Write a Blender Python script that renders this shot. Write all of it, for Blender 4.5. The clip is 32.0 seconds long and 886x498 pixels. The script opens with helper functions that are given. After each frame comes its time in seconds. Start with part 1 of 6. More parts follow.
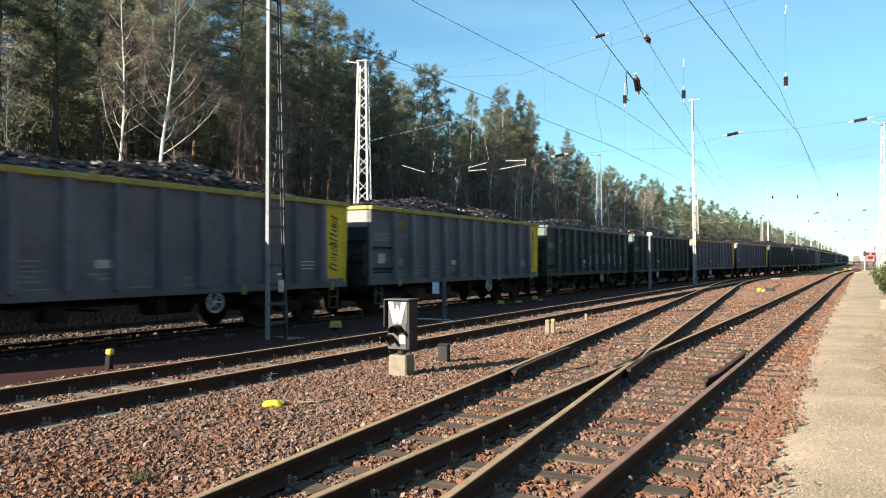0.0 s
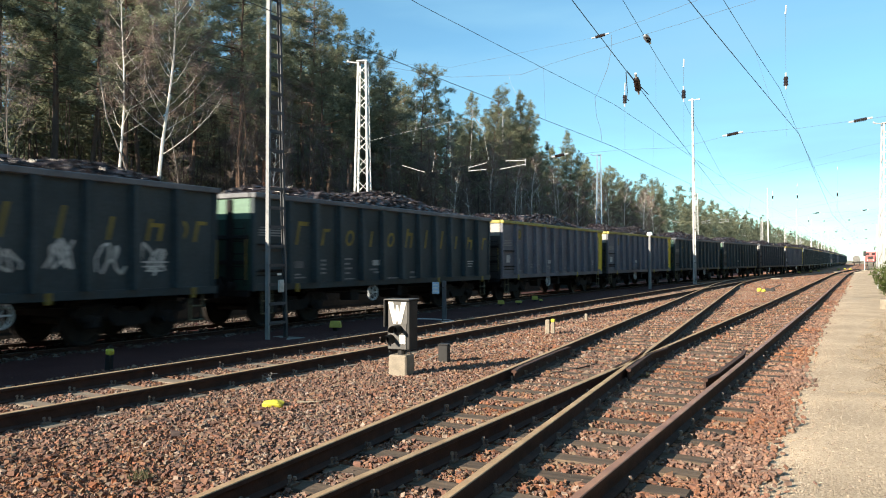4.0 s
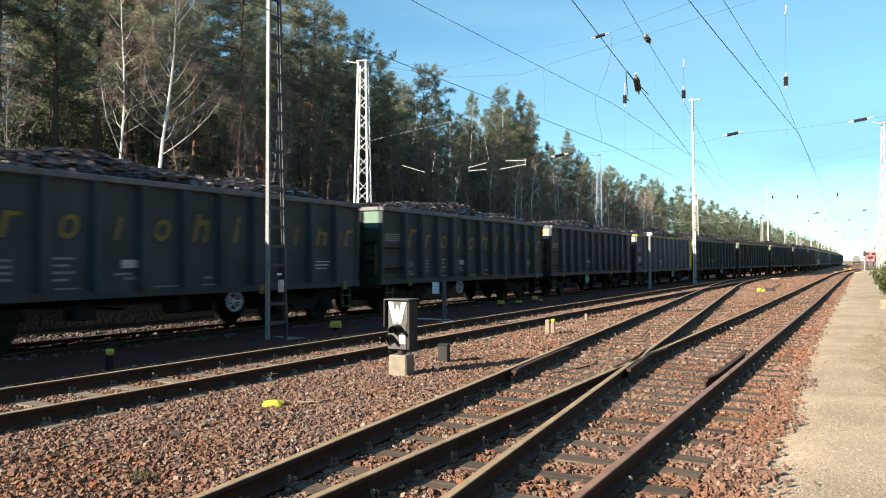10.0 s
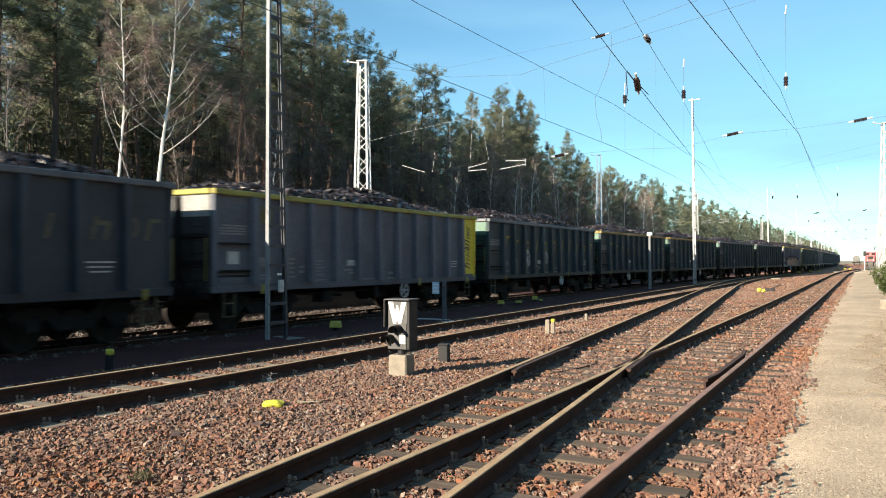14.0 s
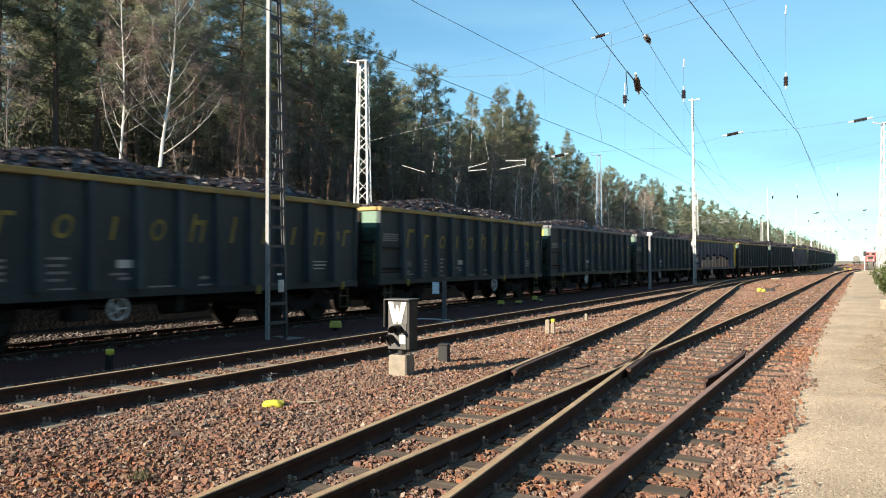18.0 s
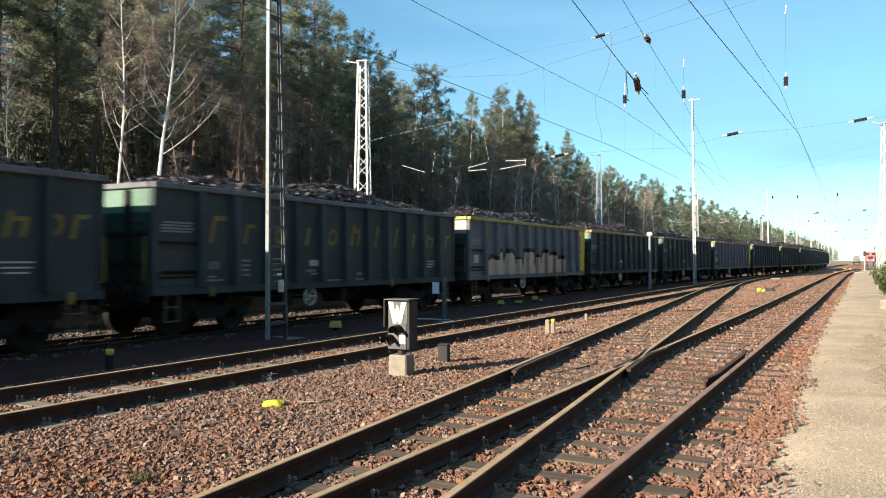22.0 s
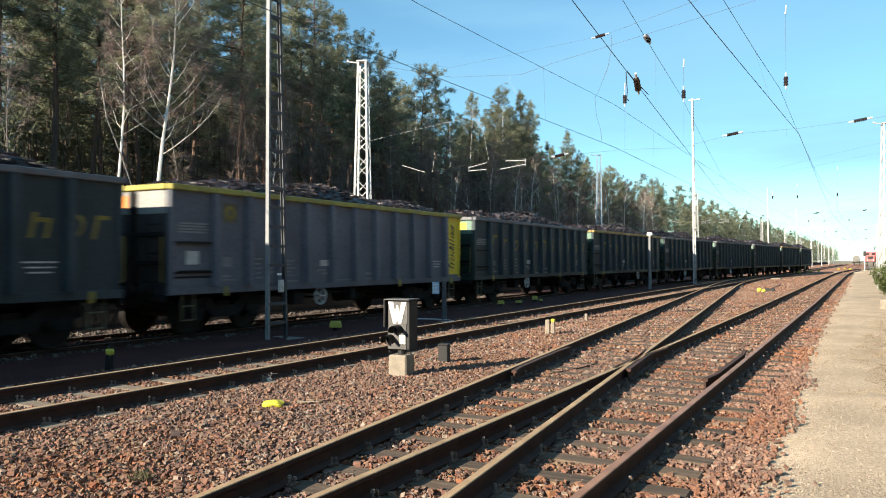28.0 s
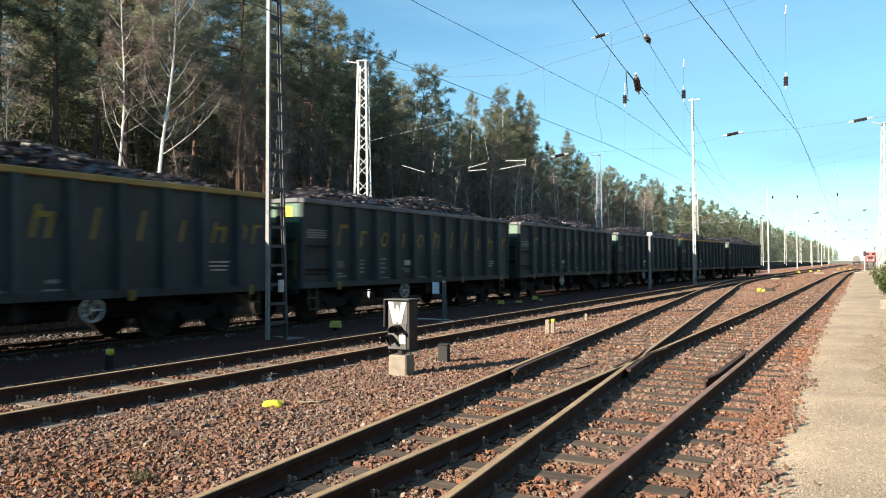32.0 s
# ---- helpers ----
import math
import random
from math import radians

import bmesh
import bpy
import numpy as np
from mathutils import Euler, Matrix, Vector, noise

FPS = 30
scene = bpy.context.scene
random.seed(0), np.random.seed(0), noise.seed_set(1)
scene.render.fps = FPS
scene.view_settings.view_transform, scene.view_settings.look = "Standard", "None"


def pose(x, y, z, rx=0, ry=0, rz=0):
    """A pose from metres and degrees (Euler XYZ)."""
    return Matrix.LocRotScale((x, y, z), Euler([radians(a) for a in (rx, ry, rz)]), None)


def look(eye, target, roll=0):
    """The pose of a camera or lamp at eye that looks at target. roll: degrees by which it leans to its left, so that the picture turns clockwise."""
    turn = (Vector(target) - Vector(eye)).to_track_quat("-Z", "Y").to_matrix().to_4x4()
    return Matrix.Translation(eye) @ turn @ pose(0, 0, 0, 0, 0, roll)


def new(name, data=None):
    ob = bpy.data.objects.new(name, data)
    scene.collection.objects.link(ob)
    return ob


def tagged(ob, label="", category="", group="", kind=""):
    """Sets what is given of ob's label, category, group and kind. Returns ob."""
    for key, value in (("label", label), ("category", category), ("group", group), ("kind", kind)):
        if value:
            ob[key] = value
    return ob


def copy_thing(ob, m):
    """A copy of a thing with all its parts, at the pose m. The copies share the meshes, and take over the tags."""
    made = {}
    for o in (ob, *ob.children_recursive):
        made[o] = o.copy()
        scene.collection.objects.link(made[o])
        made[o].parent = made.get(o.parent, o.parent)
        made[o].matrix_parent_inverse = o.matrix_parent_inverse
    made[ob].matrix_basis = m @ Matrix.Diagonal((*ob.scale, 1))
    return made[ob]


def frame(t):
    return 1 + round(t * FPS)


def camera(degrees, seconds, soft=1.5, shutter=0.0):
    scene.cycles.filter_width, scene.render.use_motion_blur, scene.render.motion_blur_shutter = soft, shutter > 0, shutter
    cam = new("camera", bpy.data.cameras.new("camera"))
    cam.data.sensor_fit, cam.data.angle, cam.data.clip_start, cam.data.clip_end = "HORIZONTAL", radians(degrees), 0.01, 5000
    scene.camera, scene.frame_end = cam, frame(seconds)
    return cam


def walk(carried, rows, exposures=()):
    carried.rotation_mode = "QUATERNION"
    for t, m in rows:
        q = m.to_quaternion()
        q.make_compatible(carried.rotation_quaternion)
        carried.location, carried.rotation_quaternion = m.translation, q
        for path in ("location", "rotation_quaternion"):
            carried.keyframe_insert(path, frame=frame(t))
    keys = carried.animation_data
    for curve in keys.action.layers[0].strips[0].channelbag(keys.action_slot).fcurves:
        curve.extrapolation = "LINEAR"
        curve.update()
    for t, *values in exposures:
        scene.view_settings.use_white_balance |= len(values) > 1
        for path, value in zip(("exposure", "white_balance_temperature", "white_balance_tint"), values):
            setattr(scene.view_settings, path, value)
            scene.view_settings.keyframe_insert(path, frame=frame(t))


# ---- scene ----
EYE = (0.0, 0.0, 1.55)
cam = camera(60.0, 32.0, soft=1.0, shutter=0.5)
HOME = look(EYE, (-9.679, 17.502, 1.8445))
walk(cam, [(0.0, HOME), (32.0, HOME)], exposures=[(0.0, 1.4), (32.0, 1.4)])

# ---- light: a low winter sun behind the viewer's left shoulder, clear sky ----
SUN_WAY = Vector((-0.945, -2.2, 1.0)).normalized()
sun = new("sun", bpy.data.lights.new("sun", "SUN"))
sun.data.energy, sun.data.angle, sun.data.color = 5.0, radians(0.55), (1.0, 0.87, 0.68)
sun.matrix_world = look(tuple(SUN_WAY * 80), (0, 0, 0))
world = bpy.data.worlds.new("sky")
scene.world = world
world.use_nodes = True
wn = world.node_tree
sky = wn.nodes.new("ShaderNodeTexSky")
sky.sky_type, sky.sun_disc = "NISHITA", False
sky.sun_elevation = math.asin(SUN_WAY.z)
sky.sun_rotation = math.atan2(SUN_WAY.x, SUN_WAY.y)
sky.air_density, sky.dust_density, sky.ozone_density = 1.0, 0.0, 2.0
tint = wn.nodes.new("ShaderNodeMix")
tint.data_type, tint.blend_type = "RGBA", "MULTIPLY"
tint.inputs["Factor"].default_value = 1.0
tint.inputs["B"].default_value = (0.715, 1.055, 1.09, 1)
wn.links.new(sky.outputs[0], tint.inputs["A"])
veil, wisp, spread = wn.nodes.new("ShaderNodeMix"), wn.nodes.new("ShaderNodeTexNoise"), wn.nodes.new("ShaderNodeMapRange")
veil.data_type = "RGBA"   # thin high cloud over the whole sky
veil.inputs["B"].default_value = (2.15, 4.2, 5.7, 1)
sky_way, squash = wn.nodes.new("ShaderNodeTexCoord"), wn.nodes.new("ShaderNodeVectorMath")
squash.operation, squash.inputs[1].default_value = "MULTIPLY", (1.2, 2.0, 7.0)
wn.links.new(sky_way.outputs["Generated"], squash.inputs[0])
wn.links.new(squash.outputs[0], wisp.inputs["Vector"])
wisp.inputs["Scale"].default_value, wisp.inputs["Detail"].default_value = 1.6, 6.0
spread.inputs[1].default_value, spread.inputs[2].default_value, spread.inputs[3].default_value, spread.inputs[4].default_value = 0.40, 0.68, 0.10, 0.72
wn.links.new(wisp.outputs["Fac"], spread.inputs[0])
wn.links.new(spread.outputs[0], veil.inputs["Factor"])
wn.links.new(tint.outputs["Result"], veil.inputs["A"])
wn.links.new(veil.outputs["Result"], wn.nodes["Background"].inputs[0])
wn.nodes["Background"].inputs[1].default_value = 0.066

# ---- materials ----


def mat(name, c1, c2, scale=3.0, rough=0.8, metal=0.0, bump=0.3, fine=40.0, rnd=0.0, island=0.0, c3=None, spec=0.5, dist=0.01, stretch=(1, 1, 1)):
    """A worn surface: two colours in large patches, fine grain, bump; rnd and island vary it from piece to piece."""
    m = bpy.data.materials.new(name)
    m.use_nodes = True
    n, l = m.node_tree.nodes, m.node_tree.links
    b = n["Principled BSDF"]
    tc, oi = n.new("ShaderNodeTexCoord"), n.new("ShaderNodeObjectInfo")
    add = n.new("ShaderNodeVectorMath")
    add.operation = "MULTIPLY_ADD"
    l.new(tc.outputs["Object"], add.inputs[0])
    add.inputs[1].default_value = stretch
    sc = n.new("ShaderNodeMath")
    sc.operation, sc.inputs[1].default_value = "MULTIPLY", 37.0
    l.new(oi.outputs["Random"], sc.inputs[0])
    l.new(sc.outputs[0], add.inputs[2])
    big, small = n.new("ShaderNodeTexNoise"), n.new("ShaderNodeTexNoise")
    big.inputs["Scale"].default_value, big.inputs["Detail"].default_value = scale, 6.0
    small.inputs["Scale"].default_value, small.inputs["Detail"].default_value = fine, 4.0
    l.new(add.outputs[0], big.inputs["Vector"])
    l.new(add.outputs[0], small.inputs["Vector"])
    ramp = n.new("ShaderNodeValToRGB")
    ramp.color_ramp.elements[0].position, ramp.color_ramp.elements[1].position = 0.32, 0.68
    ramp.color_ramp.elements[0].color, ramp.color_ramp.elements[1].color = (*c1, 1), (*c2, 1)
    if c3:
        e = ramp.color_ramp.elements.new(0.5)
        e.color = (*c3, 1)
    l.new(big.outputs["Fac"], ramp.inputs[0])
    hsv = n.new("ShaderNodeHueSaturation")
    l.new(ramp.outputs[0], hsv.inputs["Color"])
    mr = n.new("ShaderNodeMapRange")
    mr.inputs[1].default_value, mr.inputs[2].default_value, mr.inputs[3].default_value, mr.inputs[4].default_value = 0.25, 0.75, 0.78, 1.22
    l.new(small.outputs["Fac"], mr.inputs[0])
    last = mr.outputs[0]
    for amount, make in ((rnd, oi), (island, None)):
        if amount:
            src = make.outputs["Random"] if make else n.new("ShaderNodeNewGeometry").outputs["Random Per Island"]
            mm = n.new("ShaderNodeMapRange")
            mm.inputs[3].default_value, mm.inputs[4].default_value = 1 - amount, 1 + amount
            l.new(src, mm.inputs[0])
            mu = n.new("ShaderNodeMath")
            mu.operation = "MULTIPLY"
            l.new(last, mu.inputs[0])
            l.new(mm.outputs[0], mu.inputs[1])
            last = mu.outputs[0]
    l.new(last, hsv.inputs["Value"])
    l.new(hsv.outputs[0], b.inputs["Base Color"])
    b.inputs["Roughness"].default_value, b.inputs["Metallic"].default_value = rough, metal
    b.inputs["Specular IOR Level"].default_value = spec
    if bump:
        bp = n.new("ShaderNodeBump")
        bp.inputs["Strength"].default_value, bp.inputs["Distance"].default_value = bump, dist
        l.new(small.outputs["Fac"], bp.inputs["Height"])
        l.new(bp.outputs[0], b.inputs["Normal"])
    return m


def stones_mat(name, colours, rough=0.9):
    """Loose stones: every island takes its colour from the row of colours."""
    m = bpy.data.materials.new(name)
    m.use_nodes = True
    n, l = m.node_tree.nodes, m.node_tree.links
    b = n["Principled BSDF"]
    g = n.new("ShaderNodeNewGeometry")
    ramp = n.new("ShaderNodeValToRGB")
    ramp.color_ramp.interpolation = "CONSTANT"
    e = ramp.color_ramp.elements
    e[0].color, e[1].color = (*colours[0], 1), (*colours[-1], 1)
    e[1].position = 1 - 1 / len(colours)
    for i, c in enumerate(colours[1:-1], 1):
        q = e.new(i / len(colours))
        q.color = (*c, 1)
    l.new(g.outputs["Random Per Island"], ramp.inputs[0])
    tc, nz = n.new("ShaderNodeTexCoord"), n.new("ShaderNodeTexNoise")
    nz.inputs["Scale"].default_value, nz.inputs["Detail"].default_value = 28.0, 5.0
    l.new(tc.outputs["Object"], nz.inputs["Vector"])
    mr = n.new("ShaderNodeMapRange")
    mr.inputs[1].default_value, mr.inputs[2].default_value, mr.inputs[3].default_value, mr.inputs[4].default_value = 0.25, 0.75, 0.65, 1.35
    l.new(nz.outputs["Fac"], mr.inputs[0])
    hsv = n.new("ShaderNodeHueSaturation")
    l.new(ramp.outputs[0], hsv.inputs["Color"])
    l.new(mr.outputs[0], hsv.inputs["Value"])
    wide, sat = n.new("ShaderNodeTexNoise"), n.new("ShaderNodeMapRange")
    wide.inputs["Scale"].default_value, wide.inputs["Detail"].default_value = 0.45, 3.0
    l.new(tc.outputs["Object"], wide.inputs["Vector"])
    sat.inputs[1].default_value, sat.inputs[2].default_value, sat.inputs[3].default_value, sat.inputs[4].default_value = 0.35, 0.65, 0.78, 1.06
    l.new(wide.outputs["Fac"], sat.inputs[0])
    l.new(sat.outputs[0], hsv.inputs["Saturation"])
    l.new(hsv.outputs[0], b.inputs["Base Color"])
    b.inputs["Roughness"].default_value = rough
    bp = n.new("ShaderNodeBump")
    bp.inputs["Strength"].default_value, bp.inputs["Distance"].default_value = 0.4, 0.01
    l.new(nz.outputs["Fac"], bp.inputs["Height"])
    l.new(bp.outputs[0], b.inputs["Normal"])
    return m


def leaf_mat(name, c1, c2):
    """Thin leaves or needles: they scatter light and let some of it through."""
    m = mat(name, c1, c2, 0.5, 0.7, 0, 0, 4, rnd=0.25, island=0.4)
    n, l = m.node_tree.nodes, m.node_tree.links
    b, out = n["Principled BSDF"], n["Material Output"]
    tr_, mx = n.new("ShaderNodeBsdfTranslucent"), n.new("ShaderNodeMixShader")
    l.new(b.inputs["Base Color"].links[0].from_socket, tr_.inputs["Color"])
    mx.inputs[0].default_value = 0.5
    l.new(b.outputs[0], mx.inputs[1])
    l.new(tr_.outputs[0], mx.inputs[2])
    l.new(mx.outputs[0], out.inputs["Surface"])
    return m


def gravel_mat(name, colours, size, relief=0.02, wide=0.5):
    """Packed small stones: each cell its own shade, rounded tops, broad patches."""
    m = bpy.data.materials.new(name)
    m.use_nodes = True
    n, l = m.node_tree.nodes, m.node_tree.links
    b = n["Principled BSDF"]
    b.inputs["Roughness"].default_value = 0.95
    b.inputs["Specular IOR Level"].default_value = 0.2
    tc, vo = n.new("ShaderNodeTexCoord"), n.new("ShaderNodeTexVoronoi")
    l.new(tc.outputs["Object"], vo.inputs["Vector"])
    vo.inputs["Scale"].default_value = 1 / size
    sep, ramp = n.new("ShaderNodeSeparateColor"), n.new("ShaderNodeValToRGB")
    l.new(vo.outputs["Color"], sep.inputs[0])
    e = ramp.color_ramp.elements
    e[0].color, e[1].color = (*colours[0], 1), (*colours[-1], 1)
    for i, c in enumerate(colours[1:-1], 1):
        q = e.new(i / (len(colours) - 1))
        q.color = (*c, 1)
    l.new(sep.outputs[0], ramp.inputs[0])
    patch, val, hsv = n.new("ShaderNodeTexNoise"), n.new("ShaderNodeMapRange"), n.new("ShaderNodeHueSaturation")
    patch.inputs["Scale"].default_value, patch.inputs["Detail"].default_value = wide, 8.0
    l.new(tc.outputs["Object"], patch.inputs["Vector"])
    val.inputs[1].default_value, val.inputs[2].default_value, val.inputs[3].default_value, val.inputs[4].default_value = 0.3, 0.7, 0.82, 1.16
    l.new(patch.outputs["Fac"], val.inputs[0])
    l.new(ramp.outputs[0], hsv.inputs["Color"])
    l.new(val.outputs[0], hsv.inputs["Value"])
    l.new(hsv.outputs[0], b.inputs["Base Color"])
    bp, low = n.new("ShaderNodeBump"), n.new("ShaderNodeMath")
    low.operation, low.inputs[0].default_value = "SUBTRACT", 1.0
    l.new(vo.outputs["Distance"], low.inputs[1])
    l.new(low.outputs[0], bp.inputs["Height"])
    bp.inputs["Strength"].default_value, bp.inputs["Distance"].default_value = 0.9, relief
    l.new(bp.outputs[0], b.inputs["Normal"])
    return m


M = {}
# Very dark brown, well below the other ground colours.
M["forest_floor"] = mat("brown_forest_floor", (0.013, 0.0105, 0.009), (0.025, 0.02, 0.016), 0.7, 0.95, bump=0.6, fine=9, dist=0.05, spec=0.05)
M["earth"] = mat("dry_earth", (0.19, 0.15, 0.10), (0.27, 0.22, 0.14), 0.6, 0.95, bump=0.5, fine=14)
M["bed"] = gravel_mat("ballast_bed", [(0.1717, 0.0859, 0.0585), (0.303, 0.148, 0.0926), (0.404, 0.2005, 0.117), (0.2626, 0.1528, 0.1072), (0.4646, 0.2579, 0.1609)], 0.05, 0.03)
M["stones"] = stones_mat("ballast_stone", [(0.1559, 0.0682, 0.0439), (0.1803, 0.088, 0.0562), (0.117, 0.0647, 0.0491), (0.1998, 0.079, 0.0412), (0.162, 0.108, 0.071), (0.0829, 0.0521, 0.0439), (0.1998, 0.1257, 0.0833), (0.1413, 0.07, 0.0509), (0.2047, 0.1095, 0.0684), (0.2534, 0.1885, 0.1492), (0.1559, 0.0807, 0.0562), (0.117, 0.0629, 0.0473), (0.172, 0.116, 0.076), (0.205, 0.099, 0.050)])
M["fresh_stones"] = stones_mat("fresh_orange_ballast_stone", [(0.1754, 0.0772, 0.0456), (0.1949, 0.0933, 0.0562), (0.1413, 0.0745, 0.0527), (0.2144, 0.0898, 0.0456), (0.1754, 0.1014, 0.0702), (0.1072, 0.0574, 0.0421), (0.229, 0.1257, 0.0772), (0.1657, 0.0736, 0.0456), (0.2339, 0.1095, 0.0597), (0.2534, 0.1616, 0.1097), (0.1852, 0.0826, 0.05), (0.151, 0.0682, 0.043), (0.1705, 0.0862, 0.0562), (0.2047, 0.0969, 0.0571)])
M["dusty_stones"] = stones_mat("coal_dusted_stone", [(0.058, 0.043, 0.036), (0.075, 0.055, 0.045), (0.042, 0.033, 0.029), (0.09, 0.066, 0.053), (0.13, 0.11, 0.095)])
# Cinder darkened further, so the train's shadow is partly in the colour.
M["cinder"] = mat("shade_toned_cinder", (0.043, 0.0175, 0.0165), (0.066, 0.0275, 0.0255), 0.9, 0.95, bump=0.7, fine=30, dist=0.02, spec=0.15)
M["path"] = gravel_mat("pale_gravel", [(0.27, 0.205, 0.15), (0.42, 0.328, 0.235), (0.48, 0.382, 0.28), (0.39, 0.303, 0.215), (0.56, 0.455, 0.345)], 0.016, 0.008, 0.9)
M["grit"] = stones_mat("pale_grit", [(0.33, 0.265, 0.19), (0.28, 0.21, 0.15), (0.36, 0.29, 0.21), (0.21, 0.14, 0.10)])
M["rail_rust"] = mat("rusty_rail", (0.033, 0.015, 0.011), (0.064, 0.028, 0.019), 6, 0.85, 0.0, 0.3, 60)
M["rail_top"] = mat("rail_running_band", (0.22, 0.105, 0.06), (0.34, 0.175, 0.10), 4, 0.5, 0.1, 0.1, 80)
M["rail_tan"] = mat("worn_tan_rail_head", (0.29, 0.185, 0.10), (0.40, 0.275, 0.16), 4, 0.75, 0.0, 0.1, 80)
M["rail_shiny"] = mat("rail_polished_band", (0.16, 0.14, 0.12), (0.24, 0.21, 0.18), 3, 0.35, 0.8, 0.05, 80)
M["tie_wood"] = mat("weathered_oak_sleeper", (0.045, 0.031, 0.021), (0.125, 0.086, 0.057), 4, 0.9, bump=0.7, fine=30, rnd=0.3, stretch=(0.4, 4, 1))
M["tie_conc"] = mat("pale_concrete_sleeper", (0.125, 0.095, 0.07), (0.195, 0.155, 0.115), 3, 0.9, bump=0.3, fine=50, rnd=0.12)
M["clip"] = mat("rusty_fastening", (0.12, 0.088, 0.07), (0.24, 0.185, 0.15), 9, 0.7, 0.1, 0.3, 60, island=0.3)
M["grey_paint"] = mat("grey_wagon_paint", (0.106, 0.114, 0.142), (0.153, 0.161, 0.196), 0.9, 0.55, 0, 0.06, 16, rnd=0.1, c3=(0.129, 0.138, 0.170), spec=0.3)
M["green_paint"] = mat("dark_green_wagon_paint", (0.028, 0.0420, 0.050), (0.0475, 0.0655, 0.075), 0.9, 0.55, 0, 0.06, 16, rnd=0.12, c3=(0.0363, 0.0533, 0.063), spec=0.3)
M["blue_paint"] = mat("faded_slate_wagon_paint", (0.022, 0.029, 0.042), (0.040, 0.050, 0.068), 0.9, 0.55, 0, 0.12, 16)
# End wall paints toned down: the shade between wagons is in the colour.
M["shaded_end"] = mat("shaded_grey_end_paint", (0.035, 0.034, 0.036), (0.065, 0.062, 0.06), 1.2, 0.7, 0, 0.12, 16, spec=0.2)
M["green_end"] = mat("shaded_green_end_paint", (0.018, 0.038, 0.031), (0.034, 0.064, 0.050), 1.2, 0.6, 0, 0.12, 16, spec=0.3)
# Lighter copies of the end paints, for the sunlit strip along the top.
M["mint_end"] = mat("sunlit_green_end_paint", (0.075, 0.15, 0.11), (0.12, 0.21, 0.16), 1.2, 0.55, 0, 0.12, 16)
M["grey_end"] = mat("sunlit_grey_end_paint", (0.22, 0.22, 0.215), (0.30, 0.30, 0.29), 1.2, 0.55, 0, 0.12, 16)
M["yellow_paint"] = mat("yellow_wagon_paint", (0.62, 0.47, 0.02), (0.72, 0.58, 0.03), 1.5, 0.5, 0, 0.1, 20)
M["rim_yellow"] = mat("dirty_yellow_rim_paint", (0.25, 0.22, 0.055), (0.38, 0.34, 0.07), 2.5, 0.6, 0, 0.15, 20)
M["ochre_paint"] = mat("faded_ochre_paint", (0.26, 0.175, 0.05), (0.37, 0.265, 0.085), 1.5, 0.6, 0, 0.1, 20)
M["olive_mark"] = mat("faded_olive_marking", (0.085, 0.08, 0.05), (0.13, 0.12, 0.07), 3, 0.6, 0, 0.1, 25)
# Paler than the sides: the light the rim catches is in this colour.
M["rim_grey"] = mat("pale_grey_rim_paint", (0.085, 0.09, 0.105), (0.15, 0.155, 0.17), 2.5, 0.55, 0, 0.15, 20)
M["faint_mark"] = mat("faint_white_marking", (0.17, 0.175, 0.185), (0.27, 0.275, 0.28), 9, 0.6, 0, 0.1, 60)
M["stem"] = mat("bare_stems", (0.062, 0.047, 0.041), (0.135, 0.104, 0.090), 2, 0.9, 0, 0, 10, island=0.4)
M["grey_bark"] = mat("grey_birch_bark", (0.20, 0.18, 0.165), (0.34, 0.31, 0.28), 2.0, 0.85, 0, 0.3, 10, stretch=(1, 1, 2.5))
M["dull_bark"] = mat("dull_grey_bark", (0.10, 0.086, 0.078), (0.19, 0.168, 0.15), 2.0, 0.85, 0, 0.3, 10, stretch=(1, 1, 2.5))
M["letter"] = mat("faded_yellow_lettering", (0.16, 0.124, 0.024), (0.28, 0.22, 0.036), 2, 0.6, 0, 0.1, 25)
# Set near black to hold the deep shade under the wagons.
M["under"] = mat("near_black_underframe", (0.006, 0.0055, 0.0065), (0.014, 0.012, 0.013), 4, 0.85, 0.1, 0.4, 30)
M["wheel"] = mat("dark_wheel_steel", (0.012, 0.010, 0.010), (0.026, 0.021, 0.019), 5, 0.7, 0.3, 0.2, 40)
M["white_mark"] = mat("dusty_white_marking", (0.42, 0.43, 0.43), (0.62, 0.62, 0.6), 6, 0.6, 0, 0.1, 60)
M["black_mark"] = mat("black_marking", (0.02, 0.02, 0.02), (0.035, 0.033, 0.03), 6, 0.6, 0, 0.1, 60)
M["coal"] = stones_mat("hard_coal", [(0.016, 0.012, 0.015), (0.026, 0.019, 0.023), (0.009, 0.007, 0.009), (0.070, 0.060, 0.066), (0.018, 0.013, 0.016), (0.032, 0.024, 0.029), (0.012, 0.009, 0.011)], 0.35)
M["coal"].node_tree.nodes["Principled BSDF"].inputs["Specular IOR Level"].default_value = 0.35
M["mast"] = mat("galvanised_steel", (0.38, 0.39, 0.40), (0.52, 0.53, 0.54), 3, 0.55, 0.1, 0.15, 40)
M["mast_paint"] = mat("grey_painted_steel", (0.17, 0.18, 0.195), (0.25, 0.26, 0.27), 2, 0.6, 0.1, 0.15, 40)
# Darker copy of the mast steel: shade on battens and right leg as colour.
M["mast_dark"] = mat("darkened_steel", (0.055, 0.06, 0.07), (0.10, 0.105, 0.115), 2, 0.65, 0.1, 0.15, 40)
M["blue_mast"] = mat("bluish_painted_steel", (0.16, 0.25, 0.34), (0.24, 0.33, 0.42), 2, 0.6, 0.1, 0.15, 40)
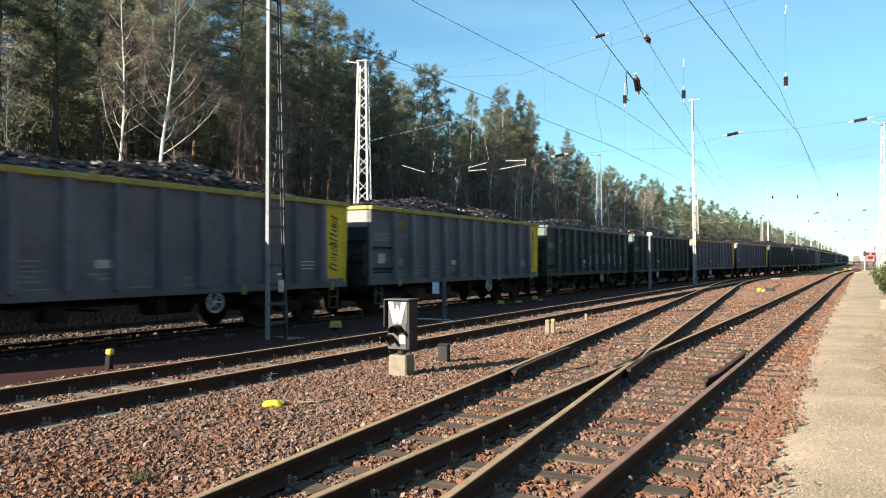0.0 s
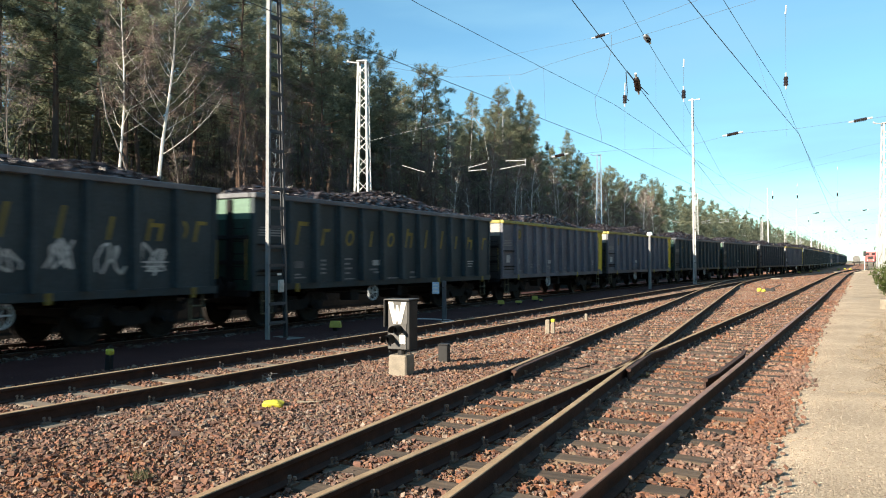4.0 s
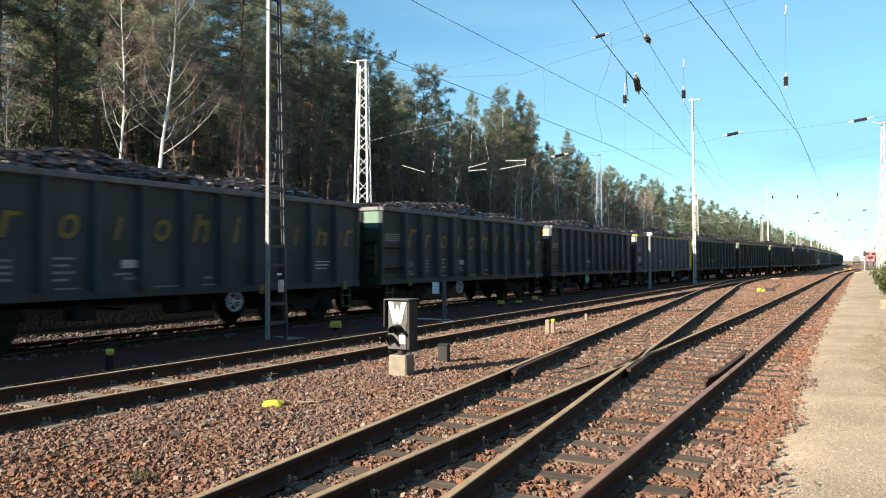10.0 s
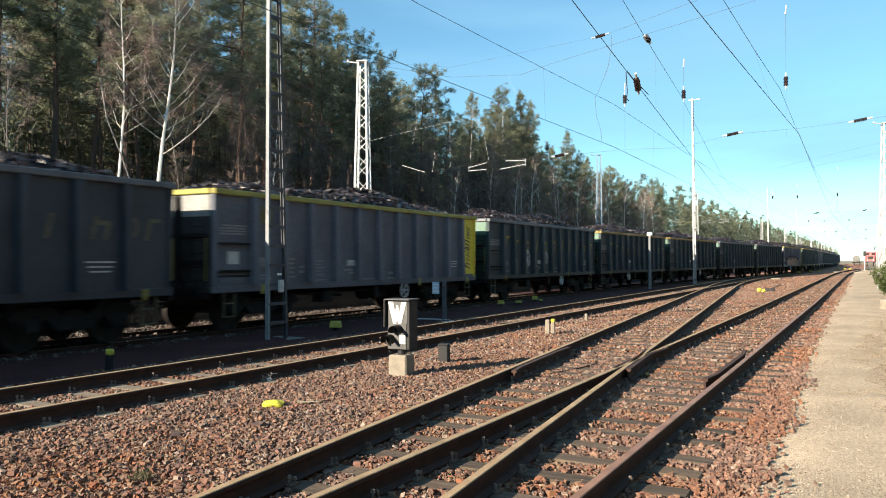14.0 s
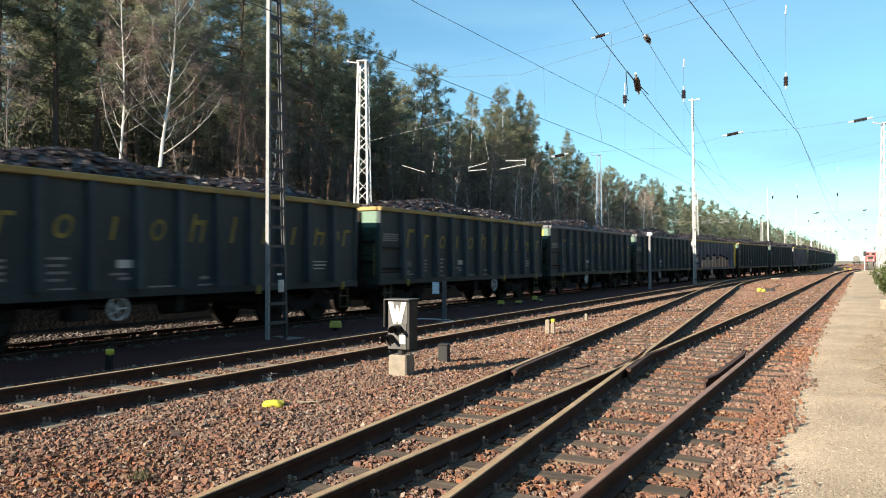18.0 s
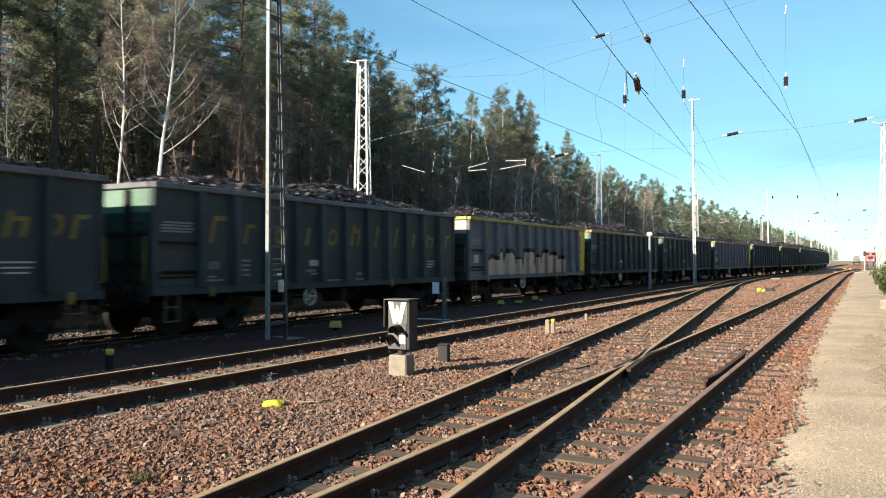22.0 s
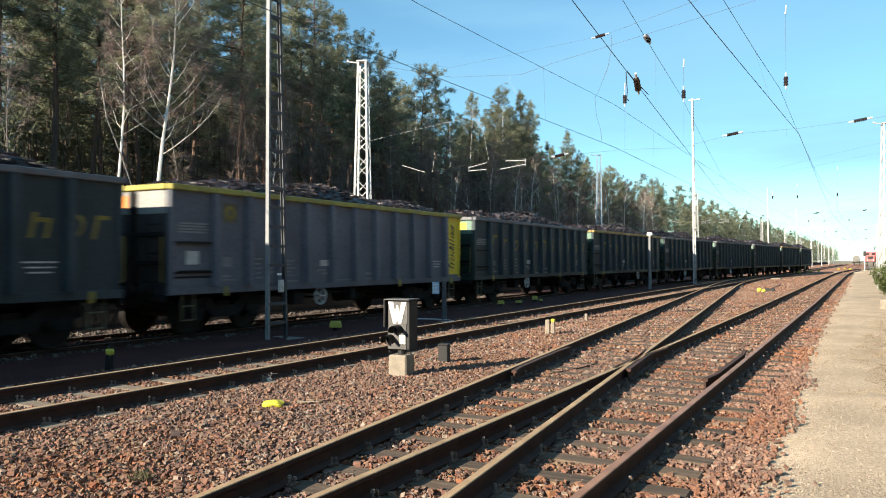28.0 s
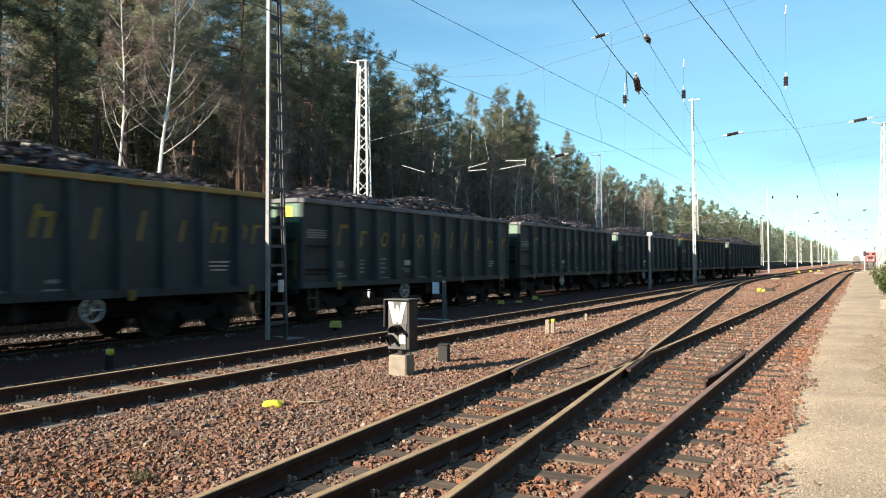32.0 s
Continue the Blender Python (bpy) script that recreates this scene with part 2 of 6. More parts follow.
M["wire"] = mat("dark_copper_wire", (0.028, 0.028, 0.03), (0.05, 0.05, 0.052), 2, 0.7, 0.0, 0, 40)
M["insul"] = mat("brown_glazed_insulator", (0.014, 0.009, 0.008), (0.026, 0.015, 0.012), 5, 0.25, 0, 0, 40)
M["concrete"] = mat("rough_pale_concrete", (0.20, 0.172, 0.135), (0.29, 0.25, 0.20), 6, 0.92, 0, 0.5, 60)
M["concrete_grey"] = mat("grey_concrete", (0.13, 0.127, 0.12), (0.20, 0.195, 0.18), 5, 0.92, 0, 0.5, 50)
M["sig_black"] = mat("matt_black_paint", (0.012, 0.012, 0.013), (0.022, 0.022, 0.023), 4, 0.7, 0, 0.1, 50)
M["sig_grey"] = mat("grey_signal_paint", (0.055, 0.053, 0.053), (0.095, 0.091, 0.088), 6, 0.6, 0, 0.1, 50)
M["white_paint"] = mat("white_paint", (0.68, 0.68, 0.65), (0.8, 0.8, 0.77), 4, 0.5, 0, 0.1, 50)
M["safety_yellow"] = mat("bright_yellow_cap", (0.44, 0.40, 0.04), (0.56, 0.52, 0.06), 5, 0.5, 0, 0.1, 50)
# Duller copy of the cap yellow, toned for markers that stand in shade.
M["dull_yellow"] = mat("shade_dulled_yellow_paint", (0.30, 0.26, 0.04), (0.42, 0.37, 0.06), 5, 0.6, 0, 0.1, 50)
M["blue_sign"] = mat("pale_blue_sign", (0.42, 0.58, 0.74), (0.50, 0.64, 0.80), 5, 0.5, 0, 0, 50)
M["red_paint"] = mat("red_locomotive_paint", (0.55, 0.10, 0.10), (0.62, 0.14, 0.13), 1, 0.45, 0, 0, 20)
M["pine_bark"] = mat("pine_bark", (0.085, 0.060, 0.050), (0.20, 0.122, 0.086), 1.2, 0.95, 0, 0.8, 14, rnd=0.25, stretch=(1, 1, 0.3), dist=0.03)
M["birch_bark"] = mat("white_birch_bark", (0.66, 0.62, 0.57), (0.84, 0.80, 0.75), 2.0, 0.8, 0, 0.3, 10, stretch=(1, 1, 2.5))
M["red_bark"] = mat("flaky_red_pine_bark", (0.22, 0.085, 0.045), (0.34, 0.15, 0.08), 2, 0.9, 0, 0.6, 14, stretch=(1, 1, 0.4))
M["twig"] = mat("brown_twigs", (0.135, 0.102, 0.091), (0.225, 0.172, 0.155), 2, 0.9, 0, 0, 10, rnd=0.2)
M["needles"] = leaf_mat("pine_needles", (0.145, 0.163, 0.114), (0.286, 0.297, 0.193))
M["dry_grass"] = mat("dry_grass", (0.13, 0.098, 0.066), (0.25, 0.195, 0.13), 3, 0.9, 0, 0, 10, island=0.35)
M["green_leaf"] = leaf_mat("evergreen_leaves", (0.085, 0.13, 0.03), (0.17, 0.21, 0.055))
M["dull_grass"] = leaf_mat("dull_winter_grass", (0.085, 0.085, 0.04), (0.15, 0.14, 0.07))
M["glass"] = mat("dark_glass", (0.02, 0.022, 0.025), (0.03, 0.03, 0.034), 3, 0.1, 0, 0, 10)

# ---- mesh helpers ----


def finish(name, me, material, parent=None, label=""):
    if material:
        me.materials.append(material)
    ob = new(name, me)
    if parent:
        ob.parent = parent
    if label:
        tagged(ob, label)
    return ob


def part(name, bm, material, parent, label=""):
    me = bpy.data.meshes.new(name)
    bm.to_mesh(me)
    bm.free()
    return finish(name, me, material, parent, label)


def share(name, ob, parent, m=None, label=""):
    """Another object on ob's mesh, under parent."""
    o = new(name, ob.data)
    o.parent = parent
    if m:
        o.matrix_basis = m
    if label:
        tagged(o, label)
    return o


def thing(name, label, category, group="", kind="", m=None):
    ob = new(name)
    ob.empty_display_size = 0.2
    if m:
        ob.matrix_basis = m
    return tagged(ob, label, category, group, kind)


def box(bm, x0, x1, y0, y1, z0, z1, bevel=0.0):
    vs = [bm.verts.new((x, y, z)) for z in (z0, z1) for x, y in ((x0, y0), (x1, y0), (x1, y1), (x0, y1))]
    fs = [bm.faces.new([vs[i] for i in f]) for f in ((3, 2, 1, 0), (4, 5, 6, 7), (0, 1, 5, 4), (1, 2, 6, 5), (2, 3, 7, 6), (3, 0, 4, 7))]
    if bevel:
        bmesh.ops.bevel(bm, geom=list({e for f in fs for e in f.edges}), offset=bevel, segments=1, affect="EDGES")
    return bm


def bx(*a, **k):
    return box(bmesh.new(), *a, **k)


def tube(bm, p, q, r0, r1=None, n=6, caps=True):
    p, q = Vector(p), Vector(q)
    r1 = r0 if r1 is None else r1
    d = (q - p)
    if d.length < 1e-6:
        return bm
    a = d.orthogonal().normalized()
    b = d.normalized().cross(a)
    ring = []
    for c, r in ((p, r0), (q, r1)):
        ring.append([bm.verts.new(c + (a * math.cos(2 * math.pi * i / n) + b * math.sin(2 * math.pi * i / n)) * r) for i in range(n)])
    for i in range(n):
        bm.faces.new((ring[0][i], ring[0][(i + 1) % n], ring[1][(i + 1) % n], ring[1][i]))
    if caps:
        bm.faces.new(ring[0][::-1])
        bm.faces.new(ring[1])
    return bm


def polyline(bm, pts, r, n=5):
    for p, q in zip(pts, pts[1:]):
        tube(bm, p, q, r, n=n, caps=False)
    return bm


def prism(bm, outline, axis, a, b):
    """A flat outline pushed from a to b along axis x, y or z."""
    def at(u, v, w):
        return {"x": (w, u, v), "y": (u, w, v), "z": (u, v, w)}[axis]
    r0 = [bm.verts.new(at(u, v, a)) for u, v in outline]
    r1 = [bm.verts.new(at(u, v, b)) for u, v in outline]
    k = len(outline)
    for i in range(k):
        bm.faces.new((r0[i], r0[(i + 1) % k], r1[(i + 1) % k], r1[i]))
    bm.faces.new(r0[::-1])
    bm.faces.new(r1)
    bmesh.ops.recalc_face_normals(bm, faces=bm.faces)
    return bm


def torus(bm, c, axis, R, r, n=20, k=6):
    ax = Vector(axis).normalized()
    a = ax.orthogonal().normalized()
    b = ax.cross(a)
    rings = []
    for i in range(n):
        t = 2 * math.pi * i / n
        o = a * math.cos(t) + b * math.sin(t)
        rings.append([bm.verts.new(Vector(c) + o * (R + r * math.cos(2 * math.pi * j / k)) + ax * r * math.sin(2 * math.pi * j / k)) for j in range(k)])
    for i in range(n):
        for j in range(k):
            bm.faces.new((rings[i][j], rings[(i + 1) % n][j], rings[(i + 1) % n][(j + 1) % k], rings[i][(j + 1) % k]))
    return bm


def fast_mesh(name, verts, faces, smooth=False):
    """A mesh from numpy arrays: vertices n x 3, faces m x 3 or m x 4."""
    me = bpy.data.meshes.new(name)
    k = faces.shape[1]
    me.vertices.add(len(verts))
    me.vertices.foreach_set("co", np.ascontiguousarray(verts, dtype=np.float32).ravel())
    me.loops.add(faces.size)
    me.loops.foreach_set("vertex_index", np.ascontiguousarray(faces, dtype=np.int32).ravel())
    me.polygons.add(len(faces))
    me.polygons.foreach_set("loop_start", np.arange(0, faces.size, k, dtype=np.int32))
    me.polygons.foreach_set("loop_total", np.full(len(faces), k, dtype=np.int32))
    me.polygons.foreach_set("use_smooth", np.full(len(faces), smooth))
    me.update(calc_edges=True)
    return me


PHI = (1 + 5 ** 0.5) / 2
ICO_V = np.array([(-1, PHI, 0), (1, PHI, 0), (-1, -PHI, 0), (1, -PHI, 0), (0, -1, PHI), (0, 1, PHI), (0, -1, -PHI), (0, 1, -PHI), (PHI, 0, -1), (PHI, 0, 1), (-PHI, 0, -1), (-PHI, 0, 1)]) / 1.9
ICO_F = np.array([(0, 11, 5), (0, 5, 1), (0, 1, 7), (0, 7, 10), (0, 10, 11), (1, 5, 9), (5, 11, 4), (11, 10, 2), (10, 7, 6), (7, 1, 8), (3, 9, 4), (3, 4, 2), (3, 2, 6), (3, 6, 8), (3, 8, 9), (4, 9, 5), (2, 4, 11), (6, 2, 10), (8, 6, 7), (9, 8, 1)])


OCT_V = np.array([(1, 0, 0), (-1, 0, 0), (0, 1, 0), (0, -1, 0), (0, 0, 1), (0, 0, -1)]) * 0.95
OCT_F = np.array([(0, 2, 4), (2, 1, 4), (1, 3, 4), (3, 0, 4), (2, 0, 5), (1, 2, 5), (3, 1, 5), (0, 3, 5)])
CUBE_V = np.array([(x, y, z) for z in (-1, 1) for x, y in ((-1, -1), (1, -1), (1, 1), (-1, 1))]) * 0.62
CUBE_F = np.array([(0, 2, 1), (0, 3, 2), (4, 5, 6), (4, 6, 7), (0, 1, 5), (0, 5, 4), (1, 2, 6), (1, 6, 5), (2, 3, 7), (2, 7, 6), (3, 0, 4), (3, 4, 7)])


def rocks(name, centres, sizes, rng, flat=0.7, base=None):
    """Many angular stones in one mesh."""
    bv, bf = base or (CUBE_V, CUBE_F)
    n, k = len(centres), len(bv)
    v = bv[None] * (1 + rng.uniform(-0.42, 0.42, (n, k, 1))) + rng.uniform(-0.16, 0.16, (n, k, 3))
    v = v * rng.uniform(0.42, 1.45, (n, 1, 3)) * np.array([1, 1, flat])
    a, b = rng.uniform(0, 6.283, n), rng.uniform(-0.8, 0.8, n)
    ca, sa, cb, sb = np.cos(a)[:, None], np.sin(a)[:, None], np.cos(b)[:, None], np.sin(b)[:, None]
    y, z = v[:, :, 1] * cb - v[:, :, 2] * sb, v[:, :, 1] * sb + v[:, :, 2] * cb
    x = v[:, :, 0]
    v = np.stack([x * ca - y * sa, x * sa + y * ca, z], axis=2)
    v = v * np.asarray(sizes)[:, None, None] + np.asarray(centres)[:, None, :]
    f = bf[None] + (np.arange(n) * k)[:, None, None]
    return fast_mesh(name, v.reshape(-1, 3), f.reshape(-1, 3))

# ---- plan: x across the tracks (left is minus), y along them, z = 0 at the rail tops ----
GROUND = -0.20
Q_X, C_X, D_X = -2.44, -8.42, -14.05
HALF = 0.7535   # half the distance between the rail heads
D_Z = -0.10


def smooth(u):
    u = min(1.0, max(0.0, u))
    return u * u * (3 - 2 * u)


def x_d(y):
    """The far line: straight, then over to the line of the middle track."""
    return D_X + 5.6 * smooth((y - 36) / 90)


def x_q(y):
    return Q_X - 0.0042 * max(0, y - 30) + 0.00050 * max(0, y - 92) ** 2


def x_pp(y):
    """The diverging track: straight at about 1 in 10, then a bend into the middle track."""
    a = -2.74 - 0.101 * min(y, 49.0)
    if y > 49.0:
        u = min(1.0, (y - 49.0) / 22.0)
        a -= 0.101 * (u - u * u / 2) * 22.0
    return a


def grid_sheet(name, x0, x1, y0, y1, nx, ny, zf, material, label, category):
    xs, ys = np.linspace(x0, x1, nx + 1), np.linspace(0, 1, ny + 1) ** 2 * (y1 - y0) + y0
    vs = np.array([(x, y, zf(x, y)) for y in ys for x in xs])
    i = np.arange(nx)[None] + (np.arange(ny) * (nx + 1))[:, None]
    fs = np.stack([i, i + 1, i + nx + 2, i + nx + 1], axis=2).reshape(-1, 4)
    me = fast_mesh(name, vs, fs)
    me.polygons.foreach_set("use_smooth", np.ones(len(fs), dtype=bool))
    ob = finish(name, me, material)
    return tagged(ob, label, category, kind="structure")


def bumpy(z, amp, s=1.3):
    return lambda x, y: z + amp * noise.noise((x * s, y * s, 3.1)) + 0.4 * amp * noise.noise((x * s * 4, y * s * 4, 8.0))


ground = part("ground", bx(-2500, 2500, -2500, 2500, -1.2, -0.32), M["earth"], None)
tagged(ground, "flat dry sandy ground reaching the horizon", "ground", kind="structure")
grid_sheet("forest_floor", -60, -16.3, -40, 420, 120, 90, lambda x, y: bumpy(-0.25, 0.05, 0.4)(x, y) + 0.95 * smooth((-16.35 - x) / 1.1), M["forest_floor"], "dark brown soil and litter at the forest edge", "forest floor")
grid_sheet("ballast_bed", -16.5, -0.3, -40, 420, 70, 260, bumpy(GROUND, 0.022), M["bed"], "reddish brown crushed stone ballast under the tracks", "ballast")
grid_sheet("walkway", -12.9, -10.1, -40, 60, 12, 110, bumpy(GROUND + 0.03, 0.012), M["cinder"], "dark cinder walkway between two tracks", "walkway")

grid_sheet("ballast_bed", -16.4, -12.9, -40, 130, 14, 120, lambda x, y: bumpy(GROUND + 0.012, 0.014)(x + (x_d(y) + 14.05), y), M["cinder"], "coal-dusted dark ballast under the far track", "ballast")


def path_edge(y):
    return float(np.interp(y, (5, 8, 11, 15, 19, 24, 45, 70, 93), (-0.79, -0.85, -0.90, -1.01, -1.06, -1.14, -1.20, -1.40, -1.60))) + 0.10 * noise.noise((0.7 * y, 1.0, 2.0)) + 0.06 * noise.noise((3.1 * y, 5.0, 2.0))


def path_z(x, y):
    e = path_edge(y)
    return GROUND + 0.012 + 0.06 * smooth((x - e) / 0.55) if x > e else GROUND


def path_sheet():
    ys = np.linspace(0, 1, 400) ** 1.3 * 190 - 34
    vs, fs, k = [], [], 40
    for y in ys:
        e = path_edge(y)
        for i in range(k):
            u = i / (k - 1)
            x = e + (9.0 - e) * u ** 1.7
            vs.append((x, y, path_z(x, y) + 0.0015 * noise.noise((x, y, 0))))
    vs = np.array(vs)
    i = np.arange(k - 1)[None] + (np.arange(len(ys) - 1) * k)[:, None]
    fs = np.stack([i, i + 1, i + k + 1, i + k], axis=2).reshape(-1, 4)
    me = fast_mesh("gravel_path", vs, fs)
    me.polygons.foreach_set("use_smooth", np.ones(len(fs), dtype=bool))
    return tagged(finish("gravel_path", me, M["path"]), "pale sunlit fine gravel path beside the track", "path", kind="structure")


path_sheet()

# ---- rails and sleepers ----
RAIL = [(-0.075, -0.172), (0.075, -0.172), (0.075, -0.160), (0.012, -0.142), (0.009, -0.050), (0.036, -0.034), (0.036, -0.006), (0.030, 0.0), (-0.030, 0.0), (-0.036, -0.006), (-0.036, -0.034), (-0.009, -0.050), (-0.012, -0.142), (-0.075, -0.160)]


def rail_sweep(pts, parent, top, name="rail", label=""):
    """A flat-bottomed rail along points; the head's top is a band of its own material."""
    pts = [Vector(p) for p in pts]
    k, vs, fs, mi = len(RAIL), [], [], []
    for i, p in enumerate(pts):
        d = (pts[min(i + 1, len(pts) - 1)] - pts[max(i - 1, 0)])
        s = Vector((d.y, -d.x, 0)).normalized()
        vs += [p + s * u + Vector((0, 0, v)) for u, v in RAIL]
    for i in range(len(pts) - 1):
        for j in range(k):
            fs.append((i * k + j, i * k + (j + 1) % k, (i + 1) * k + (j + 1) % k, (i + 1) * k + j))
            mi.append(1 if j in (6, 7, 8) else 0)
    fs += [tuple(range(k))[::-1], tuple(range((len(pts) - 1) * k, len(pts) * k))]
    mi += [0, 0]
    me = bpy.data.meshes.new(name)
    me.from_pydata(vs, [], fs)
    me.materials.append(M["rail_rust"])
    me.materials.append(top)
    me.polygons.foreach_set("material_index", mi)
    ob = new(name, me)
    ob.parent = parent
    if label:
        tagged(ob, label)
    return ob


def ys_of(a, b):
    out, y = [], a
    while y < b:
        out.append(y)
        y += 1.0 if y < 60 else 3.0
    return out + [b]


def line(xf, off, a, b, z=0.0):
    out = []
    for y in ys_of(a, b):
        d = Vector((xf(y + 0.1) - xf(y - 0.1), 0.2)).normalized()
        out.append((xf(y) + off * d.y, y - off * d.x, z))
    return out


def sleeper_mesh(length, material, w=0.24):
    bm = bx(-length / 2, length / 2, -w / 2, w / 2, -0.19, -0.0, bevel=0.016)
    for v in bm.verts:
        v.co += Vector((noise.noise(v.co * 9) * 0.012, noise.noise(v.co * 7 + Vector((3, 1, 2))) * 0.010, 0))
    me = bpy.data.meshes.new("sleeper")
    bm.to_mesh(me)
    bm.free()
    me.materials.append(material)
    return me


TIES = []   # x, y, half length, angle: kept clear of stones
CLIPS = []  # places of rail fastenings
rng = np.random.default_rng(5)


def lay(track, me, half, xf, a, b, step, z, clips, n_max=300):
    y, k = a, 0
    while y < b and k < n_max:
        yy = y + rng.uniform(-0.025, 0.025)
        ang = math.atan2(xf(yy) - xf(yy + 0.2), 0.2)
        o = new("sleeper", me)
        o.parent = track
        o.matrix_basis = pose(xf(yy) + rng.uniform(-0.03, 0.03), yy, z - 0.172 + rng.uniform(-0.006, 0.004), 0, 0, math.degrees(ang) + rng.uniform(-1.2, 1.2))
        TIES.append((xf(yy), yy, half, ang))
        if yy < clips:
            for s in (-HALF, HALF):
                for e in (-0.105, 0.105):
                    CLIPS.append((xf(yy) + (s + e) * math.cos(ang), yy + (s + e) * math.sin(ang), z))
        y += step
        k += 1


SHORT, LONG = sleeper_mesh(2.6, M["tie_wood"]), sleeper_mesh(3.2, M["tie_wood"])
LONGER, LONGEST = sleeper_mesh(3.6, M["tie_wood"]), sleeper_mesh(4.1, M["tie_wood"])
CONC = sleeper_mesh(2.12, M["tie_conc"], 0.27)

track_q = thing("railway_track", "rusty railway track with a turnout on dark wooden sleepers", "railway track", "tracks of the yard", "structure")
for s in (-HALF, HALF):
    rail_sweep(line(x_q, s, -30, 165), track_q, M["rail_top"] if s > 0 else M["rail_tan"])
lay(track_q, LONG, 1.6, lambda y: -2.76 - 0.03 * noise.noise((y * 3, 1, 1)), -11.6, 9.1, 0.6, 0, -50)
lay(track_q, LONGER, 1.8, lambda y: -2.96, 9.4, 11.9, 0.6, 0, 0)
lay(track_q, LONGEST, 2.05, lambda y: -3.2, 12.4, 15.0, 0.6, 0, 0)
for yy in np.arange(2.2, 15.0, 0.6):
    for s in (-HALF, HALF):
        for xf in (x_q, x_pp):
            for e in (-0.105, 0.105):
                CLIPS.append((xf(yy) + s + e, yy, 0))
lay(track_q, SHORT, 1.3, x_q, 15.0, 110, 0.62, 0, 45)
track_p = thing("railway_track", "rusty diverging track of the turnout on wooden sleepers", "railway track", "tracks of the yard", "structure")
for s in (-HALF, HALF):
    rail_sweep(line(x_pp, s, -12, 68), track_p, M["rail_tan"])
lay(track_p, SHORT, 1.3, x_pp, 15.6, 62, 0.62, 0, 40)
track_c = thing("railway_track", "middle railway track with pale concrete sleepers", "railway track", "tracks of the yard", "structure")
for s in (-HALF, HALF):
    rail_sweep(line(lambda y: C_X - 0.009 * max(0, y - 14) if y < 60 else C_X - 0.41 + 0.006 * (y - 60), s, -30, 320), track_c, M["rail_tan"])
lay(track_c, CONC, 1.06, lambda y: C_X - 0.009 * max(0, y - 14), -20, 90, 0.66, 0, 40)
track_d = thing("railway_track", "far railway track that carries the coal train", "railway track", "tracks of the yard", "structure")
for s in (-HALF, HALF):
    rail_sweep(line(x_d, s, -45, 420, D_Z), track_d, M["rail_shiny"])
lay(track_d, CONC, 1.06, x_d, -30, 130, 0.66, D_Z, -50)

# turnout pieces: frog wings and check rails
for pts, lab in (([(-3.19 - 0.02, 10.9, 0), (-3.27, 12.6, 0), (-3.40, 13.5, 0)], "bent wing rail of the frog"), ([(-3.00, 10.9, 0), (-3.19, 12.9, 0), (-3.13, 13.9, 0)], "bent wing rail of the frog"),
                 ([(x_q(9) + HALF - 0.19, 10.5, 0.0), (x_q(9) + HALF - 0.135, 11.1, 0.0), (x_q(9) + HALF - 0.135, 13.6, 0.0), (x_q(9) + HALF - 0.19, 14.2, 0.0)], "rusty check rail beside the running rail"),
                 ([(x_pp(10.0) - HALF + 0.12, 10.0, -0.004), (x_pp(10.4) - HALF + 0.088, 10.4, -0.004), (x_pp(12.4) - HALF + 0.088, 12.4, -0.004), (x_pp(13.2) - HALF + 0.12, 13.2, -0.004)], "rusty check rail beside the running rail")):
    rail_sweep(pts, track_q, M["rail_rust"], "check_rail", lab)


def clip_mesh():
    bm = bmesh.new()
    for x, y, z in CLIPS:
        h = 0.022 + 0.03 * noise.random()
        dx, dy = 0.02 * (noise.random() - 0.5), 0.03 * (noise.random() - 0.5)
        box(bm, x - 0.02 + dx, x + 0.02 + dx, y - 0.05, y + 0.05, z - 0.172, z - 0.152)
        for e, hh in ((-0.03, h), (0.03, h * (0.2 + 0.7 * noise.random()))):
            tip = 0.012 * (noise.random() - 0.5)
            tube(bm, (x + dx, y + e + dy, z - 0.155), (x + dx + tip, y + e + dy, z - 0.13 + hh), 0.010, n=5)
            tube(bm, (x + dx + tip, y + e + dy, z - 0.145 + hh), (x + dx + tip, y + e + dy, z - 0.122 + hh), 0.018, 0.014, n=6)
    return bm


tagged(part("rail_fastenings", clip_mesh(), M["clip"], track_q), "rusty bolts and clips that hold the rails", kind="stuff")

# ---- loose ballast stones ----


def rail_xs(y):
    xs = []
    for xf in (x_q, x_d, lambda v: C_X - 0.009 * max(0, v - 14)):
        xs += [xf(y) - HALF, xf(y) + HALF]
    return xs + ([x_pp(y) - HALF, x_pp(y) + HALF])


TIE_ROWS = {}
for tx, ty, th, ta in TIES:
    TIE_ROWS.setdefault(int(ty), []).append((tx, ty, th, ta))


def on_tie(x, y):
    for k in (int(y) - 1, int(y), int(y) + 1):
        for tx, ty, th, ta in TIE_ROWS.get(k, ()):
            dx, dy = x - tx, y - ty
            if abs(dx) < th + 0.02 and abs(dy - dx * math.tan(ta)) < 0.135:
                return True
    return False


